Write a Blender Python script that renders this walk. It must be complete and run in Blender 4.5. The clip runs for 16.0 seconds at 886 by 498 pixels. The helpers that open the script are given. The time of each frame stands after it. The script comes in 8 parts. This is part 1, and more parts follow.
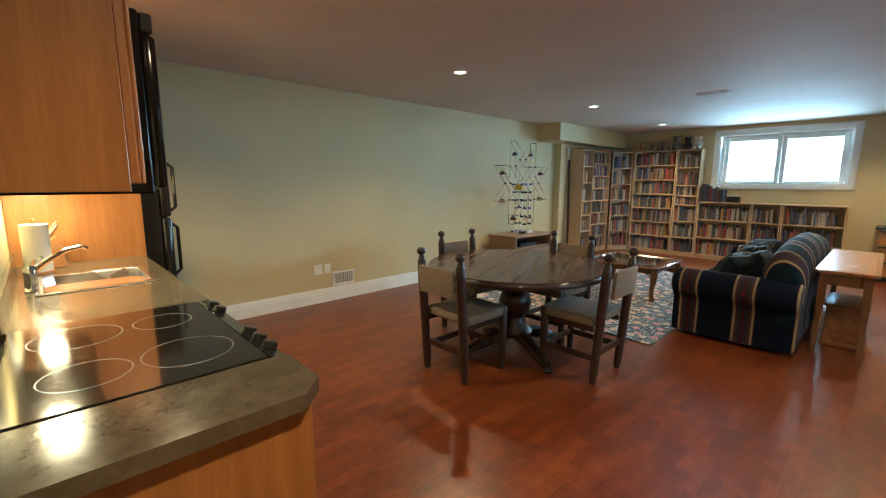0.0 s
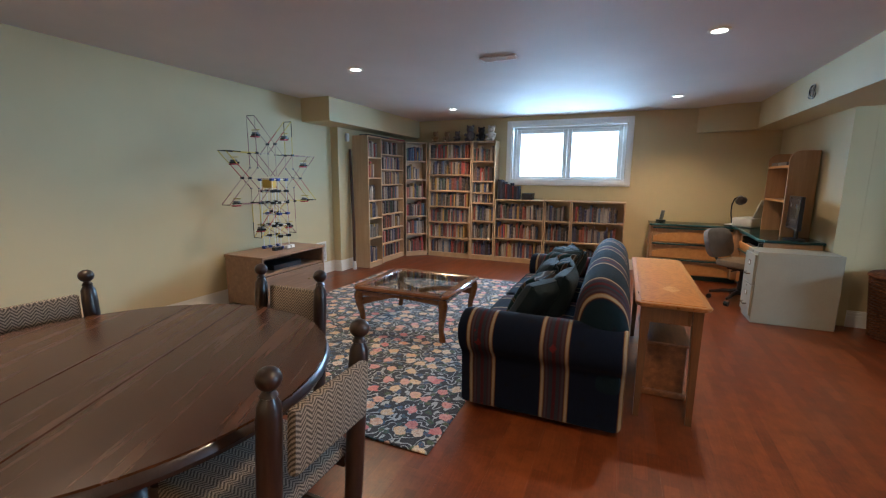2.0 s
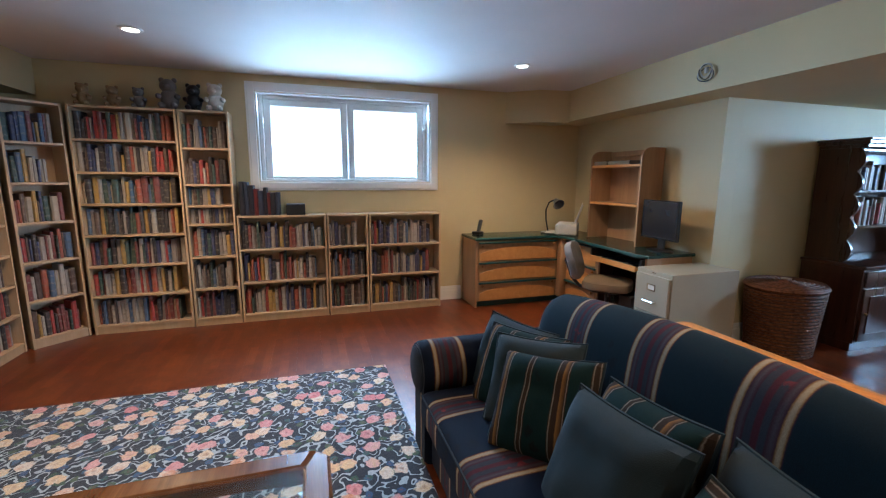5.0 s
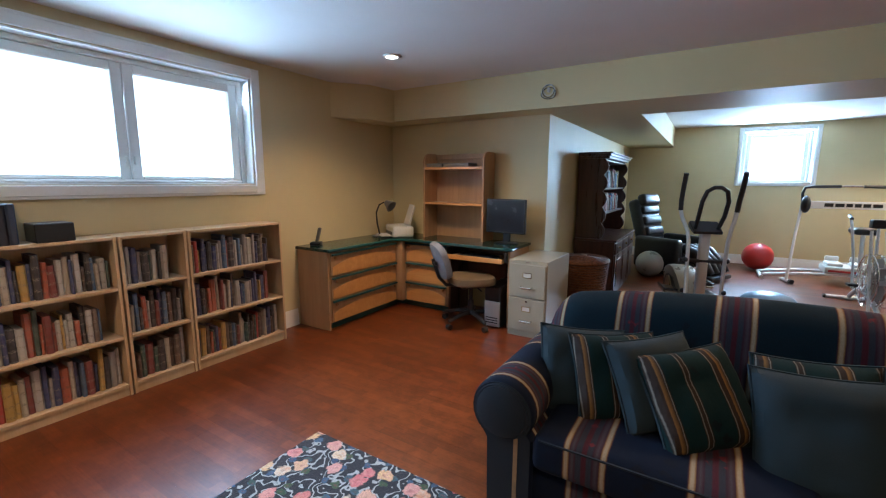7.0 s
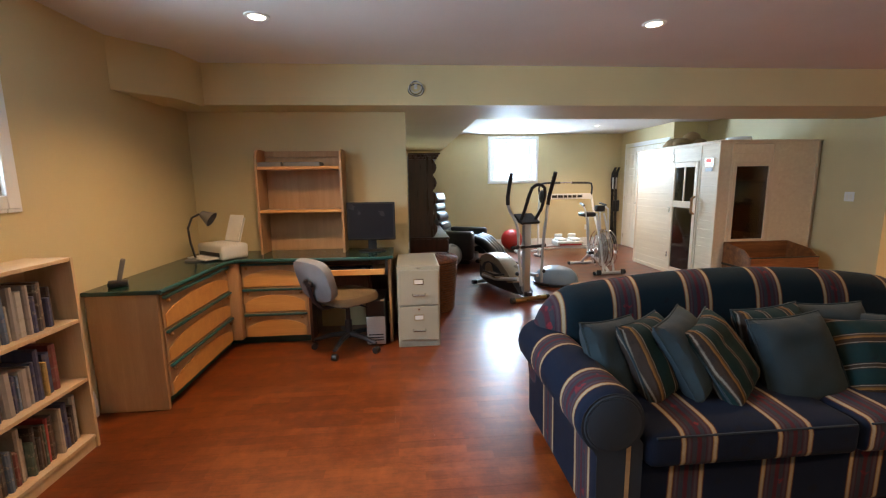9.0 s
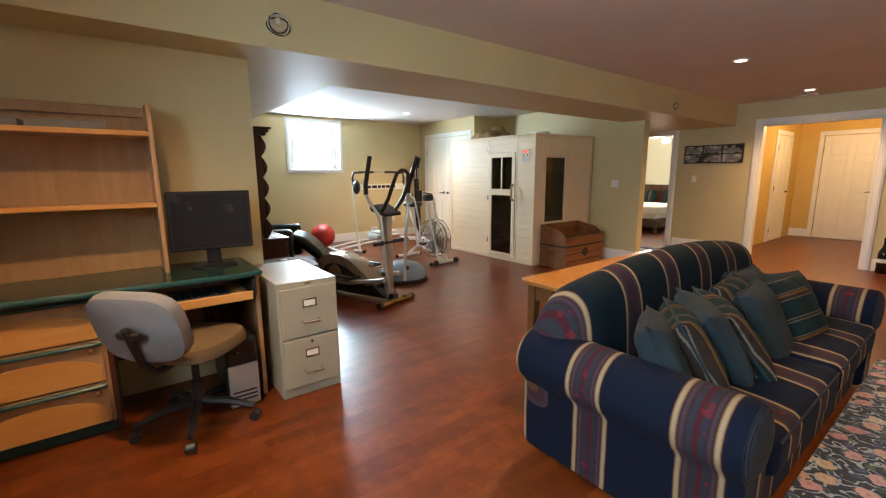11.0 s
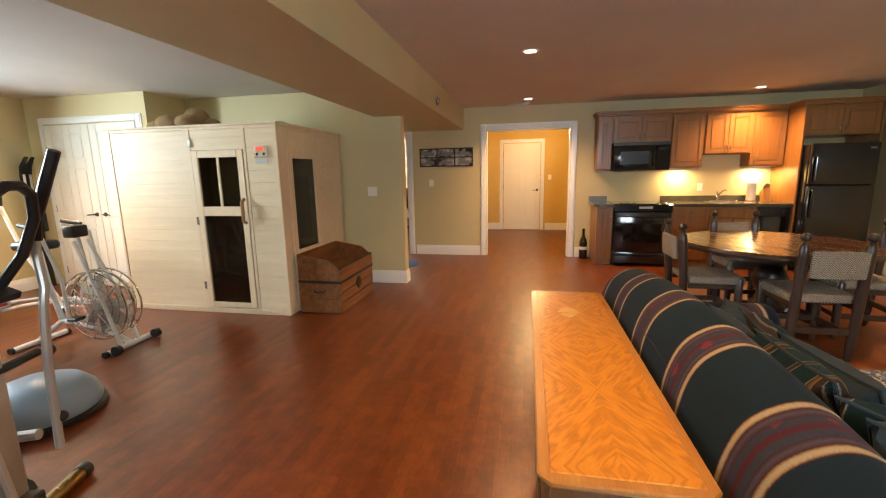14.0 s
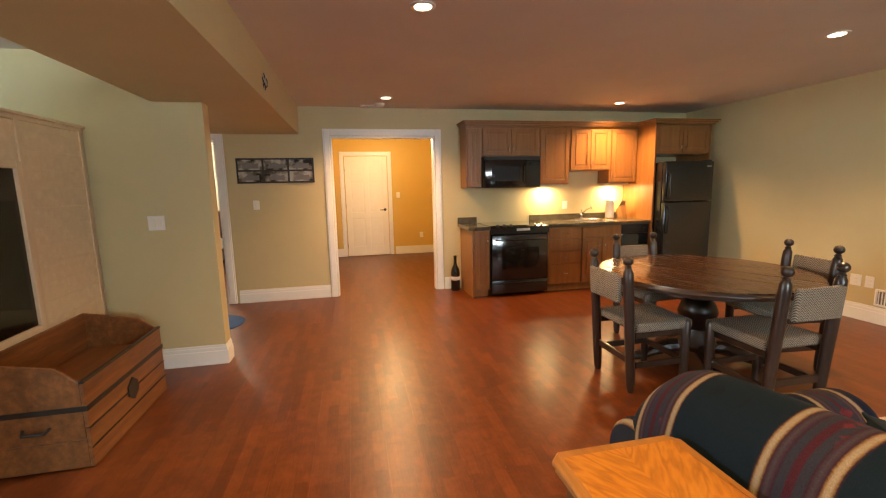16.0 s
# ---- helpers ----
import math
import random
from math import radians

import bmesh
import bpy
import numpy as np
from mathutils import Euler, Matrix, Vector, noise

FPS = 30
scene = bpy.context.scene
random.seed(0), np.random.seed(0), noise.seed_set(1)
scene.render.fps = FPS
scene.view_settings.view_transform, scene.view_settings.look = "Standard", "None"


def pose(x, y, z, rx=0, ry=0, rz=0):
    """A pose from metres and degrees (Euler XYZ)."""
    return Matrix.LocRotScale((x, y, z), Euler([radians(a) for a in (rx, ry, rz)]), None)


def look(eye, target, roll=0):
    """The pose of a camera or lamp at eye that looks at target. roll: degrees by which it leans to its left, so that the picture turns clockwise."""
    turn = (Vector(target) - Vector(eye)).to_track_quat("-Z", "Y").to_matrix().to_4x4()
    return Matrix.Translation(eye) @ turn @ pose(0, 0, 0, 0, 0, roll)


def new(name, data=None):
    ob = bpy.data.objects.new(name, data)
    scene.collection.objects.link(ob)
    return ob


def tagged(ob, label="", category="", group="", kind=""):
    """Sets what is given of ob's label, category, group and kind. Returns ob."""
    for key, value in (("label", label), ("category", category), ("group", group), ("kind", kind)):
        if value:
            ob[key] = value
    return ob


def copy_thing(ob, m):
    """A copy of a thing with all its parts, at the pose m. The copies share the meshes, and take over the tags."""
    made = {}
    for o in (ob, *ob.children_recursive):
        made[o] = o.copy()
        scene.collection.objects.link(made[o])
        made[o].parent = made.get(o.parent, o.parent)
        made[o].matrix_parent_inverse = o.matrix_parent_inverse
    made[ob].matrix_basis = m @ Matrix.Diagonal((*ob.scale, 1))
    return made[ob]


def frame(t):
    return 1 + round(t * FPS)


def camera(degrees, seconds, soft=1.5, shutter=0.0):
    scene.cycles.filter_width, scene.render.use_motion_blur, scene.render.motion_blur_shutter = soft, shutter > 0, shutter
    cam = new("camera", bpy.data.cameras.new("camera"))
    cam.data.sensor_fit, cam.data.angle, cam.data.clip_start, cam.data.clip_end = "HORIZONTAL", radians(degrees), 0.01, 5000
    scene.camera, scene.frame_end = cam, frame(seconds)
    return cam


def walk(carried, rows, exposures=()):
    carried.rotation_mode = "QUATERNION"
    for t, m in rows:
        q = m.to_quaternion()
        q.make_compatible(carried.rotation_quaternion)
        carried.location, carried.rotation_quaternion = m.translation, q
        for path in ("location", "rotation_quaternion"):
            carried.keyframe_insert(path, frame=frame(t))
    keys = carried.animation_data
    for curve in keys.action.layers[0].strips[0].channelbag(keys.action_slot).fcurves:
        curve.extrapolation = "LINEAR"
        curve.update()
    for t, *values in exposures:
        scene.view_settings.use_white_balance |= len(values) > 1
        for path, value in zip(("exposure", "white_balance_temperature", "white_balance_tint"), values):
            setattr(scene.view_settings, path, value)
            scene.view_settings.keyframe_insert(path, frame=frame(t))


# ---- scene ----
cam = camera(92.65, 16.0, 1.2)
PATH = [
    (0, (0.006, 0.847, 1.432), (1.366, 2.275, 1.117), 0.3),
    (0.5, (0.476, 0.970, 1.472), (1.982, 2.242, 1.133), 0.5),
    (1, (0.976, 1.092, 1.446), (2.609, 2.198, 1.115), 0.4),
    (1.5, (1.482, 1.221, 1.435), (3.217, 2.158, 1.103), 0.5),
    (2, (2.006, 1.318, 1.425), (3.822, 2.088, 1.095), 0.5),
    (2.5, (2.521, 1.409, 1.424), (4.389, 2.037, 1.087), 0.6),
    (3, (3.006, 1.523, 1.429), (4.917, 2.010, 1.093), 0.6),
    (3.5, (3.456, 1.655, 1.427), (5.401, 1.979, 1.089), 0.6),
    (4, (3.855, 1.950, 1.456), (5.825, 2.017, 1.117), 0.4),
    (6.5, (5.544, 3.529, 1.435), (6.854, 2.049, 1.127), 0.4),
    (7, (5.885, 3.692, 1.437), (6.930, 2.015, 1.125), 0.3),
    (7.5, (6.260, 3.795, 1.453), (7.006, 1.965, 1.145), 0.0),
    (8, (6.605, 3.786, 1.439), (7.062, 1.864, 1.132), -0.2),
    (8.5, (6.970, 3.754, 1.445), (7.118, 1.783, 1.140), -0.5),
    (9, (7.327, 3.643, 1.440), (7.157, 1.675, 1.130), -0.8),
    (11.5, (8.125, 2.172, 1.355), (6.746, 0.766, 1.007), -0.6),
    (12, (8.064, 1.803, 1.365), (6.528, 0.570, 1.019), -1.1),
    (12.5, (7.949, 1.491, 1.377), (6.279, 0.448, 1.025), -1.0),
    (13, (7.722, 1.201, 1.391), (5.942, 0.362, 1.036), -1.0),
    (13.5, (7.431, 0.966, 1.405), (5.564, 0.344, 1.049), -1.0),
    (14, (7.070, 0.789, 1.417), (5.139, 0.404, 1.063), -1.1),
    (14.5, (6.708, 0.643, 1.427), (4.744, 0.486, 1.082), -1.1),
    (15, (6.335, 0.512, 1.431), (4.364, 0.589, 1.105), -1.2),
    (15.5, (5.960, 0.431, 1.438), (4.004, 0.705, 1.124), -1.2),
    (16, (5.578, 0.349, 1.442), (3.643, 0.758, 1.147), -1.2),
]
walk(cam, [(t, look(eye, target, roll)) for t, eye, target, roll in PATH],
     [(0.0, -0.32, 5300, -9), (2.0, -0.40, 5080, 4), (4.2, -0.38, 5020, 6), (7.0, -0.50, 5250, 8), (9.0, -0.20, 6350, 12), (11.5, -0.29, 7050, 12), (13.5, -0.14, 7450, 12), (16.0, 0.10, 7600, 12)])

# ---- world and lights ----
world = bpy.data.worlds.new("sky")
scene.world = world
world.use_nodes = True
wn = world.node_tree
sky = wn.nodes.new("ShaderNodeTexSky")
sky.sky_type, sky.sun_disc = "NISHITA", False
sky.sun_elevation, sky.sun_rotation = radians(48), radians(150)
wn.nodes["Background"].inputs[1].default_value = 0.12
wn.links.new(sky.outputs[0], wn.nodes["Background"].inputs[0])

LAMP_WARM = (1.0, 0.63, 0.33)
DAY = (0.62, 0.83, 1.0)


def lamp(name, kind, m, watts, colour, **more):
    data = bpy.data.lights.new(name, kind)
    data.energy, data.color = watts, colour
    for key, value in more.items():
        if key == "size":
            data.size = value
        elif key == "size_y":
            data.shape, data.size_y = "RECTANGLE", value
        elif key == "spread":
            data.spread = value
        elif key == "soft":
            data.shadow_soft_size = value
        elif key == "spot":
            data.spot_size, data.spot_blend = value, 0.9
    ob = new(name, data)
    ob.matrix_world = m
    return ob


sun = lamp("sun", "SUN", look((20, 12, 20), (9, 2, 0)), 2.0, (1.0, 0.95, 0.88))
sun.data.angle = radians(6)
# daylight in the two window openings
lamp("window_daylight", "AREA", look((9.50, 2.24, 1.85), (6.0, 2.24, 0.90)), 122, DAY, size=1.78, size_y=0.86, spread=radians(125))
lamp("window_daylight", "AREA", look((4.96, -5.80, 1.90), (4.96, -2.0, 1.30)), 400, DAY, size=1.0, size_y=0.88)
POTS = [(0.50, 0.79), (3.03, 0.80), (5.66, 0.79), (8.20, 0.79), (0.50, 3.80), (3.03, 3.80), (5.65, 3.80), (8.20, 3.80), (3.72, -4.26)]
for px, py in POTS:
    lamp("pot_light_beam", "SPOT", pose(px, py, 2.44), 280 if px < 1 else 195, LAMP_WARM, soft=0.05, spot=radians(134))
lamp("hall_light_glow", "POINT", pose(-1.85, 0.95, 2.22), 70, (1.0, 0.68, 0.34), soft=0.10)
lamp("bedroom_light_glow", "POINT", pose(-2.3, -2.6, 2.0), 150, (1.0, 0.9, 0.78), soft=0.15)
lamp("under_cabinet_glow", "AREA", pose(-0.02, 3.06, 1.395), 13, (1.0, 0.72, 0.38), size=0.08, size_y=0.09)
lamp("under_cabinet_glow", "AREA", pose(-0.02, 4.10, 1.395), 13, (1.0, 0.72, 0.38), size=0.08, size_y=0.09)


# ---- materials ----
def nodes_of(name):
    m = bpy.data.materials.new(name)
    m.use_nodes = True
    return m, m.node_tree, m.node_tree.nodes["Principled BSDF"]


def ramp(t, fac, stops):
    r = t.nodes.new("ShaderNodeValToRGB")
    r.color_ramp.elements[0].position, r.color_ramp.elements[0].color = stops[0][0], (*stops[0][1], 1)
    r.color_ramp.elements[1].position, r.color_ramp.elements[1].color = stops[-1][0], (*stops[-1][1], 1)
    for p, c in stops[1:-1]:
        r.color_ramp.elements.new(p).color = (*c, 1)
    t.links.new(fac, r.inputs[0])
    return r.outputs[0]


def noise_of(t, vec, scale, detail=4.0, rough=0.55):
    n = t.nodes.new("ShaderNodeTexNoise")
    n.inputs["Scale"].default_value, n.inputs["Detail"].default_value, n.inputs["Roughness"].default_value = scale, detail, rough
    t.links.new(vec, n.inputs["Vector"])
    return n.outputs[0]


def coords(t, scale=(1, 1, 1), kind="Object", rot=(0, 0, 0)):
    c, m = t.nodes.new("ShaderNodeTexCoord"), t.nodes.new("ShaderNodeMapping")
    m.inputs["Scale"].default_value = scale
    m.inputs["Rotation"].default_value = rot
    t.links.new(c.outputs[kind], m.inputs["Vector"])
    return m.outputs[0]


def world_coords(t, scale=(1, 1, 1)):
    g, m = t.nodes.new("ShaderNodeNewGeometry"), t.nodes.new("ShaderNodeMapping")
    m.inputs["Scale"].default_value = scale
    t.links.new(g.outputs["Position"], m.inputs["Vector"])
    return m.outputs[0]


def math_of(t, op, a, b=0.0, c=0.0):
    n = t.nodes.new("ShaderNodeMath")
    n.operation = op
    for i, v in enumerate((a, b, c)):
        if isinstance(v, (int, float)):
            n.inputs[i].default_value = v
        else:
            t.links.new(v, n.inputs[i])
    return n.outputs[0]


def mix_of(t, fac, a, b, blend="MIX"):
    n = t.nodes.new("ShaderNodeMix")
    n.data_type, n.blend_type = "RGBA", blend
    for i, v in ((0, fac), (6, a), (7, b)):
        if isinstance(v, (int, float)):
            n.inputs[i].default_value = v
        elif isinstance(v, tuple):
            n.inputs[i].default_value = (*v, 1)
        else:
            t.links.new(v, n.inputs[i])
    return n.outputs[2]


def bump_of(t, p, height, strength, dist=0.01):
    b = t.nodes.new("ShaderNodeBump")
    b.inputs["Strength"].default_value, b.inputs["Distance"].default_value = strength, dist
    t.links.new(height, b.inputs["Height"])
    t.links.new(b.outputs[0], p.inputs["Normal"])


def shade(c, f):
    return tuple(min(1.0, v * f) for v in c)


def surface(name, base, rough=0.5, metal=0.0, vary=0.12, scale=6.0, fine=90.0, bump=0.08, coat=0.0, rough_vary=0.1):
    """A plain surface with wear at two scales."""
    m, t, p = nodes_of(name)
    v = coords(t)
    big, small = noise_of(t, v, scale, 3), noise_of(t, v, fine, 5)
    both = math_of(t, "MULTIPLY_ADD", small, 0.4, math_of(t, "MULTIPLY", big, 0.6))
    t.links.new(ramp(t, both, [(0.3, shade(base, 1 - vary)), (0.7, shade(base, 1 + vary))]), p.inputs["Base Color"])
    t.links.new(math_of(t, "MULTIPLY_ADD", big, rough_vary * 2, rough - rough_vary), p.inputs["Roughness"])
    p.inputs["Metallic"].default_value = metal
    p.inputs["Coat Weight"].default_value = coat
    p.inputs["Coat Roughness"].default_value = 0.12
    if bump:
        bump_of(t, p, small, bump, 0.004)
    return m


def wood(name, light, dark, axis="x", rough=0.4, coat=0.2, grain=22.0, per_object=False):
    """Timber with grain along one axis."""
    m, t, p = nodes_of(name)
    s = {"x": (0.6, 9, 9), "y": (9, 0.6, 9), "z": (9, 9, 0.6)}[axis]
    v = coords(t, s)
    if per_object:
        info = t.nodes.new("ShaderNodeObjectInfo")
        off = t.nodes.new("ShaderNodeVectorMath")
        off.operation = "ADD"
        comb = t.nodes.new("ShaderNodeCombineXYZ")
        for i in range(3):
            t.links.new(math_of(t, "MULTIPLY", info.outputs["Random"], 37.0), comb.inputs[i])
        t.links.new(v, off.inputs[0])
        t.links.new(comb.outputs[0], off.inputs[1])
        v = off.outputs[0]
    a, b = noise_of(t, v, grain / 10, 6, 0.6), noise_of(t, v, grain, 3, 0.5)
    f = math_of(t, "MULTIPLY_ADD", b, 0.3, math_of(t, "MULTIPLY", a, 0.75))
    t.links.new(ramp(t, f, [(0.32, dark), (0.55, tuple((p_ + q_) / 2 for p_, q_ in zip(light, dark))), (0.72, light)]), p.inputs["Base Color"])
    t.links.new(math_of(t, "MULTIPLY_ADD", a, 0.2, rough - 0.1), p.inputs["Roughness"])
    p.inputs["Coat Weight"].default_value, p.inputs["Coat Roughness"].default_value = coat, 0.15
    bump_of(t, p, b, 0.05, 0.003)
    return m


def emitter(name, colour, strength):
    m, t, p = nodes_of(name)
    p.inputs["Base Color"].default_value = (*colour, 1)
    p.inputs["Emission Color"].default_value = (*colour, 1)
    p.inputs["Emission Strength"].default_value = strength
    return m


def glass(name, tint, clear):
    """Thin pane: mostly clear, with a sharp reflection."""
    m, t, p = nodes_of(name)
    tr, gl, mx, lw = (t.nodes.new("ShaderNode" + k) for k in ("BsdfTransparent", "BsdfGlossy", "MixShader", "LayerWeight"))
    tr.inputs[0].default_value = (*tint, 1)
    gl.inputs["Roughness"].default_value = 0.03
    lw.inputs[0].default_value = 0.5
    t.links.new(math_of(t, "MULTIPLY_ADD", math_of(t, "POWER", lw.outputs["Facing"], 4.0), 0.8, 1 - clear), mx.inputs[0])
    t.links.new(tr.outputs[0], mx.inputs[1])
    t.links.new(gl.outputs[0], mx.inputs[2])
    t.links.new(mx.outputs[0], t.nodes["Material Output"].inputs[0])
    return m


def painted_wall(name, base, rough=0.55, gloss=0.5):
    """Rolled wall paint: faint mottling and an orange-peel relief."""
    m, t, p = nodes_of(name)
    v = world_coords(t)
    big, fine = noise_of(t, v, 1.1, 3), noise_of(t, v, 160, 3)
    t.links.new(ramp(t, big, [(0.3, shade(base, 0.95)), (0.7, shade(base, 1.05))]), p.inputs["Base Color"])
    p.inputs["Roughness"].default_value, p.inputs["Specular IOR Level"].default_value = rough, gloss
    bump_of(t, p, fine, 0.10, 0.002)
    return m


M_WALL = painted_wall("sage yellow wall paint", (0.58, 0.485, 0.27))
M_HALL = painted_wall("ochre wall paint", (0.62, 0.42, 0.12))
M_BED = painted_wall("pale wall paint", (0.66, 0.66, 0.52))
M_CEIL = painted_wall("matt ceiling paint", (0.66, 0.63, 0.61), 0.75, 0.3)
M_TRIM = surface("white trim paint", (0.80, 0.80, 0.77), 0.35, vary=0.03, bump=0.02)
M_DOORW = surface("white door paint", (0.80, 0.77, 0.68), 0.4, vary=0.03, bump=0.02)
M_LAMP = emitter("lit lamp face", (1.0, 0.86, 0.66), 22.0)
M_SKYCARD = emitter("bright sky beyond", (0.86, 0.94, 1.0), 3.4)
M_PANE = glass("window pane", (0.96, 0.98, 1.0), 0.97)
M_SMOKED = glass("smoked glass", (0.42, 0.36, 0.30), 0.95)
M_TABLEGLASS = glass("table glass", (0.90, 0.95, 0.94), 0.95)
M_BIRCH = wood("pale birch veneer", (0.62, 0.46, 0.28), (0.50, 0.34, 0.19), "z", 0.45, 0.1)
M_DARKOAK = wood("dark stained oak", (0.040, 0.017, 0.009), (0.013, 0.006, 0.004), "z", 0.38, 0.25)
M_DARKTOP = wood("dark stained table boards", (0.092, 0.034, 0.011), (0.030, 0.011, 0.004), "x", 0.26, 0.4)
M_HONEY = wood("honey oak", (0.42, 0.19, 0.05), (0.24, 0.09, 0.02), "x", 0.3, 0.5)
M_HONEYZ = wood("honey oak upright", (0.40, 0.20, 0.07), (0.24, 0.10, 0.03), "z", 0.35, 0.35)
M_CTABLE = wood("brown varnished wood", (0.20, 0.080, 0.024), (0.085, 0.032, 0.010), "x", 0.22, 0.8)
M_TVWOOD = wood("greyish oak laminate", (0.34, 0.22, 0.14), (0.21, 0.13, 0.08), "x", 0.5, 0.05)
M_CAB = wood("maple cabinet, cinnamon stain", (0.36, 0.155, 0.045), (0.22, 0.086, 0.023), "z", 0.36, 0.2)
M_DESKWOOD = wood("maple desk veneer", (0.64, 0.335, 0.105), (0.50, 0.23, 0.065), "x", 0.4, 0.2)
M_DESKSIDE = wood("maple desk side", (0.46, 0.28, 0.14), (0.34, 0.19, 0.09), "z", 0.45, 0.1)
# Dark cherry of the hutch; also puts shade on the desk's knee-space panels.
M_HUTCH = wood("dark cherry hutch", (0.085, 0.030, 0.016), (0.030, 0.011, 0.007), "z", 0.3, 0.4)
M_SAUNA = wood("pale hemlock boards", (0.80, 0.64, 0.44), (0.68, 0.51, 0.33), "y", 0.5, 0.05, per_object=True)
M_SAUNAZ = wood("pale hemlock frame", (0.80, 0.63, 0.43), (0.69, 0.51, 0.33), "z", 0.5, 0.05)
M_TRUNK = wood("old pine trunk boards", (0.31, 0.115, 0.034), (0.085, 0.028, 0.009), "x", 0.45, 0.2)
M_TRUNKBAND = surface("black iron band", (0.025, 0.02, 0.018), 0.5, 0.3, bump=0.2)
M_BLACK = surface("black plastic", (0.014, 0.014, 0.015), 0.35, vary=0.2, bump=0.04)
M_APPL = surface("gloss black enamel", (0.008, 0.008, 0.009), 0.12, vary=0.1, bump=0.0, coat=0.5, rough_vary=0.03)
M_CERAMIC = surface("black ceramic hob glass", (0.008, 0.007, 0.006), 0.06, bump=0.0, coat=1.0, rough_vary=0.02)
M_STEEL = surface("brushed steel", (0.62, 0.61, 0.58), 0.25, 1.0, vary=0.06, bump=0.03)
M_CHROME = surface("chrome", (0.80, 0.80, 0.80), 0.08, 1.0, vary=0.02, bump=0.0, rough_vary=0.03)
M_BRASS = surface("antique brass", (0.30, 0.21, 0.09), 0.3, 1.0)
M_GREYPLASTIC = surface("light grey plastic", (0.55, 0.55, 0.52), 0.45, vary=0.05, bump=0.04)
M_SILVER = surface("silver painted steel", (0.50, 0.50, 0.49), 0.35, 0.6, vary=0.06, bump=0.03)
M_WHITESTEEL = surface("white painted steel", (0.74, 0.74, 0.72), 0.3, vary=0.05, bump=0.02)
M_PUTTY = surface("putty painted steel", (0.33, 0.305, 0.235), 0.36, vary=0.06, bump=0.05)
M_DESKTOP = surface("dark green laminate", (0.007, 0.034, 0.031), 0.22, vary=0.2, scale=30, bump=0.03, coat=0.2)
M_TEAL = surface("teal edge trim", (0.013, 0.070, 0.072), 0.35)
M_COUNTER = surface("mottled laminate counter", (0.085, 0.070, 0.046), 0.18, vary=0.35, scale=14, fine=60, bump=0.02, coat=0.35)
M_BACKSPLASH = painted_wall("pale splashback paint", (0.62, 0.56, 0.38))
M_LEATHER = surface("black leather", (0.012, 0.012, 0.013), 0.32, vary=0.3, scale=10, fine=220, bump=0.25)
M_RED = surface("red rubber", (0.45, 0.025, 0.020), 0.42, vary=0.08)
M_BOSU = surface("blue-grey rubber", (0.20, 0.30, 0.42), 0.35, vary=0.08)
M_BALLSILVER = surface("silver vinyl", (0.50, 0.48, 0.44), 0.3, 0.3)
M_CUSHGREY = surface("grey tweed", (0.20, 0.19, 0.19), 0.9, vary=0.25, fine=260, bump=0.4)
M_CUSHTAN = surface("tan tweed", (0.15, 0.105, 0.06), 0.9, vary=0.25, fine=260, bump=0.4)
M_SCREEN = surface("dark monitor panel", (0.012, 0.014, 0.020), 0.25, vary=0.1, bump=0.0)
M_WINE = surface("dark bottle glass", (0.006, 0.007, 0.006), 0.06, bump=0.0, coat=0.6)
M_PAPER = surface("paper", (0.72, 0.70, 0.64), 0.8, vary=0.05)
M_ORANGE = surface("orange plastic", (0.6, 0.2, 0.03), 0.4)
M_YELLOWP = surface("yellow plastic", (0.62, 0.45, 0.06), 0.4)
M_REDP = surface("red plastic", (0.42, 0.03, 0.03), 0.4)
M_BLUEP = surface("blue plastic", (0.02, 0.04, 0.22), 0.4)
M_PLUSHTAN = surface("tan plush", (0.30, 0.19, 0.09), 0.95, vary=0.3, fine=180, bump=0.6)
M_PLUSHGREY = surface("grey plush", (0.16, 0.14, 0.13), 0.95, vary=0.3, fine=180, bump=0.6)
M_PLUSHWHITE = surface("white plush", (0.60, 0.57, 0.52), 0.95, vary=0.2, fine=180, bump=0.6)
M_BLUERUG = surface("blue mat pile", (0.03, 0.09, 0.26), 0.95, vary=0.3, fine=240, bump=0.5)
M_LINEN = surface("white linen", (0.72, 0.70, 0.68), 0.9, vary=0.1, fine=60, bump=0.3)


# ---- building helpers ----
def thing(name, label, category, m=None, group=""):
    ob = new(name)
    ob.empty_display_size = 0.1
    ob.matrix_world = m or Matrix.Identity(4)
    return tagged(ob, label, category, group)


def part(name, bm, material, parent, label="", smooth=True):
    data = bpy.data.meshes.new(name)
    bmesh.ops.recalc_face_normals(bm, faces=bm.faces)
    bm.to_mesh(data)
    bm.free()
    for m in material if isinstance(material, (list, tuple)) else [material]:
        data.materials.append(m)
    if smooth:
        data.polygons.foreach_set("use_smooth", [True] * len(data.polygons))
        data.set_sharp_from_angle(angle=radians(35))
    ob = new(name, data)
    if parent is not None:
        ob.parent = parent
    return tagged(ob, label)


def solid(name, bm, material, label, category, group="", kind=""):
    """A top-level thing or a piece of the setting that is one mesh."""
    ob = part(name, bm, material, None)
    return tagged(ob, label, category, group, kind)


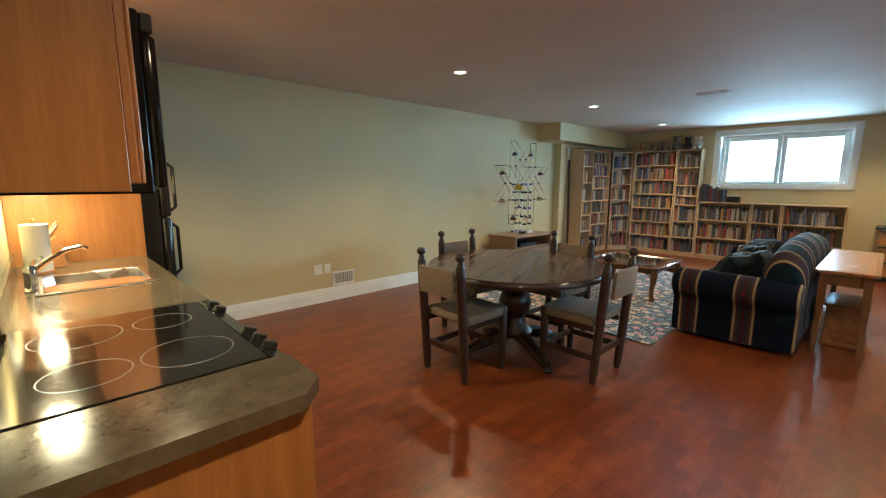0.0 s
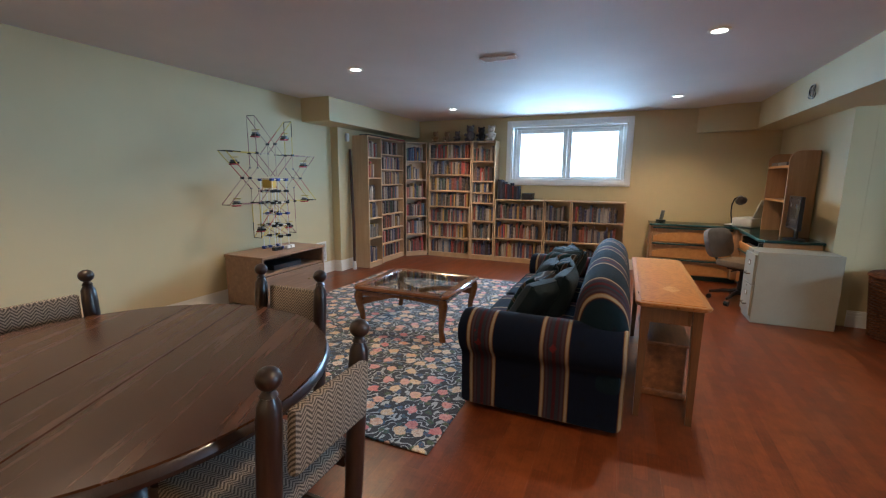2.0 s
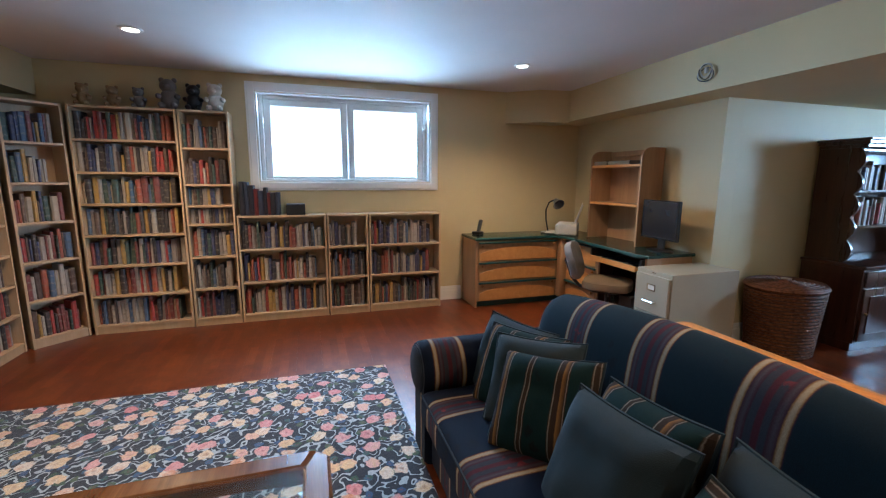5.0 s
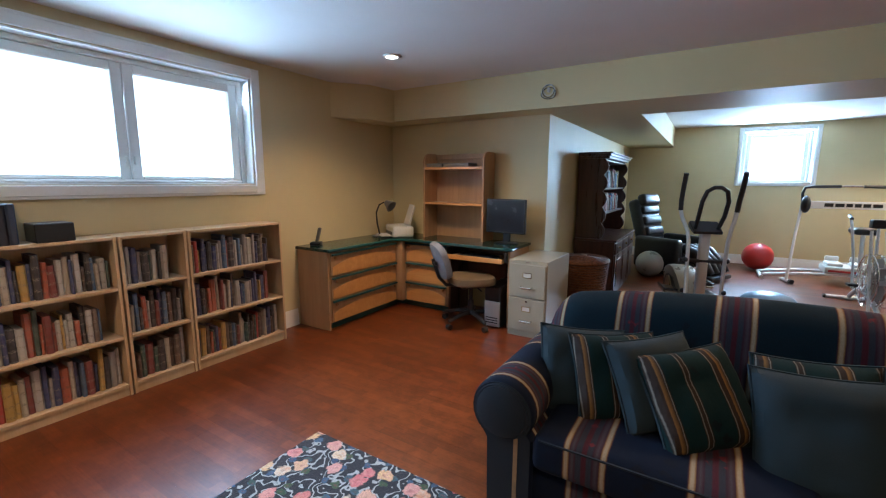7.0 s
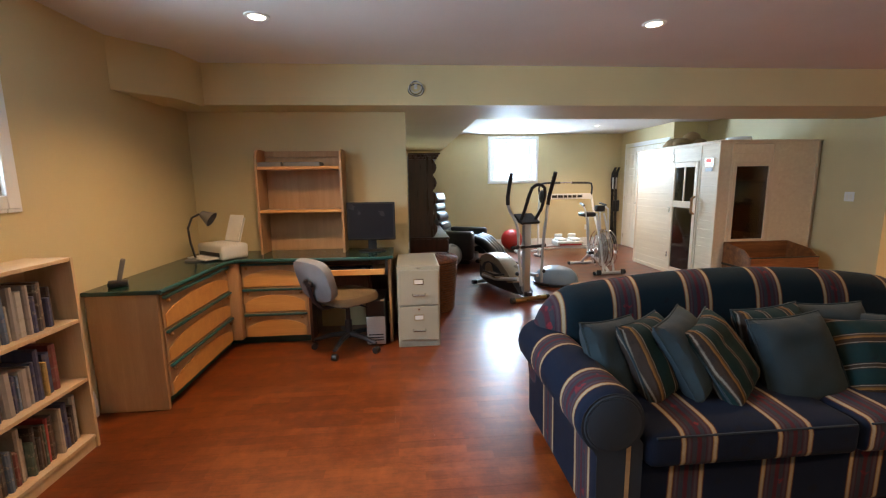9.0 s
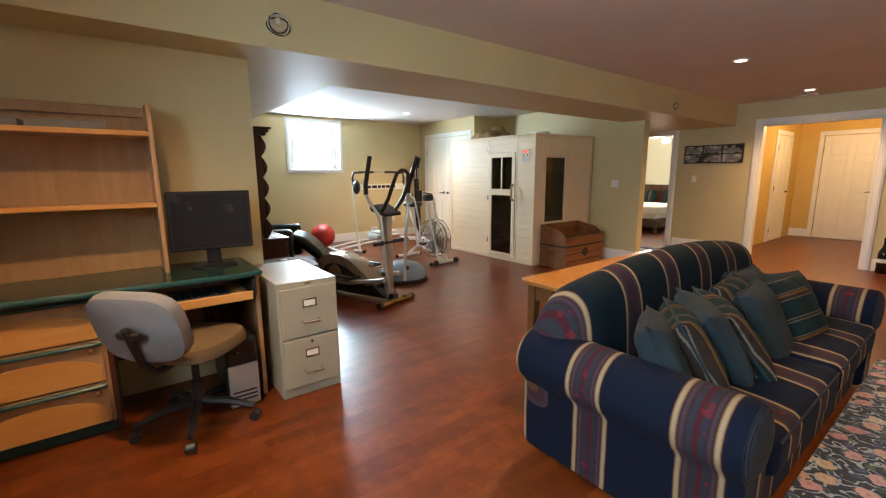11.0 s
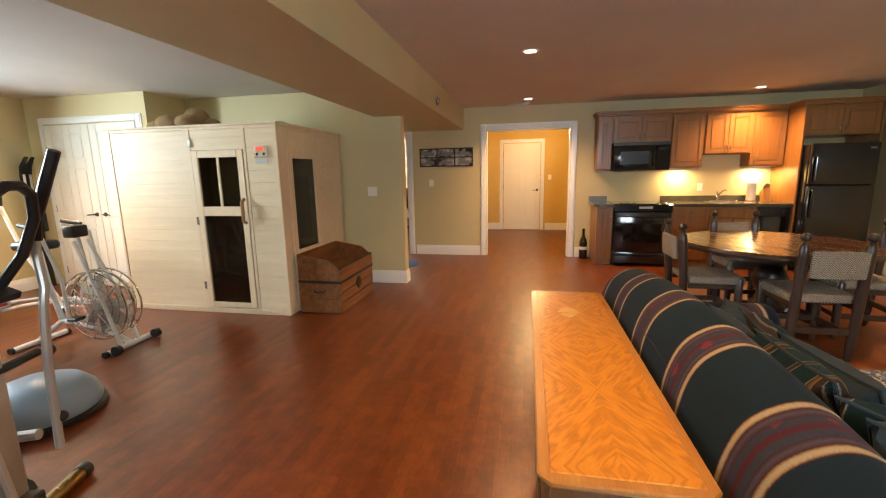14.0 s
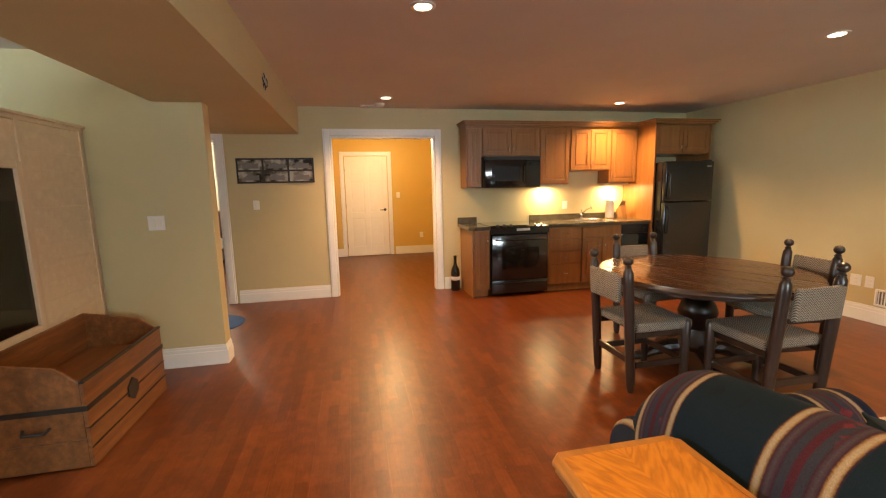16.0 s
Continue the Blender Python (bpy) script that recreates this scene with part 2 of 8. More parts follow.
def box(x0, y0, z0, x1, y1, z1, bev=0.0, seg=1, bm=None, mi=0, m=None):
    """A bevelled box between two corners, joined to bm if one is given."""
    bm = bm or bmesh.new()
    x0, x1, y0, y1, z0, z1 = min(x0, x1), max(x0, x1), min(y0, y1), max(y0, y1), min(z0, z1), max(z0, z1)
    at = Matrix.Translation(((x0 + x1) / 2, (y0 + y1) / 2, (z0 + z1) / 2)) @ Matrix.Diagonal((x1 - x0, y1 - y0, z1 - z0, 1))
    made = bmesh.ops.create_cube(bm, size=1, matrix=(m or Matrix.Identity(4)) @ at)["verts"]
    faces = {f for v in made for f in v.link_faces}
    if bev:
        edges = list({e for v in made for e in v.link_edges})
        got = bmesh.ops.bevel(bm, geom=edges, offset=bev, segments=seg, affect="EDGES", profile=0.5)
        faces = {f for f in faces if f.is_valid} | set(got["faces"])
    for f in faces:
        f.material_index = mi
    return bm


def ring_verts(bm, centre, u, v, r, seg):
    return [bm.verts.new(centre + u * (r * math.cos(2 * math.pi * i / seg)) + v * (r * math.sin(2 * math.pi * i / seg))) for i in range(seg)]


def bridge(bm, a, b, mi=0):
    n = len(a)
    for i in range(n):
        bm.faces.new((a[i], a[(i + 1) % n], b[(i + 1) % n], b[i])).material_index = mi


def tube(pts, r, seg=8, bm=None, mi=0, closed=False):
    """A round bar along a line of points; r may be one radius or one for each point."""
    bm = bm or bmesh.new()
    pts = [Vector(p) for p in pts]
    rs = r if isinstance(r, (list, tuple)) else [r] * len(pts)
    n, rings, u = len(pts), [], None
    for i, p in enumerate(pts):
        if closed:
            d = (pts[(i + 1) % n] - pts[i - 1]).normalized()
        else:
            d = (pts[min(i + 1, n - 1)] - pts[max(i - 1, 0)]).normalized()
        if u is None:
            u = d.orthogonal().normalized()
        u = (u - d * u.dot(d)).normalized()
        rings.append(ring_verts(bm, p, u, d.cross(u), rs[i], seg))
    for a, b in zip(rings, rings[1:]):
        bridge(bm, a, b, mi)
    if closed:
        bridge(bm, rings[-1], rings[0], mi)
    else:
        bm.faces.new(rings[0][::-1]).material_index = mi
        bm.faces.new(rings[-1]).material_index = mi
    return bm


def lathe(profile, centre=(0, 0, 0), seg=24, bm=None, mi=0, squash=(1, 1), ring=False):
    """A turned shape from (radius, height) pairs."""
    bm = bm or bmesh.new()
    c, rings = Vector(centre), []
    for r, z in profile:
        rings.append([bm.verts.new(c + Vector((squash[0] * max(r, 0.0004) * math.cos(2 * math.pi * i / seg), squash[1] * max(r, 0.0004) * math.sin(2 * math.pi * i / seg), z))) for i in range(seg)])
    for a, b in zip(rings, rings[1:]):
        bridge(bm, a, b, mi)
    if ring:
        bridge(bm, rings[-1], rings[0], mi)
    else:
        bm.faces.new(rings[0][::-1]).material_index = mi
        bm.faces.new(rings[-1]).material_index = mi
    return bm


def ball(c, r, bm=None, mi=0, u=16, v=10, m=None):
    bm = bm or bmesh.new()
    r = r if isinstance(r, (list, tuple)) else (r, r, r)
    at = (m or Matrix.Identity(4)) @ Matrix.Translation(c) @ Matrix.Diagonal((*r, 1))
    for vert in bmesh.ops.create_uvsphere(bm, u_segments=u, v_segments=v, radius=1, matrix=at)["verts"]:
        for f in vert.link_faces:
            f.material_index = mi
    return bm


def prism(outline, axis, lo, hi, bm=None, mi=0, bev=0.0):
    """A flat outline pushed along an axis. The outline's pairs are the other two axes in order."""
    bm = bm or bmesh.new()
    put = {"x": lambda a, b, c: (c, a, b), "y": lambda a, b, c: (a, c, b), "z": lambda a, b, c: (a, b, c)}[axis]
    low = [bm.verts.new(put(a, b, lo)) for a, b in outline]
    high = [bm.verts.new(put(a, b, hi)) for a, b in outline]
    f1, f2 = bm.faces.new(low[::-1]), bm.faces.new(high)
    f1.material_index = f2.material_index = mi
    bridge(bm, low, high, mi)
    if bev:
        bmesh.ops.bevel(bm, geom=list(f1.edges) + list(f2.edges), offset=bev, segments=1, affect="EDGES")
    return bm


def arc(cx, cy, r, a0, a1, n):
    return [(cx + r * math.cos(radians(a0 + (a1 - a0) * i / n)), cy + r * math.sin(radians(a0 + (a1 - a0) * i / n))) for i in range(n + 1)]


# ---- the large structure ----
H = 2.46      # ceiling
LOW = 2.12    # underside of beam and soffits
EAST, NORTH, WEST, SOUTH = 9.33, 5.38, -0.15, -5.63


def wall(name, pieces, material=M_WALL, label="sage yellow painted wall"):
    bm = bmesh.new()
    for p in pieces:
        box(*p, bm=bm)
    return solid(name, bm, material, label, "wall", kind="structure")


wall("wall_north", [(WEST - 0.12, NORTH, 0, EAST + 0.2, NORTH + 0.15, H)])
wall("wall_north_bump", [(7.28, 5.25, 0, EAST, NORTH - 0.001, LOW + 0.03)])
WA = (1.34, 3.15, 1.41, 2.30)      # window opening in the east wall: y0, y1, z0, z1
wall("wall_east", [(EAST, -0.62, 0, EAST + 0.22, NORTH, WA[2]), (EAST, -0.62, WA[3], EAST + 0.22, NORTH, H),
                   (EAST, -0.62, WA[2], EAST + 0.22, WA[0], WA[3]), (EAST, WA[1], WA[2], EAST + 0.22, NORTH, WA[3])])
wall("wall_desk", [(7.31, -0.80, 0, EAST + 0.22, -0.62, LOW)])
wall("wall_gym_east", [(7.31, SOUTH, 0, 7.46, -0.801, H)])
WB = (4.47, 5.45, 1.47, 2.34)
wall("wall_south", [(1.70, SOUTH - 0.22, 0, 7.46, SOUTH, WB[2]), (1.70, SOUTH - 0.22, WB[3], 7.46, SOUTH, H),
                    (1.70, SOUTH - 0.22, WB[2], WB[0], SOUTH, WB[3]), (WB[1], SOUTH - 0.22, WB[2], 7.46, SOUTH, WB[3])])
wall("wall_closet", [(2.38, SOUTH, 0, 2.50, -3.78, H), (1.86, -3.90, 0, 2.38, -3.78, H)])
wall("wall_gym_west", [(1.7201, -3.90, 0, 1.859, -0.7502, H)])
DA = (0.11, 1.47, 2.10)            # opening to the hall: y0, y1, top
DB = (-2.06, -1.24, 2.06)          # opening to the bedroom
wall("wall_west", [(WEST - 0.12, DA[1], 0, WEST, NORTH, H), (WEST - 0.12, DA[0], DA[2], WEST, DA[1], H), (WEST - 0.12, DB[1], 0, WEST, DA[0], H),
                   (WEST - 0.12, DB[0], DB[2], WEST, DB[1], H), (WEST - 0.12, -2.45, 0, WEST, DB[0], H)])
wall("wall_recess_south", [(WEST, -2.45, 0, 1.72, -2.33, H)])
wall("beam", [(1.86, -1.10, LOW, EAST, -0.7501, H), (1.72, -0.75, LOW, EAST, -0.26, H), (WEST, -2.33, LOW, 1.7199, -0.26, H)], label="boxed-in beam painted like the walls")
wall("soffit_gym", [(6.53, SOUTH, LOW, 7.31, -1.101, H)], label="painted duct soffit over the hutch")
wall("soffit_north", [(6.68, 4.92, 2.155, EAST, NORTH, H)], label="painted duct soffit along the wall")
solid("soffit_corner", prism([(EAST, 0.41), (9.06, 0.10), (9.01, -0.259), (EAST, -0.259)], "z", 2.105, H - 0.001), M_WALL, "small painted box soffit in the corner", "soffit", kind="structure")
# hall and bedroom shells
wall("wall_hall", [(-3.65, -0.30, 0, -3.53, 2.30, H), (-3.53, -0.30, 0, -0.271, -0.18, H), (-3.53, 2.18, 0, -0.271, 2.30, H), (-0.285, DA[1], 0, -0.271, 2.18, H), (-0.285, -0.18, 0, -0.271, DA[0], H)],
     M_HALL, "ochre painted hall wall")
wall("wall_bedroom", [(-4.4, -4.6, 0, -4.28, -0.42, H), (-4.28, -4.6, 0, -0.271, -4.48, H), (-4.28, -0.42, 0, -0.271, -0.31, H), (-0.285, -4.48, 0, -0.271, DB[0], H)], M_BED, "pale green bedroom wall")
bm = box(WEST - 0.12, -0.26, H, EAST + 0.2, NORTH, H + 0.1)
box(1.72, SOUTH, H, 7.46, -0.26, H + 0.1, bm=bm)
box(-3.65, -0.30, H, WEST - 0.12, 2.30, H + 0.1, bm=bm)
box(-4.4, -4.6, H, WEST - 0.12, -0.30, H + 0.1, bm=bm)
box(7.46, -0.9, H, EAST + 0.2, -0.26, H + 0.1, bm=bm)
box(WEST - 0.12, -2.45, H, 1.72, -0.26, H + 0.1, bm=bm)
solid("ceiling", bm, M_CEIL, "plain matt off-white ceiling", "ceiling", kind="structure")


def baseboard(name, runs):
    """Tall stepped skirting. Each run: two ends along a wall and the side it stands proud on."""
    bm = bmesh.new()
    for x0, y0, x1, y1, nx, ny in runs:
        for t, z0, z1 in ((0.018, 0.0, 0.115), (0.012, 0.115, 0.145), (0.007, 0.145, 0.165)):
            box(min(x0, x1) + min(0, nx * t), min(y0, y1) + min(0, ny * t), z0, max(x0, x1) + max(0, nx * t), max(y0, y1) + max(0, ny * t), z1, bm=bm)
    return solid(name, bm, M_TRIM, "white stepped wooden baseboard", "baseboard", kind="structure")


baseboard("baseboard_north", [(0.7, NORTH, 7.28, NORTH, 0, -1), (7.28, 5.25, 7.28, NORTH - 0.018, -1, 0), (7.262, 5.25, 7.62, 5.25, 0, -1)])
baseboard("baseboard_east", [(EAST, 0.95, EAST, 1.27, -1, 0)])
baseboard("baseboard_pier", [(7.31, -0.80, 7.31, -5.61, -1, 0)])
baseboard("baseboard_west", [(WEST, -1.12, WEST, 0.01, 1, 0), (WEST, 1.58, WEST, 1.78, 1, 0)])
baseboard("baseboard_gym", [(2.52, SOUTH, 7.29, SOUTH, 0, 1), (1.86, -1.5, 1.86, -0.75, 1, 0), (1.72, -0.75, 1.878, -0.75, 0, 1), (2.50, -3.84, 2.50, -3.78, 1, 0)])
baseboard("baseboard_hall", [(-3.53, -0.18, -3.53, 0.13, 1, 0), (-3.53, 1.23, -3.53, 2.18, 1, 0), (-3.51, 2.18, -0.29, 2.18, 0, -1), (-0.90, -0.18, -0.29, -0.18, 0, 1)])


def casing(name, axis, at, lo, hi, top, side, w=0.09, bottom=None):
    """Moulded white casing round an opening in a wall whose face is at 'at' on the axis. side: the way it stands proud."""
    bm = bmesh.new()
    for t, a in ((0.018, 0.0), (0.026, 0.018)):
        z0 = 0.0 if bottom is None else bottom - w + a
        for l0, l1, b0, b1 in ((lo - w + a, lo - 0.004, z0, top + w - a), (hi + 0.004, hi + w - a, z0, top + w - a), (lo - 0.004, hi + 0.004, top + 0.004, top + w - a)) + (
                () if bottom is None else ((lo - 0.004, hi + 0.004, z0, bottom - 0.004),)):
            if axis == "x":
                box(at, l0, b0, at + side * t, l1, b1, 0.004, bm=bm)
            else:
                box(l0, at, b0, l1, at + side * t, b1, 0.004, bm=bm)
    return solid(name, bm, M_TRIM, "white moulded casing round the opening", "door casing" if bottom is None else "window casing", kind="structure")


def jamb(name, axis, a0, a1, lo, hi, top):
    bm = bmesh.new()
    for l0, l1, z0, z1 in ((lo, lo + 0.02, 0, top), (hi - 0.02, hi, 0, top), (lo + 0.02, hi - 0.02, top - 0.02, top)):
        box(a0, l0, z0, a1, l1, z1, bm=bm) if axis == "x" else box(l0, a0, z0, l1, a1, z1, bm=bm)
    return solid(name, bm, M_TRIM, "white painted door lining", "door lining", kind="structure")


casing("casing_hall_opening", "x", WEST, DA[0], DA[1], DA[2], 1)
jamb("lining_hall_opening", "x", WEST - 0.137, WEST + 0.002, DA[0], DA[1], DA[2])
casing("casing_bedroom", "x", WEST, DB[0], DB[1], DB[2], 1)
jamb("lining_bedroom", "x", WEST - 0.137, WEST + 0.002, DB[0], DB[1], DB[2])
casing("casing_window_east", "x", EAST, WA[0], WA[1], WA[3], -1, bottom=WA[2])
casing("casing_window_gym", "y", SOUTH, WB[0], WB[1], WB[3], 1, 0.07, bottom=WB[2])


def window(name, axis, at, lo, hi, z0, z1, out, panes, label):
    """A white vinyl window set back in its opening, with a sill lining and one sash for each pane."""
    put = (lambda a, l, z: (a, l, z)) if axis == "x" else (lambda a, l, z: (l, a, z))
    ob = thing(name, label, "window")
    ob["kind"] = "structure"

    def bar(bm, a0, a1, l0, l1, b0, b1, bev=0.006):
        return box(*put(a0, l0, b0), *put(a1, l1, b1), bev, bm=bm)
    bm = bmesh.new()
    d = out * 0.20
    for l0, l1, b0, b1 in ((lo, lo + 0.012, z0, z1), (hi - 0.012, hi, z0, z1), (lo + 0.012, hi - 0.012, z0, z0 + 0.012), (lo + 0.012, hi - 0.012, z1 - 0.012, z1)):
        bar(bm, at, at + d, l0, l1, b0, b1, 0)
    part("lining", bm, M_TRIM, ob)
    bm = bmesh.new()
    f0, f1 = at + out * 0.10, at + out * 0.17
    for l0, l1, b0, b1 in ((lo + 0.012, lo + 0.055, z0 + 0.012, z1 - 0.012), (hi - 0.055, hi - 0.012, z0 + 0.012, z1 - 0.012), (lo + 0.055, hi - 0.055, z0 + 0.012, z0 + 0.035), (lo + 0.055, hi - 0.055, z1 - 0.05, z1 - 0.012)):
        bar(bm, f0, f1, l0, l1, b0, b1)
    part("window_frame", bm, M_TRIM, ob)
    w = (hi - lo - 0.11) / panes
    for i in range(panes):
        a, b = lo + 0.055 + i * w + 0.002, lo + 0.055 + (i + 1) * w - 0.002
        bm = bmesh.new()
        for l0, l1, b0, b1 in ((a, a + 0.07, z0 + 0.035, z1 - 0.05), (b - 0.07, b, z0 + 0.035, z1 - 0.05), (a + 0.07, b - 0.07, z0 + 0.035, z0 + 0.062), (a + 0.07, b - 0.07, z1 - 0.115, z1 - 0.05)):
            bar(bm, f0 + out * 0.012, f1 - out * 0.006, l0, l1, b0, b1)
        sash = part("sash", bm, M_TRIM, ob)
        g = bar(bmesh.new(), f0 + out * 0.03, f0 + out * 0.036, a + 0.066, b - 0.066, z0 + 0.058, z1 - 0.110, 0)
        pane = part("pane", g, M_PANE, sash)
        pane.visible_shadow = False
        h = bar(bmesh.new(), f0 - out * 0.015, f0 + out * 0.012, (b - 0.03 if i == 0 else a + 0.016), (b - 0.016 if i == 0 else a + 0.03), z0 + 0.14, z0 + 0.20, 0.003)
        part("sash_latch", h, M_TRIM, sash)
    return ob


window("window_1", "x", EAST, WA[0], WA[1], WA[2], WA[3], 1, 2, "two-sash white basement window with bright daylight beyond")
window("window_2", "y", SOUTH, WB[0], WB[1], WB[2], WB[3], -1, 1, "single white basement window with bright daylight beyond")
bm = box(9.95, -0.5, 0.6, 9.97, 5.0, 3.4)
box(3.2, -6.35, 0.6, 6.8, -6.33, 3.4, bm=bm)
solid("backdrop", bm, M_SKYCARD, "overcast white sky seen through the windows", "sky", kind="structure")
bm = box(-30, -30, -0.5, 40, 30, -0.25)
solid("ground", bm, surface("plain soil", (0.12, 0.09, 0.06), 0.9), "bare ground round the house", "ground", kind="structure")


def pot_light(x, y, lit=True):
    ob = thing("recessed_light", "white round recessed ceiling light, lit", "ceiling light", pose(x, y, H), "recessed ceiling lights")
    part("trim_ring", lathe([(0.050, -0.002), (0.052, -0.010), (0.072, -0.008), (0.075, -0.001)], seg=28, ring=True), M_TRIM, ob)
    part("lamp_face", lathe([(0.001, -0.003), (0.049, -0.003), (0.049, -0.001)], seg=24), M_LAMP, ob)
    return ob


for px, py in POTS:
    pot_light(px, py)


# ---- fabrics ----
def stripe_fabric(name, axis, ground, period=0.455, phase=0.176, thin=False):
    """Woven upholstery with soft-edged bands of gold, cream, maroon and grey across one axis, and dark woven figures between them."""
    m, t, p = nodes_of(name)
    c = coords(t)
    sep = t.nodes.new("ShaderNodeSeparateXYZ")
    t.links.new(c, sep.inputs[0])
    wob = noise_of(t, c, 3.0, 2)
    along = math_of(t, "MULTIPLY_ADD", wob, 0.015, sep.outputs["xyz".index(axis)])
    fray = noise_of(t, c, 150, 2)
    along = math_of(t, "MULTIPLY_ADD", fray, 0.004, along)
    u = math_of(t, "FRACT", math_of(t, "MULTIPLY_ADD", along, 1 / period, phase + 20))
    cream, gold, maroon, grey, wine = (0.31, 0.25, 0.165), (0.19, 0.10, 0.03), (0.060, 0.012, 0.020), (0.055, 0.046, 0.055), (0.040, 0.013, 0.024)
    if thin:
        umber, chalk = (0.030, 0.020, 0.016), (0.20, 0.185, 0.16)
        stops = [(0.20, ground), (0.216, umber), (0.226, chalk), (0.238, umber), (0.285, umber), (0.298, chalk), (0.310, umber), (0.325, ground),
                 (0.60, ground), (0.616, umber), (0.626, chalk), (0.638, umber), (0.700, gold), (0.715, umber), (0.785, umber), (0.798, chalk), (0.810, umber), (0.825, ground)]
    else:
        slate = (0.026, 0.030, 0.042)
        stops = [(0.290, ground), (0.300, wine), (0.306, gold), (0.318, cream), (0.338, cream), (0.350, gold), (0.358, wine), (0.385, grey), (0.415, wine), (0.428, slate),
                 (0.462, slate), (0.474, maroon), (0.508, maroon), (0.520, slate), (0.560, slate), (0.570, wine), (0.595, grey), (0.622, wine), (0.630, gold), (0.642, cream), (0.662, cream), (0.674, gold), (0.680, wine), (0.690, ground)]
    bands = ramp(t, u, stops)
    # figures woven into the bands and into the ground between them
    fig = t.nodes.new("ShaderNodeTexVoronoi")
    fig.inputs["Scale"].default_value = 13.0
    fig.distance = "MANHATTAN"
    t.links.new(c, fig.inputs["Vector"])
    knot = math_of(t, "MULTIPLY_ADD", noise_of(t, c, 45, 2), 0.35, fig.outputs["Distance"])
    weave, blot = noise_of(t, c, 420, 2), noise_of(t, c, 11, 3)
    figure = math_of(t, "MULTIPLY", ramp(t, knot, [(0.52, (1, 1, 1)), (0.62, (0, 0, 0))]), ramp(t, blot, [(0.46, (0, 0, 0)), (0.52, (1, 1, 1))]))
    inner = ramp(t, u, [(0.40, (0, 0, 0)), (0.43, (1, 1, 1)), (0.55, (1, 1, 1)), (0.58, (0, 0, 0))])
    outer = ramp(t, u, [(0.12, (1, 1, 1)), (0.27, (0, 0, 0)), (0.71, (0, 0, 0)), (0.86, (1, 1, 1))])
    col = mix_of(t, math_of(t, "MULTIPLY", math_of(t, "MULTIPLY", figure, inner), 0.0 if thin else 0.8), bands, (0.15, 0.016, 0.022))
    col = mix_of(t, math_of(t, "MULTIPLY", math_of(t, "MULTIPLY", figure, outer), 0.7), col, (0.007, 0.007, 0.012))
    threads = noise_of(t, coords(t, (90, 90, 4) if axis != "z" else (4, 90, 90)), 4, 2)
    col = mix_of(t, 0.55, col, ramp(t, weave, [(0.3, (0.45, 0.45, 0.45)), (0.7, (1.0, 1.0, 1.0))]), "MULTIPLY")
    col = mix_of(t, 0.4, col, ramp(t, threads, [(0.3, (0.5, 0.5, 0.5)), (0.7, (1.0, 1.0, 1.0))]), "MULTIPLY")
    t.links.new(col, p.inputs["Base Color"])
    p.inputs["Roughness"].default_value = 0.9
    p.inputs["Specular IOR Level"].default_value = 0.15
    p.inputs["Sheen Weight"].default_value, p.inputs["Sheen Roughness"].default_value = 0.01, 0.4
    bump_of(t, p, weave, 0.25, 0.002)
    return m


NAVY, GREEN = (0.0036, 0.0078, 0.0215), (0.0042, 0.0185, 0.0215)
M_SOFA_X = stripe_fabric("striped navy upholstery", "x", NAVY, 0.412, 0.723)
M_SOFA_BACK = stripe_fabric("striped green-navy upholstery", "x", (0.0042, 0.0130, 0.0210), 0.412, -0.168)
M_SOFA_Y = stripe_fabric("striped navy arm upholstery", "y", NAVY, 0.43, 0.604)
M_SOFA_PLAIN = surface("plain navy upholstery", (0.0036, 0.0082, 0.0170), 0.94, vary=0.3, scale=9, fine=300, bump=0.3)
M_STRIPE = surface("gold woven stripe", (0.20, 0.13, 0.065), 0.9, vary=0.3, scale=30, fine=300, bump=0.3)
M_CUSHION_STRIPE = stripe_fabric("striped green cushion cloth", "x", GREEN, 0.235, 0.0, True)
M_CUSHION_PLAIN = surface("plain dark teal cloth", (0.0062, 0.0170, 0.0245), 0.94, vary=0.3, scale=8, fine=300, bump=0.3)


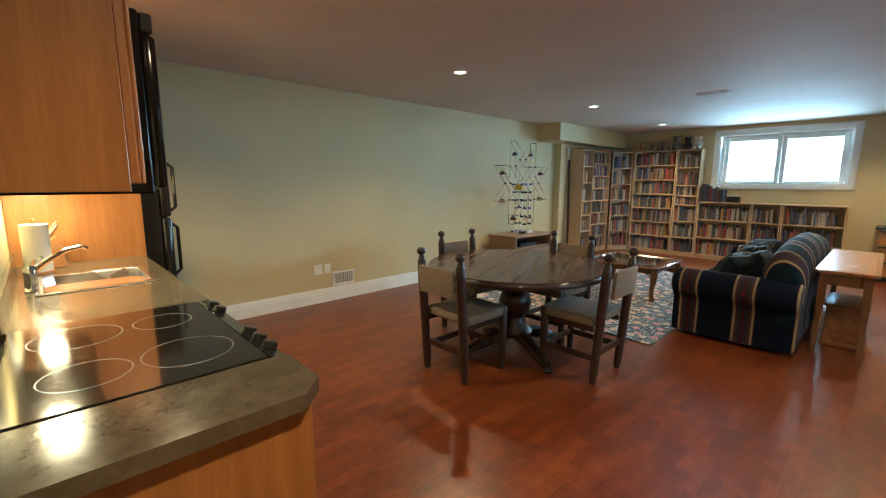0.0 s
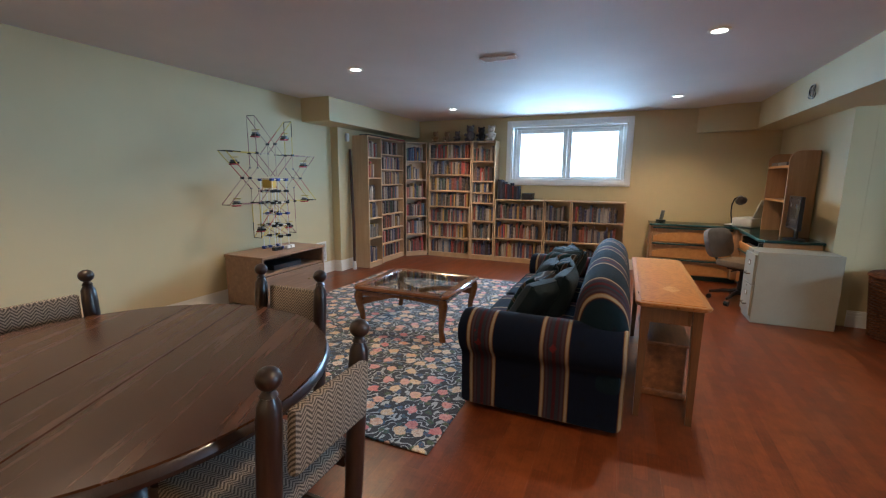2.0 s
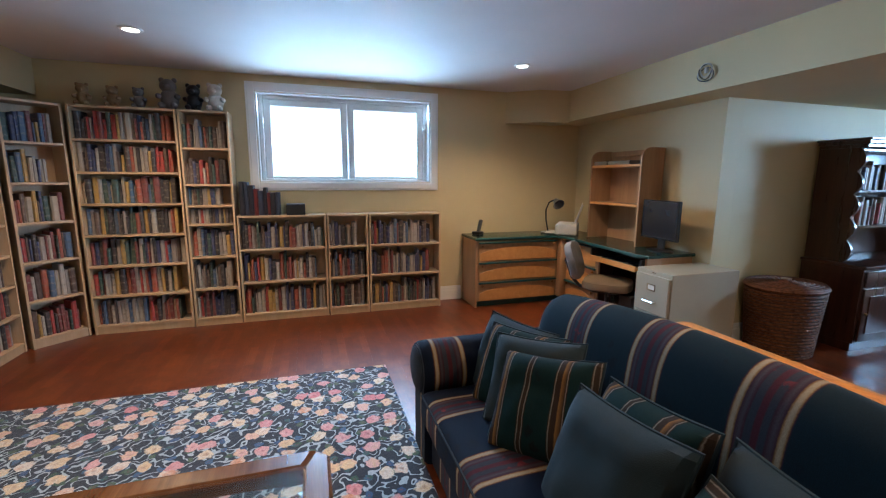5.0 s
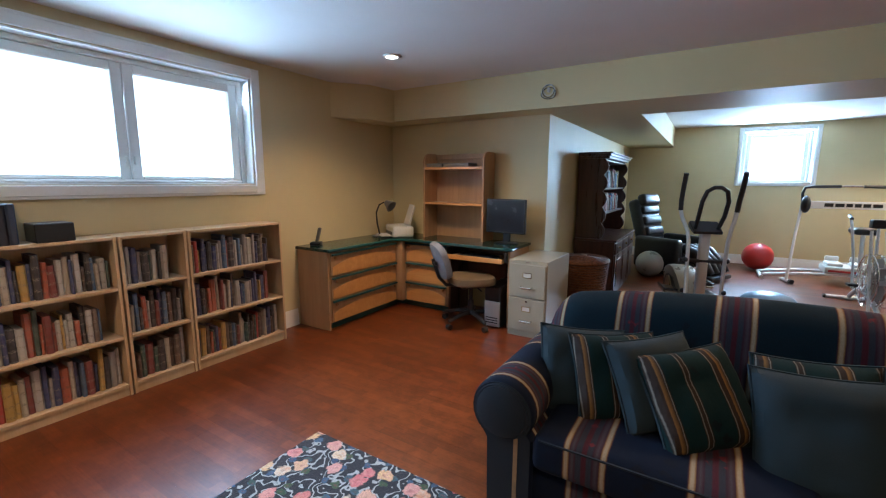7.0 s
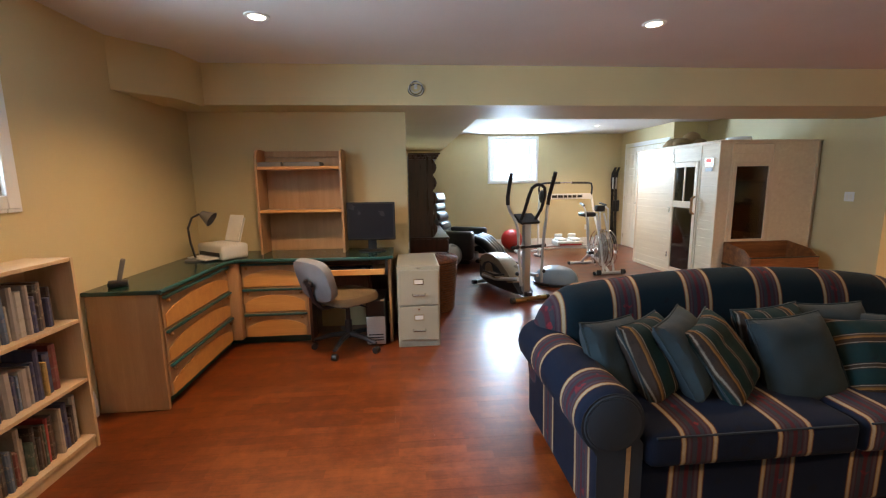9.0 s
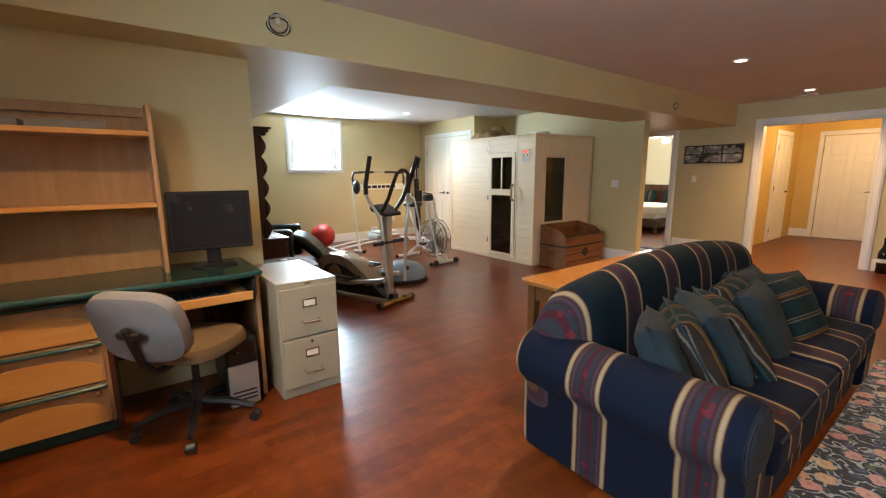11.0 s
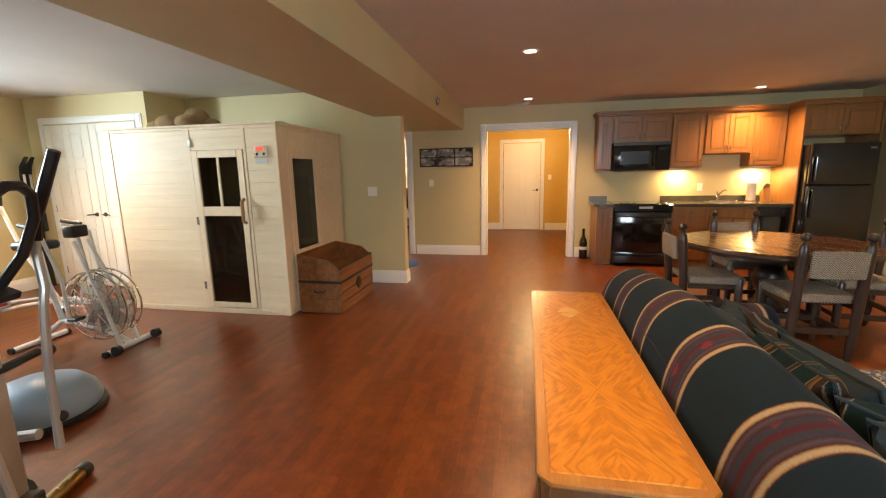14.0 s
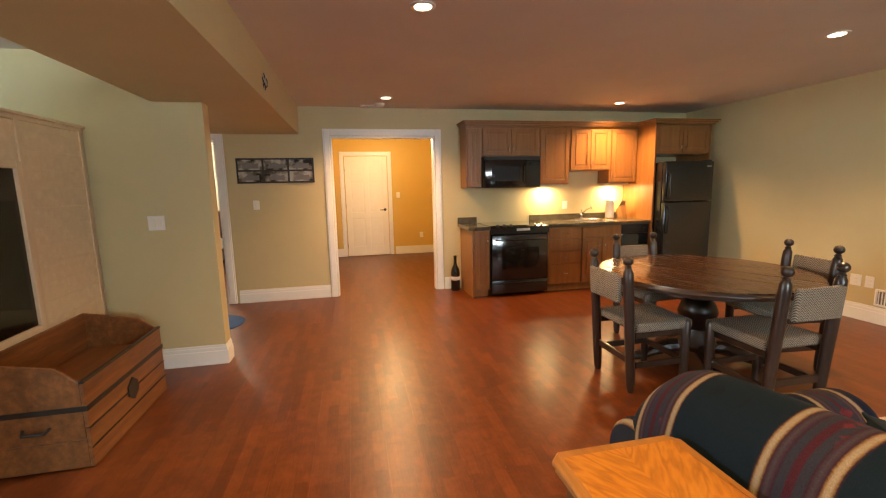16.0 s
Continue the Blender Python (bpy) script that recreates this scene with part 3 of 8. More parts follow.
def rug_pile():
    """Hooked floral pile: dark ground, roses in pinks and golds, leaves, and pale scrolls."""
    m, t, p = nodes_of("floral hooked pile")
    c = coords(t)
    wob = t.nodes.new("ShaderNodeTexNoise")
    wob.inputs["Scale"].default_value = 14.0
    t.links.new(c, wob.inputs["Vector"])
    add = t.nodes.new("ShaderNodeVectorMath")
    add.operation = "MULTIPLY_ADD"
    add.inputs[1].default_value = (0.05, 0.05, 0.0)
    t.links.new(wob.outputs["Color"], add.inputs[0])
    t.links.new(c, add.inputs[2])
    v = add.outputs[0]

    def cells(scale, seed):
        mp = t.nodes.new("ShaderNodeMapping")
        mp.inputs["Location"].default_value = (seed, seed * 0.7, 0)
        t.links.new(v, mp.inputs["Vector"])
        vo = t.nodes.new("ShaderNodeTexVoronoi")
        vo.voronoi_dimensions = "2D"
        vo.inputs["Scale"].default_value, vo.inputs["Randomness"].default_value = scale, 0.75
        t.links.new(mp.outputs[0], vo.inputs["Vector"])
        return vo
    w = t.nodes.new("ShaderNodeTexWave")
    w.wave_type, w.rings_direction = "RINGS", "SPHERICAL"
    w.inputs["Scale"].default_value, w.inputs["Distortion"].default_value, w.inputs["Detail"].default_value, w.inputs["Detail Scale"].default_value = 3.2, 17.0, 1.5, 3.6
    t.links.new(v, w.inputs["Vector"])
    scroll = ramp(t, w.outputs["Fac"], [(0.80, (0, 0, 0)), (0.88, (1, 1, 1))])
    col = mix_of(t, scroll, (0.010, 0.013, 0.024), (0.40, 0.44, 0.46))
    for scale, seed, size, stops in ((11.0, 3.3, 0.36, [(0.0, (0.02, 0.05, 0.13)), (0.35, (0.05, 0.11, 0.20)), (0.6, (0.03, 0.075, 0.035)), (1.0, (0.08, 0.11, 0.05))]),
                                     (7.2, 0.0, 0.42, [(0.0, (0.56, 0.15, 0.16)), (0.3, (0.66, 0.36, 0.32)), (0.55, (0.66, 0.44, 0.22)), (0.8, (0.68, 0.58, 0.46)), (1.0, (0.60, 0.25, 0.12))])):
        vo = cells(scale, seed)
        petals = noise_of(t, v, 34.0 if scale < 9 else 44.0, 2)
        edge = math_of(t, "MULTIPLY_ADD", petals, 0.34, vo.outputs["Distance"])
        mask = ramp(t, edge, [(size, (1, 1, 1)), (size + 0.05, (0, 0, 0))])
        hue = t.nodes.new("ShaderNodeSeparateColor")
        t.links.new(vo.outputs["Color"], hue.inputs[0])
        pick = math_of(t, "MULTIPLY_ADD", petals, 0.5, math_of(t, "MULTIPLY_ADD", hue.outputs[0], 0.9, -0.2))
        flower = mix_of(t, ramp(t, edge, [(0.10, (0.75, 0.75, 0.75)), (0.26, (0.0, 0.0, 0.0))]), ramp(t, pick, stops), (0.20, 0.06, 0.05))
        col = mix_of(t, mask, col, flower)
    pile = noise_of(t, c, 190, 2)
    col = mix_of(t, 0.7, col, ramp(t, pile, [(0.3, (0.45, 0.45, 0.45)), (0.7, (1.1, 1.1, 1.1))]), "MULTIPLY")
    t.links.new(col, p.inputs["Base Color"])
    p.inputs["Roughness"].default_value = 0.95
    p.inputs["Sheen Weight"].default_value = 0.2
    bump_of(t, p, pile, 0.6, 0.004)
    return m


# ---- living space ----
solid("area_rug", box(3.81, 2.16, 0.002, 7.68, 4.62, 0.014, 0.004), rug_pile(), "large dark floral hooked rug with pink and gold roses", "rug")


def cushion_bm(w, h, d, puff=1.0, n=18):
    """A knife-edged cushion standing in x and z, with full corners."""
    bm = bmesh.new()
    grid = {}
    for side in (1, -1):
        for i in range(n + 1):
            for j in range(n + 1):
                a, b = 2 * i / n - 1, 2 * j / n - 1
                if side == -1 and (i in (0, n) or j in (0, n)):
                    grid[side, i, j] = grid[1, i, j]
                    continue
                e = max(0.0, (1 - a ** 4) * (1 - b ** 4)) ** 0.55
                pinch = 1 - 0.07 * (1 - abs(a) ** 2) * abs(b) ** 3
                pinch2 = 1 - 0.07 * (1 - abs(b) ** 2) * abs(a) ** 3
                wr = noise.noise(Vector((a * 2.1, b * 2.1, side * 3.7 + w * 5))) * 0.16 + noise.noise(Vector((a * 5.3, b * 5.3, side * 9.1 + w * 17))) * 0.07
                grid[side, i, j] = bm.verts.new((a * w / 2 * pinch2, side * d / 2 * e * (puff + wr), b * h / 2 * pinch))
    for side in (1, -1):
        for i in range(n):
            for j in range(n):
                q = [grid[side, i, j], grid[side, i + 1, j], grid[side, i + 1, j + 1], grid[side, i, j + 1]]
                bm.faces.new(q if side == -1 else q[::-1])
    return bm


def rounded(pts, k):
    """A closed outline made rounder by running a curve through its points."""
    out, n = [], len(pts)
    for i in range(n):
        p0, p1, p2, p3 = (Vector(pts[(i + d) % n]) for d in (-1, 0, 1, 2))
        for j in range(k):
            s = j / k
            out.append(tuple(0.5 * (2 * p1 + (p2 - p0) * s + (2 * p0 - 5 * p1 + 4 * p2 - p3) * s * s + (3 * p1 - p0 - 3 * p2 + p3) * s ** 3)))
    return out


def sofa():
    ob = thing("sofa", "dark navy rolled-arm sofa with gold and maroon stripes", "sofa", pose(5.475, 1.24, 0))
    L = 1.06      # half of the body's length
    part("base", box(-L + 0.02, 0.05, 0.03, L - 0.02, 0.90, 0.295, 0.02, 2), M_SOFA_X, ob)
    # camel back: a swept section that is highest in the middle; the ends slope in towards the top and the rear
    bm = bmesh.new()
    n, rings = 64, []
    sec = [(0.02, 0.05), (0.0, 0.35), (-0.008, 0.60), (0.0, 0.72), (0.035, 0.82), (0.09, 0.875), (0.16, 0.900), (0.225, 0.875), (0.270, 0.81), (0.295, 0.70), (0.315, 0.45), (0.32, 0.30), (0.30, 0.06)]
    sec = rounded(sec, 4)
    for i in range(n + 1):
        f = 2 * i / n - 1
        k = abs(f)
        dome = max(0.0, (k - 0.80) / 0.20) * math.pi / 2
        x0 = (L - 0.12) * min(k, 0.80) / 0.80 + 0.20 * math.sin(dome)
        pin = max(0.12, math.cos(dome)) ** 0.8
        ring = []
        for y, z in sec:
            z += (0.034 - 0.085 * x0 ** 2) * max(0.0, z - 0.4) / 0.5
            # the rounded ends close towards the foot of the rear side
            ring.append(bm.verts.new((math.copysign(x0, f), 0.04 + (y - 0.04) * pin, 0.42 + (z - 0.42) * pin)))
        rings.append(ring)
    for a, b in zip(rings, rings[1:]):
        bridge(bm, a, b)
    bm.faces.new(rings[0])
    bm.faces.new(rings[-1][::-1])
    part("backrest", bm, M_SOFA_BACK, ob)
    seam = [(x, 0.012, 0.755 + 0.030 - 0.10 * x ** 2) for x in (-0.85, -0.6, -0.3, 0, 0.3, 0.6, 0.85)]
    part("seam", tube(seam, 0.003, 5), M_SOFA_PLAIN, ob)
    # rolled arms over straight sides, with a welted scroll in front
    for s in (-1, 1):
        bm = bmesh.new()
        out = [(-0.03, 0.04), (0.165, 0.04), (0.170, 0.36)] + arc(0.105, 0.497, 0.137, -52, 212, 20) + [(-0.03, 0.40)]
        prof = [(s * (L - 0.10 + x), z) for x, z in out]
        ys = [(0.0, 0.90), (0.012, 0.97), (0.04, 1.0), (0.30, 1.0), (0.60, 1.0), (0.905, 1.0), (0.925, 0.985), (0.935, 0.955)]
        cx, cz = s * (L + 0.005), 0.42
        rings = [[bm.verts.new((cx + (x - cx) * k, y, cz + (z - cz) * k)) for x, z in prof] for y, k in ys]
        for a, b in zip(rings, rings[1:]):
            bridge(bm, a, b)
        bm.faces.new(rings[0])
        arm = part("arm", bm, M_SOFA_Y, ob)
        arm.data.materials.append(M_SOFA_PLAIN)
        arm.data.polygons[-1].material_index = 1
        face = prism([(x * 0.955 + cx * 0.045, z * 0.955 + cz * 0.045) for x, z in prof], "y", 0.915, 0.937)
        part("front_panel", face, M_SOFA_PLAIN, arm)
        hub = (s * (L + 0.005), 0.497)
        bm = lathe([(0.112, 0.0), (0.110, 0.012), (0.09, 0.021), (0.04, 0.026), (0.004, 0.027)], seg=32)
        bmesh.ops.transform(bm, matrix=Matrix.Translation((hub[0], 0.936, hub[1])) @ Matrix.Rotation(radians(-90), 4, "X"), verts=bm.verts)
        part("scroll", bm, M_SOFA_PLAIN, arm)
        part("piping", tube([(hub[0] + 0.115 * math.cos(q), 0.940, hub[1] + 0.115 * math.sin(q)) for q in [i * math.pi / 18 for i in range(36)]], 0.006, 6, closed=True), M_SOFA_PLAIN, arm)
        lo, hi = sorted((s * (L - 0.072), s * (L - 0.054)))
        part("front_stripe", box(lo, 0.9375, 0.05, hi, 0.9390, 0.40), M_STRIPE, arm, "gold woven stripe")
    # two box-edged seat cushions with welted seams
    for x0, x1 in ((-L + 0.135, -0.003), (0.003, L - 0.135)):
        bm = box(x0, 0.27, 0.297, x1, 0.965, 0.45, 0.04, 4)
        bmesh.ops.subdivide_edges(bm, edges=[e for e in bm.edges if e.calc_length() > 0.3], cuts=12, use_grid_fill=True)
        for v in bm.verts:
            if v.co.z > 0.40:
                a, b = (v.co.x - x0) / (x1 - x0) * 2 - 1, (v.co.y - 0.27) / 0.695 * 2 - 1
                v.co.z += 0.020 * (1 - a ** 4) * (1 - b ** 4) + 0.006 * noise.noise(v.co * 6.0)
        seat = part("seat_cushion", bm, M_SOFA_X, ob)
        part("piping", tube([(x0 + 0.03, 0.960, 0.437), (x1 - 0.03, 0.960, 0.437)], 0.005, 5), M_SOFA_PLAIN, seat)
    for x in (-L + 0.06, L - 0.06):
        for y in (0.10, 0.80):
            part("foot", lathe([(0.025, 0.0), (0.032, 0.035)], (x, y, 0), 12), M_DARKOAK, ob)
    return ob


sofa()


def throw_pillow(at, w, stripe, label, d=0.17):
    ob = thing("throw_pillow", label, "pillow", at, "pillows on the sofa")
    cover = part("cover", cushion_bm(w, w, d), M_CUSHION_STRIPE if stripe else M_CUSHION_PLAIN, ob)
    h = w / 2
    edge = []
    for i in range(40):
        a = i / 40 * 4
        k, f = int(a), (a - int(a)) * 2 - 1
        q = 1 - 0.07 * (1 - f * f)
        edge.append([(f, 0, -q), (q, 0, f), (-f, 0, q), (-q, 0, -f)][k])
    part("piping", tube([(ex * h, 0, ez * h) for ex, _, ez in edge], 0.006, 5, closed=True), M_CUSHION_PLAIN, cover)
    return ob


PLAIN, STRIPED = "plain dark teal throw pillow leaning on the sofa back", "green throw pillow with cream stripes on the sofa"
# each by its upper corner on the east side, with its size, lean, roll and turn
for cx, cy, cz, w, rx, ry, rz, st in ((6.515, 1.776, 0.766, 0.39, 24, -4, 28, 0), (6.365, 1.836, 0.764, 0.385, 30, 0, 34, 1), (6.213, 1.883, 0.770, 0.385, 32, 4, 40, 0), (6.094, 1.899, 0.745, 0.40, 37, 6, 36, 1),
                                      (5.690, 1.701, 0.775, 0.39, 20, 3, 4, 1), (5.700, 1.815, 0.762, 0.43, 24, 2, 6, 0), (5.30, 1.62, 0.775, 0.40, 20, 0, -4, 0), (5.25, 1.76, 0.735, 0.40, 36, 90, -8, 1),
                                      (5.02, 1.66, 0.735, 0.38, 34, 0, -26, 0)):
    turn = pose(0, 0, 0, rx, 0, rz)
    corner = turn @ Matrix.Rotation(radians(ry if ry < 45 else 0), 4, "Y") @ Vector((w * 0.49, 0, w * 0.49))
    at = turn @ Matrix.Rotation(radians(ry), 4, "Y")
    at.translation = Vector((cx, cy, cz)) - corner
    throw_pillow(at, w, st, STRIPED if st else PLAIN)


def sunburst_top():
    """Matched oak veneer that fans out in mirrored quarters."""
    m, t, p = nodes_of("matched oak veneer")
    c = coords(t)
    sep = t.nodes.new("ShaderNodeSeparateXYZ")
    t.links.new(c, sep.inputs[0])
    u = math_of(t, "PINGPONG", math_of(t, "ADD", sep.outputs[0], 5.725), 0.38)
    v = math_of(t, "ABSOLUTE", sep.outputs[1])
    comb = t.nodes.new("ShaderNodeCombineXYZ")
    t.links.new(u, comb.inputs[0])
    t.links.new(v, comb.inputs[1])
    turn = t.nodes.new("ShaderNodeMapping")
    turn.inputs["Rotation"].default_value = (0, 0, radians(-32))
    t.links.new(comb.outputs[0], turn.inputs["Vector"])
    flow = t.nodes.new("ShaderNodeMapping")
    flow.inputs["Scale"].default_value = (2.2, 10.0, 1.0)
    t.links.new(turn.outputs[0], flow.inputs["Vector"])
    flame = noise_of(t, flow.outputs[0], 1.6, 3, 0.5)
    rings = math_of(t, "SINE", math_of(t, "MULTIPLY", flame, 46.0))
    f = math_of(t, "MULTIPLY_ADD", rings, 0.11, math_of(t, "MULTIPLY_ADD", noise_of(t, flow.outputs[0], 8, 4), 0.4, 0.32))
    t.links.new(ramp(t, f, [(0.26, (0.24, 0.075, 0.009)), (0.5, (0.43, 0.155, 0.018)), (0.8, (0.57, 0.245, 0.034))]), p.inputs["Base Color"])
    p.inputs["Roughness"].default_value = 0.28
    p.inputs["Coat Weight"].default_value, p.inputs["Coat Roughness"].default_value = 0.8, 0.14
    return m


# Brown oak of legs and apron, darkened because these sides stand backlit.
M_CONSOLEBACKLIT = wood("brown oak upright, backlit shade in tone", (0.15, 0.062, 0.019), (0.065, 0.025, 0.008), "z", 0.3, 0.4)
M_INLAY = wood("pale maple inlay", (0.60, 0.37, 0.15), (0.44, 0.21, 0.06), "y", 0.3, 0.6)


def console_table():
    ob = thing("console_table", "honey oak console table with a fanned veneer top", "console table", pose(5.41, 1.018, 0))
    a, b, z = 0.79, 0.195, 0.733
    part("tabletop", box(-a + 0.03, -b + 0.03, z - 0.02, a - 0.03, b - 0.03, z + 0.001, 0.002), sunburst_top(), ob)
    bm = bmesh.new()
    c = 0.03
    out = [(-a + c, -b), (a - c, -b), (a, -b + c), (a, b - c), (a - c, b), (-a + c, b), (-a, b - c), (-a, -b + c)]
    for k, z0, z1 in ((1.0, z - 0.018, z - 0.002), (0.985, z - 0.030, z - 0.018)):
        prism([(x * k, y * k) for x, y in out], "z", z0, z1, bm, bev=0.004)
    part("top_edge", bm, M_HONEY, ob)
    petals = []
    for i in range(28):
        r = (0.088, 0.070, 0.078, 0.060, 0.082, 0.064, 0.074)[i % 7]
        w = i * 2 * math.pi / 28
        petals.append((-0.405 + r * math.cos(w), -0.02 + 0.62 * r * math.sin(w)))
    part("inlay", prism(petals, "z", z + 0.0012, z + 0.0020), M_INLAY, ob, "pale flower-shaped veneer inlay")
    bm = box(-a + 0.06, -b + 0.05, z - 0.13, a - 0.06, -b + 0.07, z - 0.031)
    box(-a + 0.06, b - 0.07, z - 0.13, a - 0.06, b - 0.05, z - 0.031, bm=bm)
    for s in (-1, 1):
        box(s * (a - 0.08), -b + 0.0701, z - 0.13, s * (a - 0.06), b - 0.0701, z - 0.031, bm=bm)
    part("apron", bm, M_CONSOLEBACKLIT, ob)
    for sx in (-1, 1):
        for sy in (-1, 1):
            bm = bmesh.new()
            x, y = sx * (a - 0.075), sy * (b - 0.06)
            rings = []
            for zz, w, o in ((0.0, 0.016, 0.012), (0.35, 0.021, 0.005), (z - 0.14, 0.026, 0), (z - 0.0315, 0.026, 0)):
                rings.append([bm.verts.new((x + sx * o + dx * w, y + sy * o * 0.5 + dy * w, zz)) for dx, dy in ((-1, -1), (1, -1), (1, 1), (-1, 1))])
            for p_, q_ in zip(rings, rings[1:]):
                bridge(bm, p_, q_)
            bm.faces.new(rings[0][::-1])
            bm.faces.new(rings[-1])
            part("leg", bm, M_CONSOLEBACKLIT, ob)
    return ob


console_table()


def wooden_stool():
    ob = thing("stool_chest", "small dark red-brown wooden step chest under the console table", "stool", pose(5.25, 1.0, 0))
    part("body", box(-0.25, -0.13, 0.04, 0.25, 0.13, 0.36, 0.006), M_TRUNK, ob)
    part("lid", box(-0.275, -0.15, 0.36, 0.275, 0.15, 0.385, 0.008, 2), M_TRUNK, ob)
    part("plinth", box(-0.27, -0.145, 0.0, 0.27, 0.145, 0.045, 0.008, 2), M_TRUNK, ob)
    return ob


wooden_stool()


def coffee_table():
    ob = thing("coffee_table", "brown wooden coffee table with an inset glass top", "coffee table", pose(5.655, 3.12, 0))
    a, b, z, f = 0.46, 0.485, 0.43, 0.095
    c = 0.05
    out = [(-a + c, -b), (a - c, -b), (a, -b + c), (a, b - c), (a - c, b), (-a + c, b), (-a, b - c), (-a, -b + c)]
    bm = bmesh.new()
    for y0, y1 in ((-b, -b + f), (b - f, b)):
        s = -1 if y0 < 0 else 1
        prism([(-a + c, s * b), (a - c, s * b), (a - 0.001, s * (b - c)), (a - f, s * (b - f)), (-a + f, s * (b - f)), (-a + 0.001, s * (b - c))], "z", z - 0.040, z, bm, bev=0.012)
    for s in (-1, 1):
        prism([(s * a, -b + c), (s * a, b - c), (s * (a - f), b - f - 0.0005), (s * (a - f), -b + f + 0.0005)], "z", z - 0.040, z, bm, bev=0.012)
    part("top_frame", bm, M_CTABLE, ob)
    part("glass_top", box(-a + f - 0.005, -b + f - 0.005, z - 0.012, a - f + 0.005, b - f + 0.005, z - 0.004), M_TABLEGLASS, ob, "clear glass panel").visible_shadow = False
    bm = bmesh.new()
    for s in (-1, 1):
        prism([(-a + 0.07, z - 0.036), (a - 0.07, z - 0.036)] + [(x, z - 0.075 - 0.03 * abs(x / a) ** 2) for x in (0.36, 0.2, 0, -0.2, -0.36)], "y", s * (b - 0.055) - 0.012, s * (b - 0.055) + 0.012, bm)
        prism([(-b + 0.07, z - 0.036), (b - 0.07, z - 0.036)] + [(x, z - 0.075 - 0.03 * abs(x / b) ** 2) for x in (0.38, 0.2, 0, -0.2, -0.38)], "x", s * (a - 0.055) - 0.012, s * (a - 0.055) + 0.012, bm)
    part("apron", bm, M_CTABLE, ob)
    for sx in (-1, 1):
        for sy in (-1, 1):
            x, y = sx * (a - 0.065), sy * (b - 0.065)
            pts = [(x, y, z - 0.04), (x + sx * 0.012, y + sy * 0.012, 0.33), (x + sx * 0.006, y + sy * 0.006, 0.25), (x - sx * 0.012, y - sy * 0.012, 0.16), (x - sx * 0.014, y - sy * 0.014, 0.09), (x + sx * 0.004, y + sy * 0.004, 0.035), (x + sx * 0.016, y + sy * 0.016, 0.0)]
            part("leg", tube(pts, [0.040, 0.043, 0.036, 0.028, 0.025, 0.028, 0.030], 12), M_CTABLE, ob)
    # two bowed boards that cross under the glass
    for s in (-1, 1):
        vx, vy = (a - 0.075), s * (b - 0.075)
        run = math.hypot(vx, vy)
        nx, ny = -vy / run * 0.013, vx / run * 0.013
        bm = bmesh.new()
        loops = []
        for i in range(17):
            f = i / 8 - 1
            mid = 0.325 - 0.05 * abs(f) ** 2 + (0.0 if s > 0 else 0.002)
            half = 0.018 + 0.016 * abs(f) ** 3
            off = 0.05 * math.sin(f * math.pi)
            px, py = vx * f - vy / run * off, vy * f + vx / run * off
            loops.append([bm.verts.new((px + q * nx, py + q * ny, mid + w * half)) for q, w in ((-1, -1), (1, -1), (1, 1), (-1, 1))])
        for l0, l1 in zip(loops, loops[1:]):
            bridge(bm, l0, l1)
        bm.faces.new(loops[0][::-1])
        bm.faces.new(loops[-1])
        part("stretcher", bm, M_CTABLE, ob)
    return ob


coffee_table()


def tv_stand():
    ob = thing("tv_stand", "grey-brown oak tv stand with an open shelf and a drawer", "tv stand", pose(5.705, 4.97, 0))
    a, b, z = 0.49, 0.27, 0.60
    part("top", box(-a - 0.01, -b - 0.012, z - 0.028, a + 0.01, b, z, 0.004), M_TVWOOD, ob)
    for s in (-1, 1):
        part("side_panel", box(s * a, -b + 0.003, 0.07, s * (a - 0.025), b - 0.01, z - 0.029, 0.002), M_TVWOOD, ob)
        for y in (-b + 0.022, b - 0.035):
            part("leg", box(s * a, y - 0.02, 0, s * (a - 0.045), y + 0.02, 0.0695, 0.004), M_TVWOOD, ob)
    part("shelf", box(-a + 0.026, -b + 0.02, 0.385, a - 0.026, b - 0.02, 0.405), M_TVWOOD, ob)
    part("back_panel", box(-a + 0.026, b - 0.02, 0.08, a - 0.026, b - 0.011, z - 0.03), M_HUTCH, ob)
    part("bottom", box(-a + 0.026, -b + 0.02, 0.075, a - 0.026, b - 0.021, 0.095), M_TVWOOD, ob)
    dr = part("drawer_front", box(-a + 0.03, -b + 0.004, 0.10, a - 0.03, -b + 0.022, 0.378, 0.003), M_TVWOOD, ob)
    bm = bmesh.new()
    for x0, x1, z0, z1 in ((-a + 0.03, a - 0.03, 0.10, 0.14), (-a + 0.03, a - 0.03, 0.338, 0.378), (-a + 0.03, -a + 0.09, 0.14, 0.338), (a - 0.09, a - 0.03, 0.14, 0.338)):
        box(x0, -b - 0.006, z0, x1, -b + 0.003, z1, 0.002, bm=bm)
    part("drawer_frame", bm, M_TVWOOD, dr)
    for x in (-0.22, 0.22):
        part("handle", tube([(x - 0.05, -b - 0.006, 0.24), (x - 0.045, -b - 0.026, 0.24), (x + 0.045, -b - 0.026, 0.24), (x + 0.05, -b - 0.006, 0.24)], 0.005, 8), M_BRASS, dr)
    return ob


tv_stand()
tagged(part("media_player", box(5.47, 4.80, 0.4055, 5.90, 5.08, 0.46, 0.004), M_BLACK, None), "black media player on the shelf of the tv stand", "media player")


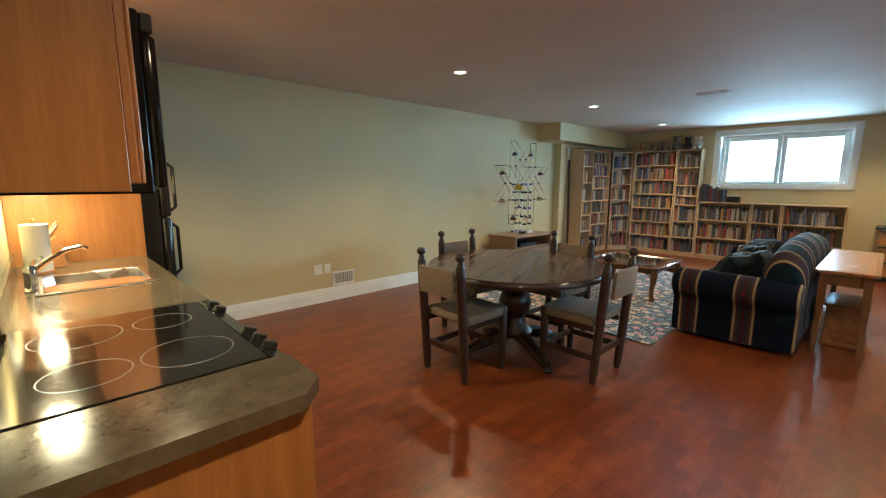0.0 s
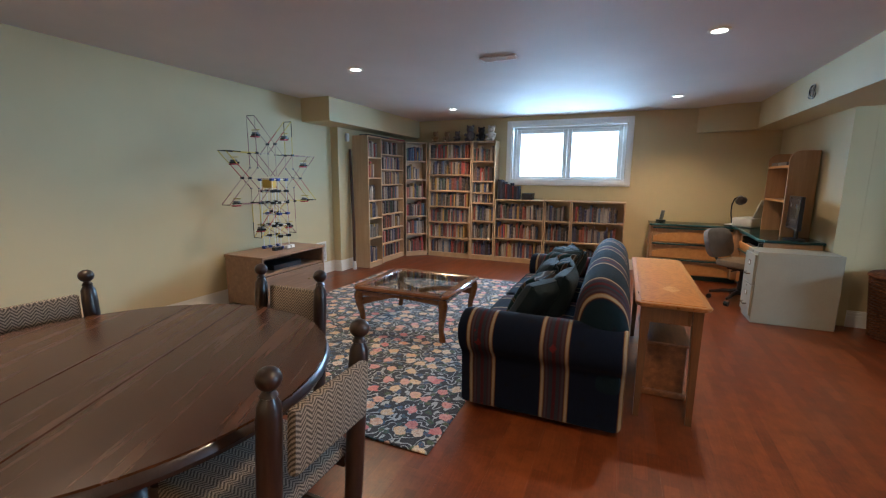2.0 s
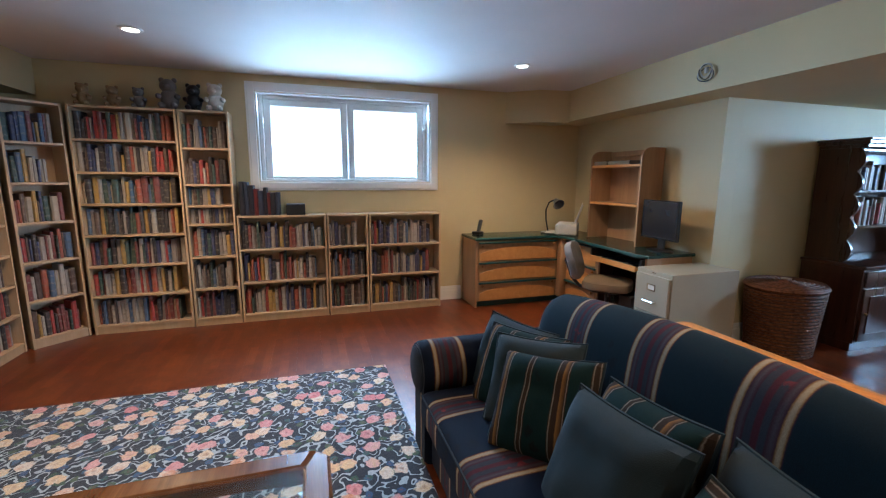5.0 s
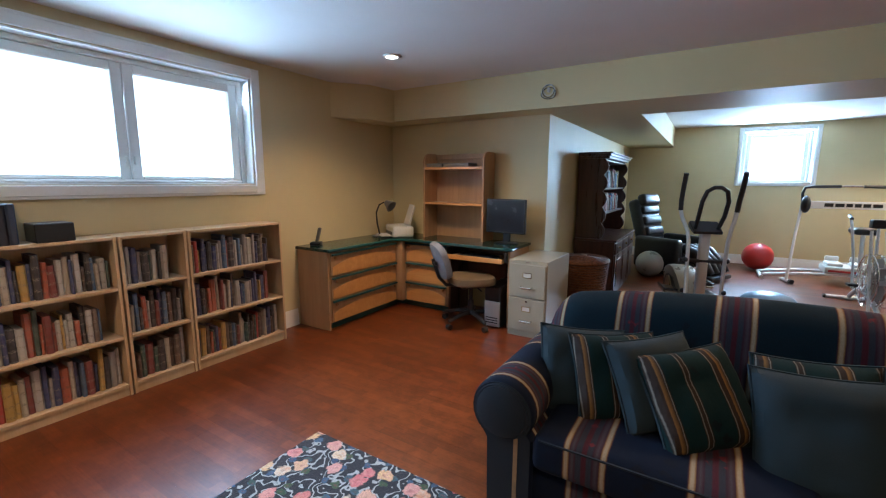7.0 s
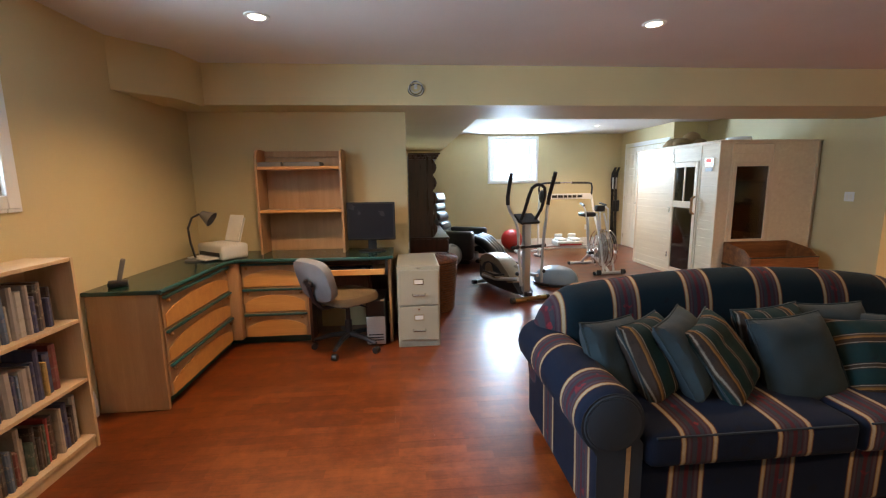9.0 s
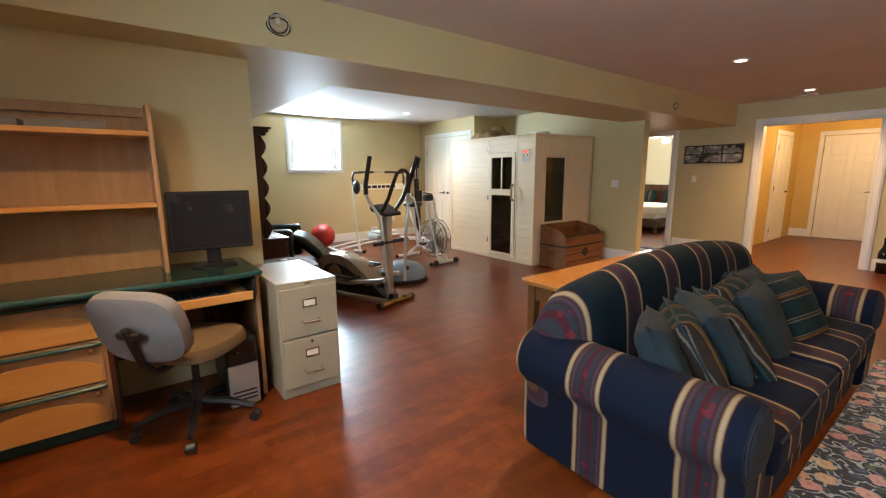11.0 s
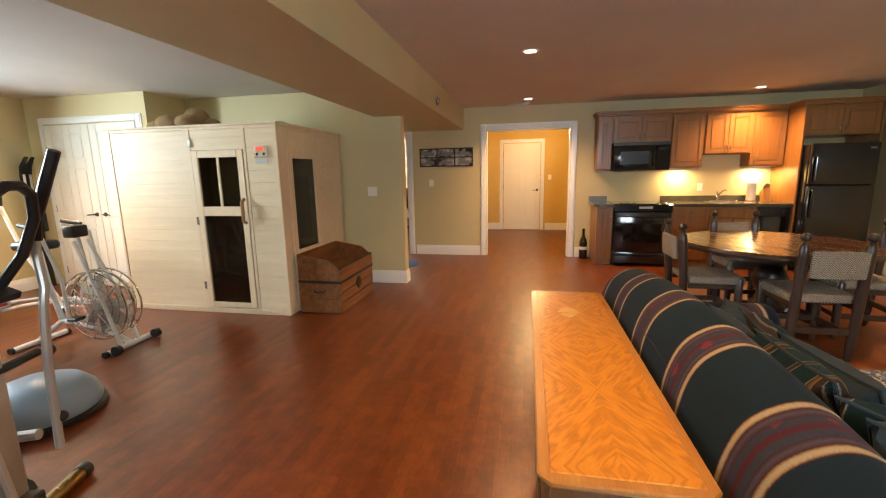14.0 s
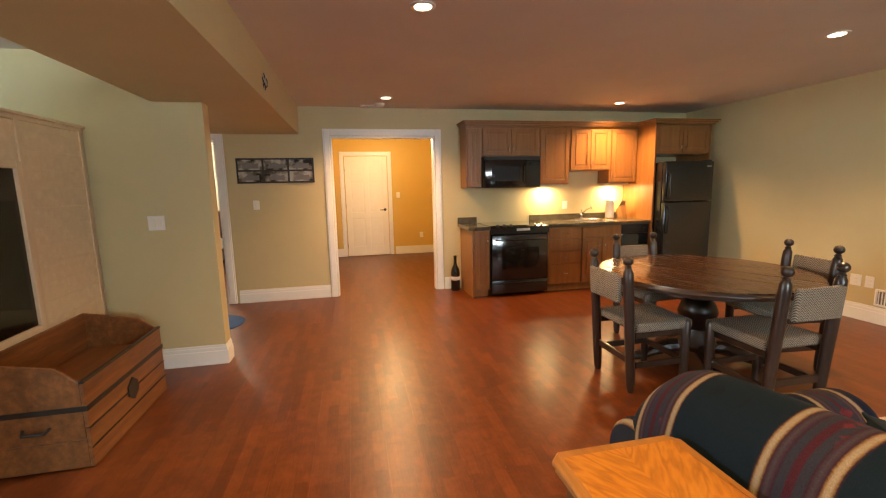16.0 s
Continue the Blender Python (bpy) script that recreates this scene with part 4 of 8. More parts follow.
# ---- dining set ----
def dining_table():
    ob = thing("dining_table", "round dark-stained dining table with plank top and turned pedestal", "dining table", pose(2.86, 2.95, 0, 0, 0, 24))
    R, z = 0.73, 0.76
    cuts = [-R, -0.13, 0.13, R]
    for lo, hi in zip(cuts, cuts[1:]):
        lo_, hi_ = lo + 0.0015, hi - 0.0015
        n, top = 20, []
        ys = [lo_ + (hi_ - lo_) * i / n for i in range(n + 1)]
        right = [(math.sqrt(max(0, R * R - y * y)), y) for y in ys]
        left = [(-x, y) for x, y in right][::-1]
        outline = [q for i, q in enumerate(right + left) if i == 0 or (Vector(q) - Vector((right + left)[i - 1])).length > 1e-4]
        if (Vector(outline[0]) - Vector(outline[-1])).length < 1e-4:
            outline.pop()
        part("tabletop_board", prism(outline, "z", z - 0.034, z, bev=0.003), M_DARKTOP, ob)
    part("table_rim", lathe([(R - 0.02, z - 0.05), (R + 0.004, z - 0.046), (R + 0.012, z - 0.03), (R + 0.006, z - 0.012), (R - 0.001, z - 0.006), (R - 0.001, z - 0.05)], seg=72, ring=True), M_DARKOAK, ob)
    part("apron", lathe([(0.50, z - 0.11), (0.52, z - 0.11), (0.52, z - 0.036), (0.50, z - 0.036)], seg=48, ring=True), M_DARKOAK, ob)
    part("pedestal", lathe([(0.13, 0.14), (0.15, 0.18), (0.10, 0.24), (0.085, 0.30), (0.12, 0.36), (0.14, 0.43), (0.12, 0.50), (0.09, 0.54), (0.13, 0.58), (0.15, 0.62), (0.16, z - 0.036)], seg=28), M_DARKOAK, ob)
    for k in range(4):
        a = radians(45 + 90 * k)
        ca, sa = math.cos(a), math.sin(a)
        pts = [(ca * r, sa * r, h) for r, h in ((0.08, 0.15), (0.20, 0.14), (0.31, 0.10), (0.41, 0.06), (0.48, 0.045))]
        foot = part("leg", tube(pts, [0.055, 0.055, 0.048, 0.042, 0.038], 10), M_DARKOAK, ob)
        part("foot_pad", lathe([(0.034, 0.0), (0.04, 0.015), (0.03, 0.03)], (ca * 0.49, sa * 0.49, 0), 14), M_DARKOAK, foot)
    return ob


dining_table()


def tweed(name, a, b):
    """Herringbone tweed."""
    m, t, p = nodes_of(name)
    c = coords(t)
    sep = t.nodes.new("ShaderNodeSeparateXYZ")
    t.links.new(c, sep.inputs[0])
    zz = math_of(t, "PINGPONG", sep.outputs[0], 0.022)
    k = math_of(t, "ADD", math_of(t, "ADD", sep.outputs[1], sep.outputs[2]), zz)
    s = math_of(t, "SINE", math_of(t, "MULTIPLY", k, 430.0))
    nz = noise_of(t, c, 240, 2)
    f = math_of(t, "MULTIPLY_ADD", s, 0.32, nz)
    t.links.new(ramp(t, f, [(0.25, a), (0.75, b)]), p.inputs["Base Color"])
    p.inputs["Roughness"].default_value = 0.95
    bump_of(t, p, f, 0.4, 0.003)
    return m


M_TWEED = tweed("herringbone tweed", (0.065, 0.050, 0.038), (0.31, 0.25, 0.19))


def dining_chair():
    """Local: the back stands at y = 0, the seat reaches towards +y."""
    ob = thing("dining_chair", "dark turned-post dining chair with grey herringbone tweed seat", "dining chair", pose(2.04, 3.0, 0, 0, 0, -90), "chairs round the dining table")
    for s in (-1, 1):
        prof = [(0.020, 0.0), (0.027, 0.03), (0.031, 0.10), (0.033, 0.45), (0.034, 0.62), (0.034, 0.80), (0.031, 0.855), (0.022, 0.872), (0.017, 0.885)]
        bm = bmesh.new()
        lathe(prof, (0, 0, 0), 14, bm)
        bmesh.ops.transform(bm, matrix=Matrix.Translation((s * 0.20, 0, 0)) @ Matrix.Rotation(radians(4), 4, "X"), verts=bm.verts)
        post = part("back_post", bm, M_DARKOAK, ob)
        bm = ball((0, 0, 0), (0.034, 0.034, 0.032), u=16, v=10)
        lathe([(0.012, -0.055), (0.024, -0.045), (0.014, -0.03)], (0, 0, 0), 14, bm)
        bmesh.ops.transform(bm, matrix=Matrix.Translation((s * 0.20, -0.064, 0.925)) @ Matrix.Rotation(radians(4), 4, "X"), verts=bm.verts)
        part("finial", bm, M_DARKOAK, post)
        part("leg", lathe([(0.019, 0.0), (0.026, 0.03), (0.030, 0.30), (0.031, 0.47), (0.024, 0.485), (0.010, 0.492)], (s * 0.205, 0.41, 0), 14), M_DARKOAK, ob)
        part("stretcher", box(s * 0.20 - 0.011, 0.022, 0.17, s * 0.20 + 0.011, 0.388, 0.215, 0.004), M_DARKOAK, ob)
        part("stretcher", box(s * 0.20 - 0.010, 0.012, 0.385, s * 0.20 + 0.010, 0.388, 0.425, 0.004), M_DARKOAK, ob)
    part("stretcher", box(-0.178, -0.02, 0.20, 0.178, 0.002, 0.25, 0.004), M_DARKOAK, ob)
    part("stretcher", box(-0.182, 0.40, 0.17, 0.182, 0.42, 0.215, 0.004), M_DARKOAK, ob)
    part("seat", box(-0.225, 0.005, 0.425, 0.225, 0.455, 0.495, 0.024, 3), M_TWEED, ob)
    bm = box(-0.172, -0.018, 0.635, 0.172, 0.018, 0.835, 0.014, 2)
    bmesh.ops.transform(bm, matrix=Matrix.Translation((0, -0.045, 0)) @ Matrix.Rotation(radians(4), 4, "X"), verts=bm.verts)
    part("backrest", bm, M_TWEED, ob)
    return ob


chair = dining_chair()
chair.matrix_world = pose(2.08, 2.99, 0, 0, 0, -90)
copy_thing(chair, pose(2.95, 2.17, 0, 0, 0, 0))
copy_thing(chair, pose(3.64, 2.92, 0, 0, 0, 90))
copy_thing(chair, pose(3.01, 3.74, 0, 0, 0, 174))


# ---- bookshelves ----
def book_cover():
    m, t, p = nodes_of("book cloth and paper covers")
    info, geo = t.nodes.new("ShaderNodeObjectInfo"), t.nodes.new("ShaderNodeNewGeometry")
    rnd = math_of(t, "FRACT", math_of(t, "MULTIPLY", math_of(t, "ADD", info.outputs["Random"], geo.outputs["Random Per Island"]), 7.31))
    stops = [(0.0, (0.014, 0.014, 0.020)), (0.10, (0.22, 0.030, 0.026)), (0.18, (0.020, 0.045, 0.16)), (0.26, (0.50, 0.43, 0.33)), (0.36, (0.085, 0.045, 0.028)), (0.42, (0.55, 0.51, 0.45)), (0.52, (0.025, 0.085, 0.07)),
             (0.58, (0.016, 0.016, 0.022)), (0.66, (0.42, 0.085, 0.035)), (0.73, (0.40, 0.36, 0.33)), (0.81, (0.07, 0.15, 0.28)), (0.87, (0.58, 0.36, 0.07)), (0.92, (0.15, 0.10, 0.075)), (0.96, (0.50, 0.04, 0.035))]
    r = t.nodes.new("ShaderNodeValToRGB")
    r.color_ramp.interpolation = "CONSTANT"
    r.color_ramp.elements[0].color = (*stops[0][1], 1)
    r.color_ramp.elements[1].position, r.color_ramp.elements[1].color = stops[-1][0], (*stops[-1][1], 1)
    for pos, col in stops[1:-1]:
        r.color_ramp.elements.new(pos).color = (*col, 1)
    t.links.new(rnd, r.inputs[0])
    v = world_coords(t)
    sep = t.nodes.new("ShaderNodeSeparateXYZ")
    t.links.new(v, sep.inputs[0])
    # bands of blurred title lettering on the spines
    band = math_of(t, "SINE", math_of(t, "MULTIPLY_ADD", sep.outputs[2], 95.0, math_of(t, "MULTIPLY", rnd, 60.0)))
    ink = math_of(t, "MULTIPLY", ramp(t, band, [(0.55, (0, 0, 0)), (0.75, (1, 1, 1))]), ramp(t, noise_of(t, v, 140, 2), [(0.48, (0, 0, 0)), (0.56, (0.8, 0.8, 0.8))]))
    col = mix_of(t, math_of(t, "MULTIPLY", ink, 0.6), r.outputs[0], mix_of(t, math_of(t, "FRACT", math_of(t, "MULTIPLY", rnd, 13.0)), (0.5, 0.45, 0.33), (0.05, 0.04, 0.04)))
    # sun-faded and soiled jackets
    col = mix_of(t, 0.32, col, ramp(t, noise_of(t, v, 25, 2), [(0.3, (0.10, 0.075, 0.065)), (0.7, (0.24, 0.20, 0.17))]))
    t.links.new(col, p.inputs["Base Color"])
    t.links.new(math_of(t, "MULTIPLY_ADD", noise_of(t, v, 40, 2), 0.4, 0.3), p.inputs["Roughness"])
    return m


M_BOOK = book_cover()


def book_geo(bm, w, d, h, m):
    """A book standing with its spine at -y: boards round a paper block, the spine a little rounded."""
    def put(pts, faces, mi):
        vs = [bm.verts.new(m @ Vector(p_)) for p_ in pts]
        for f in faces:
            bm.faces.new([vs[i] for i in f]).material_index = mi
    r = w * 0.18
    prof = [(0, d), (0, 0.004 + r), (w * 0.25, 0.001), (w * 0.75, 0.001), (w, 0.004 + r), (w, d)]
    n = len(prof)
    pts = [(x, y, 0) for x, y in prof] + [(x, y, h) for x, y in prof]
    put(pts, [(i, i + 1, n + i + 1, n + i) for i in range(n - 1)] + [tuple(range(n))[::-1], tuple(range(n, 2 * n))], 0)
    e = 0.0015
    put([(e, 0.01, h - 0.004), (w - e, 0.01, h - 0.004), (w - e, d - 0.004, h - 0.004), (e, d - 0.004, h - 0.004), (e, d - 0.004, 0.004), (w - e, d - 0.004, 0.004)], [(3, 2, 5, 4)], 1)


BOOKS = []
for w_, h_ in ((0.018, 0.205), (0.026, 0.235), (0.034, 0.225), (0.044, 0.245), (0.022, 0.18), (0.030, 0.26)):
    bm_ = bmesh.new()
    book_geo(bm_, w_, 0.15, h_, Matrix.Identity(4))
    me = bpy.data.meshes.new("book")
    bm_.to_mesh(me)
    bm_.free()
    me.materials.append(M_BOOK)
    me.materials.append(M_PAPER)
    BOOKS.append((w_, h_, me))
rng = random.Random(5)


def fill_row(base, x0, x1, z, room, singles, bm, top_gap=True):
    """Books along one board of a unit; base is the unit's pose, its front at local y = 0."""
    x, stop = x0 + 0.004, x1 - rng.choice((0.006, 0.01, 0.03, 0.09))
    while True:
        w_, h_, me = rng.choice(BOOKS)
        k = rng.uniform(0.86, 1.12)
        kz = min(k, (room - 0.015) / h_) * rng.uniform(0.93, 1.0)
        kw = rng.uniform(0.75, 1.2)
        if x + w_ * kw > stop:
            break
        lean = rng.choice((0, 0, 0, 0, 0, 0, 4, -3)) if stop - x > 0.08 else 0
        m = base @ Matrix.Translation((x, 0.035 + rng.uniform(0, 0.03), z + 0.001)) @ Matrix.Rotation(radians(lean * 0.4), 4, "Y") @ Matrix.Diagonal((kw, 1, kz, 1))
        if singles:
            b = new("book", me)
            b.matrix_world = m
            tagged(b, "used book standing upright on a birch shelf", "book", "books on the low shelves")
        else:
            book_geo(bm, w_, 0.15, h_, m)
        x += w_ * kw + 0.0008


def bookcase(x, y, rz, w, h, shelves, name_label, singles=False, d=0.24):
    """Local x runs along the front, y into the case; the front is at y = 0."""
    at = pose(x, y, 0, 0, 0, rz)
    ob = thing("bookcase", name_label, "bookcase", at, "birch bookcases round the corner")
    t = 0.020
    for x0 in (0.0, w - t):
        part("side_panel", box(x0 + 0.001, 0, 0, x0 + t - 0.001, d, h, 0.0015), M_BIRCH, ob)
    part("back_panel", box(t, d - 0.006, 0.05, w - t, d - 0.001, h - t), M_BIRCH, ob)
    part("plinth", box(t, 0.012, 0, w - t, 0.026, 0.06), M_BIRCH, ob)
    zs = [0.06 + (h - 0.06 - t) * s for s in shelves]
    loose = bmesh.new()
    for i, z in enumerate(zs + [h - t]):
        part("shelf_board", box(t, 0.003, z, w - t, d - 0.007, z + t, 0.0015), M_BIRCH, ob)
    for z0, z1 in zip(zs, zs[1:] + [h - t]):
        fill_row(at, t, w - t, z0 + t, z1 - z0 - t, singles, loose)
    if not singles:
        data = bpy.data.meshes.new("books")
        bmesh.ops.recalc_face_normals(loose, faces=loose.faces)
        loose.to_mesh(data)
        data.materials.append(M_BOOK)
        data.materials.append(M_PAPER)
        tagged(new("books", data), "rows of used paperbacks and hardbacks filling the bookcase", "books", kind="stuff")
    loose.free()
    return ob


def even(n):
    return [i / n for i in range(n)]


TALL, SHORT = "tall pale birch bookcase packed with used books", "low pale birch bookcase packed with used books"
bookcase(7.62, 4.955, 0, 0.40, 2.06, [0, 0.20, 0.36, 0.50, 0.68, 0.84], "tall narrow birch bookcase, sparsely filled", d=0.28)
bookcase(8.02, 4.99, 0, 0.80, 2.06, even(8), TALL)
bookcase(8.825, 4.95, -46, 0.41, 2.06, even(6), "tall narrow corner bookcase set at an angle")
bookcase(9.085, 4.62, -90, 0.82, 2.06, even(7), TALL)
bookcase(9.085, 3.79, -90, 0.42, 2.06, [0, 0.15, 0.31, 0.47, 0.56, 0.66, 0.83], "tall narrow birch bookcase beside the window")
bookcase(9.085, 3.36, -90, 0.84, 1.08, even(3), SHORT, True)
bookcase(9.085, 2.51, -90, 0.42, 1.08, even(3), "low narrow birch bookcase half filled with books", True)
bookcase(9.085, 2.08, -90, 0.80, 1.08, even(3), SHORT, True)
# books and a box standing on the low case
HARDBACK = [surface("dark hardback cloth", col, 0.55, vary=0.3, scale=20, fine=200, bump=0.1) for col in ((0.020, 0.020, 0.028), (0.035, 0.045, 0.075), (0.13, 0.018, 0.016))]
top_at = pose(9.10, 3.33, 1.08, 0, 0, -90)
x = 0.0
for i in range(9):
    w_, h_, me = BOOKS[(3, 5, 3, 2, 3, 5, 1, 3, 2)[i]]
    dark = me.copy()
    dark.materials[0] = HARDBACK[(0, 1, 0, 2, 1, 0, 2, 0, 1)[i]]
    b = new("book", dark)
    b.matrix_world = top_at @ Matrix.Translation((x, 0.02, 0.001)) @ Matrix.Diagonal((1.1, 1.1, (1.35, 1.25, 1.2, 1.15, 0.98, 1.05, 0.95, 0.9, 1.0)[i], 1))
    tagged(b, "large dark hardback standing on top of the low bookcase", "book", "books on top of the case")
    x += w_ * 1.1 + 0.001
tagged(part("storage_box", box(9.09, 2.72, 1.081, 9.27, 2.90, 1.19, 0.004), M_BLACK, None), "small black box on top of the low bookcase", "box")


# ---- kitchen along the west wall: local x runs along the wall (world y), y out from it, z up ----
def kitchen_pose(y):
    """Local +x is world +y, local -y points into the room."""
    return pose(WEST, y, 0, 0, 0, 90)


def panel_door(parent, x0, x1, z0, z1, y, knob=None, name="door", drawer=False):
    """A raised-panel front standing at depth y (towards -y), with its knob."""
    d = part(name, box(x0 + 0.002, y - 0.018, z0 + 0.002, x1 - 0.002, y, z1 - 0.002, 0.003), M_CAB, parent)
    if not drawer:
        f = 0.055
        bm = bmesh.new()
        for a, b, c, e in ((x0 + 0.003, x0 + f, z0 + 0.003, z1 - 0.003), (x1 - f, x1 - 0.003, z0 + 0.003, z1 - 0.003), (x0 + f, x1 - f, z0 + 0.003, z0 + f), (x0 + f, x1 - f, z1 - f, z1 - 0.003)):
            box(a, y - 0.026, c, b, y - 0.0178, e, 0.0025, bm=bm)
        part("rail_frame", bm, M_CAB, d)
        if x1 - x0 > 0.16:
            part("raised_panel", box(x0 + f + 0.014, y - 0.025, z0 + f + 0.014, x1 - f - 0.014, y - 0.0178, z1 - f - 0.014, 0.006), M_CAB, d)
    if knob:
        kx, kz = knob
        part("handle", tube([(kx, y - 0.018, kz - 0.035), (kx, y - 0.042, kz - 0.03), (kx, y - 0.046, kz), (kx, y - 0.042, kz + 0.03), (kx, y - 0.018, kz + 0.035)] if not drawer else
                            [(kx - 0.035, y - 0.018, kz), (kx - 0.03, y - 0.042, kz), (kx, y - 0.046, kz), (kx + 0.03, y - 0.042, kz), (kx + 0.035, y - 0.018, kz)], 0.005, 8), M_STEEL, d)
    return d


def upper(y0, y1, z0, z1, doors, depth=0.285, label="cinnamon maple wall cabinet with raised-panel door"):
    ob = thing("wall_cabinet", label, "wall cabinet", kitchen_pose(y0), "kitchen wall cabinets")
    w = y1 - y0
    part("body", box(0.0005, -depth, z0, w - 0.0005, -0.002, z1, 0.001), M_CAB, ob)
    n = len(doors)
    for i, side in enumerate(doors):
        a, b = 0.012 + (w - 0.024) * i / n, 0.012 + (w - 0.024) * (i + 1) / n
        panel_door(ob, a, b, z0 + 0.012, z1 - 0.03, -depth - 0.001, ((b - 0.03) if side == "r" else (a + 0.03), z0 + 0.09))
    return ob


UT = 2.20
upper(1.83, 2.04, 1.41, UT, "r")
upper(2.04, 2.85, 1.81, UT, "rl")
upper(2.85, 3.30, 1.43, UT, "r")
upper(3.30, 3.92, 1.61, UT, "rl")
upper(3.92, 4.345, 1.43, UT, "l")
upper(4.372, 5.24, 1.81, UT, "rl", 0.60, "deep maple cabinet over the fridge")
tagged(part("tall_end_panel", box(WEST + 0.002, 4.347, 0, WEST + 0.66, 4.370, UT, 0.0015), M_CAB, None), "tall maple end panel beside the fridge", "cabinet panel")
tagged(part("tall_end_panel", box(WEST + 0.002, 5.242, 0, WEST + 0.62, 5.262, UT, 0.0015), M_CAB, None), "tall maple end panel between fridge and wall", "cabinet panel")
bm = bmesh.new()
for o, z0, z1 in ((0.012, UT + 0.001, UT + 0.02), (0.03, UT + 0.02, UT + 0.045), (0.05, UT + 0.045, UT + 0.065)):
    box(WEST + 0.002, 1.83 - o, z0, WEST + 0.315 + o, 4.344 - 0.0, z1, 0.003, bm=bm)
    box(WEST + 0.002, 4.345 - o, z0 + 0.0005, WEST + 0.66 + o, 5.262 + o, z1 + 0.0005, 0.003, bm=bm)
solid("crown_moulding", bm, M_CAB, "maple crown moulding along the cabinet tops", "moulding")


def base_unit(y0, y1, label, fronts, end=False):
    ob = thing("base_cabinet", label, "base cabinet", kitchen_pose(y0), "kitchen base cabinets")
    w, D = y1 - y0, 0.60
    part("body", box(0.0005, -D, 0.10, w - 0.0005, -0.003, 0.875, 0.001), M_CAB, ob)
    part("toe_kick", box(0.0005, -D + 0.06, 0, w - 0.0005, -0.01, 0.0995), M_CAB, ob)
    if end:
        part("end_panel", box(-0.016, -D - 0.012, 0, 0.0, -0.003, 0.875, 0.001), M_CAB, ob)
    for a, b, z0, z1, kind, knob in fronts:
        panel_door(ob, a * w + 0.008, b * w - 0.008, z0, z1, -D - 0.001, knob and (a * w + (b - a) * w * knob[0], knob[1]), "drawer" if kind == "d" else "door", kind == "d")
    return ob


base_unit(1.83, 2.045, "narrow maple base cabinet at the end of the counter", [(0, 1, 0.11, 0.86, "p", (0.82, 0.74))], True)
base_unit(2.845, 3.33, "maple drawer cabinet with four drawers", [(0, 1, 0.72, 0.86, "d", (0.5, 0.79)), (0, 1, 0.555, 0.715, "d", (0.5, 0.635)), (0, 1, 0.385, 0.55, "d", (0.5, 0.465)), (0, 1, 0.11, 0.38, "d", (0.5, 0.25))])
base_unit(3.33, 3.93, "maple sink cabinet with two doors", [(0, 1, 0.72, 0.86, "d", None), (0, 0.5, 0.11, 0.715, "p", (0.86, 0.6)), (0.5, 1, 0.11, 0.715, "p", (0.14, 0.6))])


M_RING = surface("grey enamel ring", (0.16, 0.15, 0.14), 0.3, vary=0.1, bump=0.02)


def stove():
    ob = thing("stove", "black slide-in range with a glass hob and knobs in front", "stove", kitchen_pose(2.05))
    w, D = 0.79, 0.62
    part("body", box(0.002, -D, 0.03, w - 0.002, -0.02, 0.905, 0.004), M_APPL, ob)
    top = part("cooktop", box(0.002, -D + 0.02, 0.906, w - 0.002, -0.03, 0.922, 0.003), M_CERAMIC, ob)
    for cx, cy, r in ((0.21, -0.20, 0.10), (0.21, -0.44, 0.12), (0.58, -0.20, 0.12), (0.58, -0.44, 0.09)):
        part("burner_ring", lathe([(r - 0.002, 0.9222), (r, 0.9225), (r + 0.002, 0.9222)], (cx, cy, 0), 40, ring=True), M_RING, top)
    bm = prism([(-D + 0.02, 0.923), (-D - 0.035, 0.905), (-D - 0.045, 0.82), (-D, 0.82)], "x", 0.002, w - 0.002)
    pan = part("control_panel", bm, M_APPL, ob)
    for kx in (0.09, 0.18, 0.27, 0.60, 0.69):
        part("knob", lathe([(0.024, 0.0), (0.022, 0.02), (0.008, 0.022)], seg=18), M_BLACK, pan).matrix_local = pose(kx, -D - 0.015, 0.913, 20, 0, 0)
    part("display", box(0.34, -D - 0.044, 0.855, 0.52, -D - 0.0385, 0.885), M_GREYPLASTIC, pan)
    door = part("oven_door", box(0.012, -D - 0.035, 0.22, w - 0.012, -D - 0.001, 0.80, 0.008, 2), M_APPL, ob)
    part("oven_window", box(0.14, -D - 0.038, 0.36, w - 0.14, -D - 0.0352, 0.64, 0.001), M_CERAMIC, door)
    part("handle", tube([(0.06, -D - 0.034, 0.745), (0.065, -D - 0.075, 0.745), (w - 0.065, -D - 0.075, 0.745), (w - 0.06, -D - 0.034, 0.745)], 0.011, 10), M_APPL, door)
    dr = part("storage_drawer", box(0.012, -D - 0.03, 0.045, w - 0.012, -D - 0.001, 0.21, 0.006, 2), M_APPL, ob)
    part("handle", box(0.12, -D - 0.045, 0.165, w - 0.12, -D - 0.0305, 0.185, 0.004), M_APPL, dr)
    for kx in (0.06, w - 0.06):
        part("foot", lathe([(0.02, 0), (0.02, 0.03)], (kx, -0.5, 0), 10), M_BLACK, ob)
        part("foot", lathe([(0.02, 0), (0.02, 0.03)], (kx, -0.1, 0), 10), M_BLACK, ob)


stove()


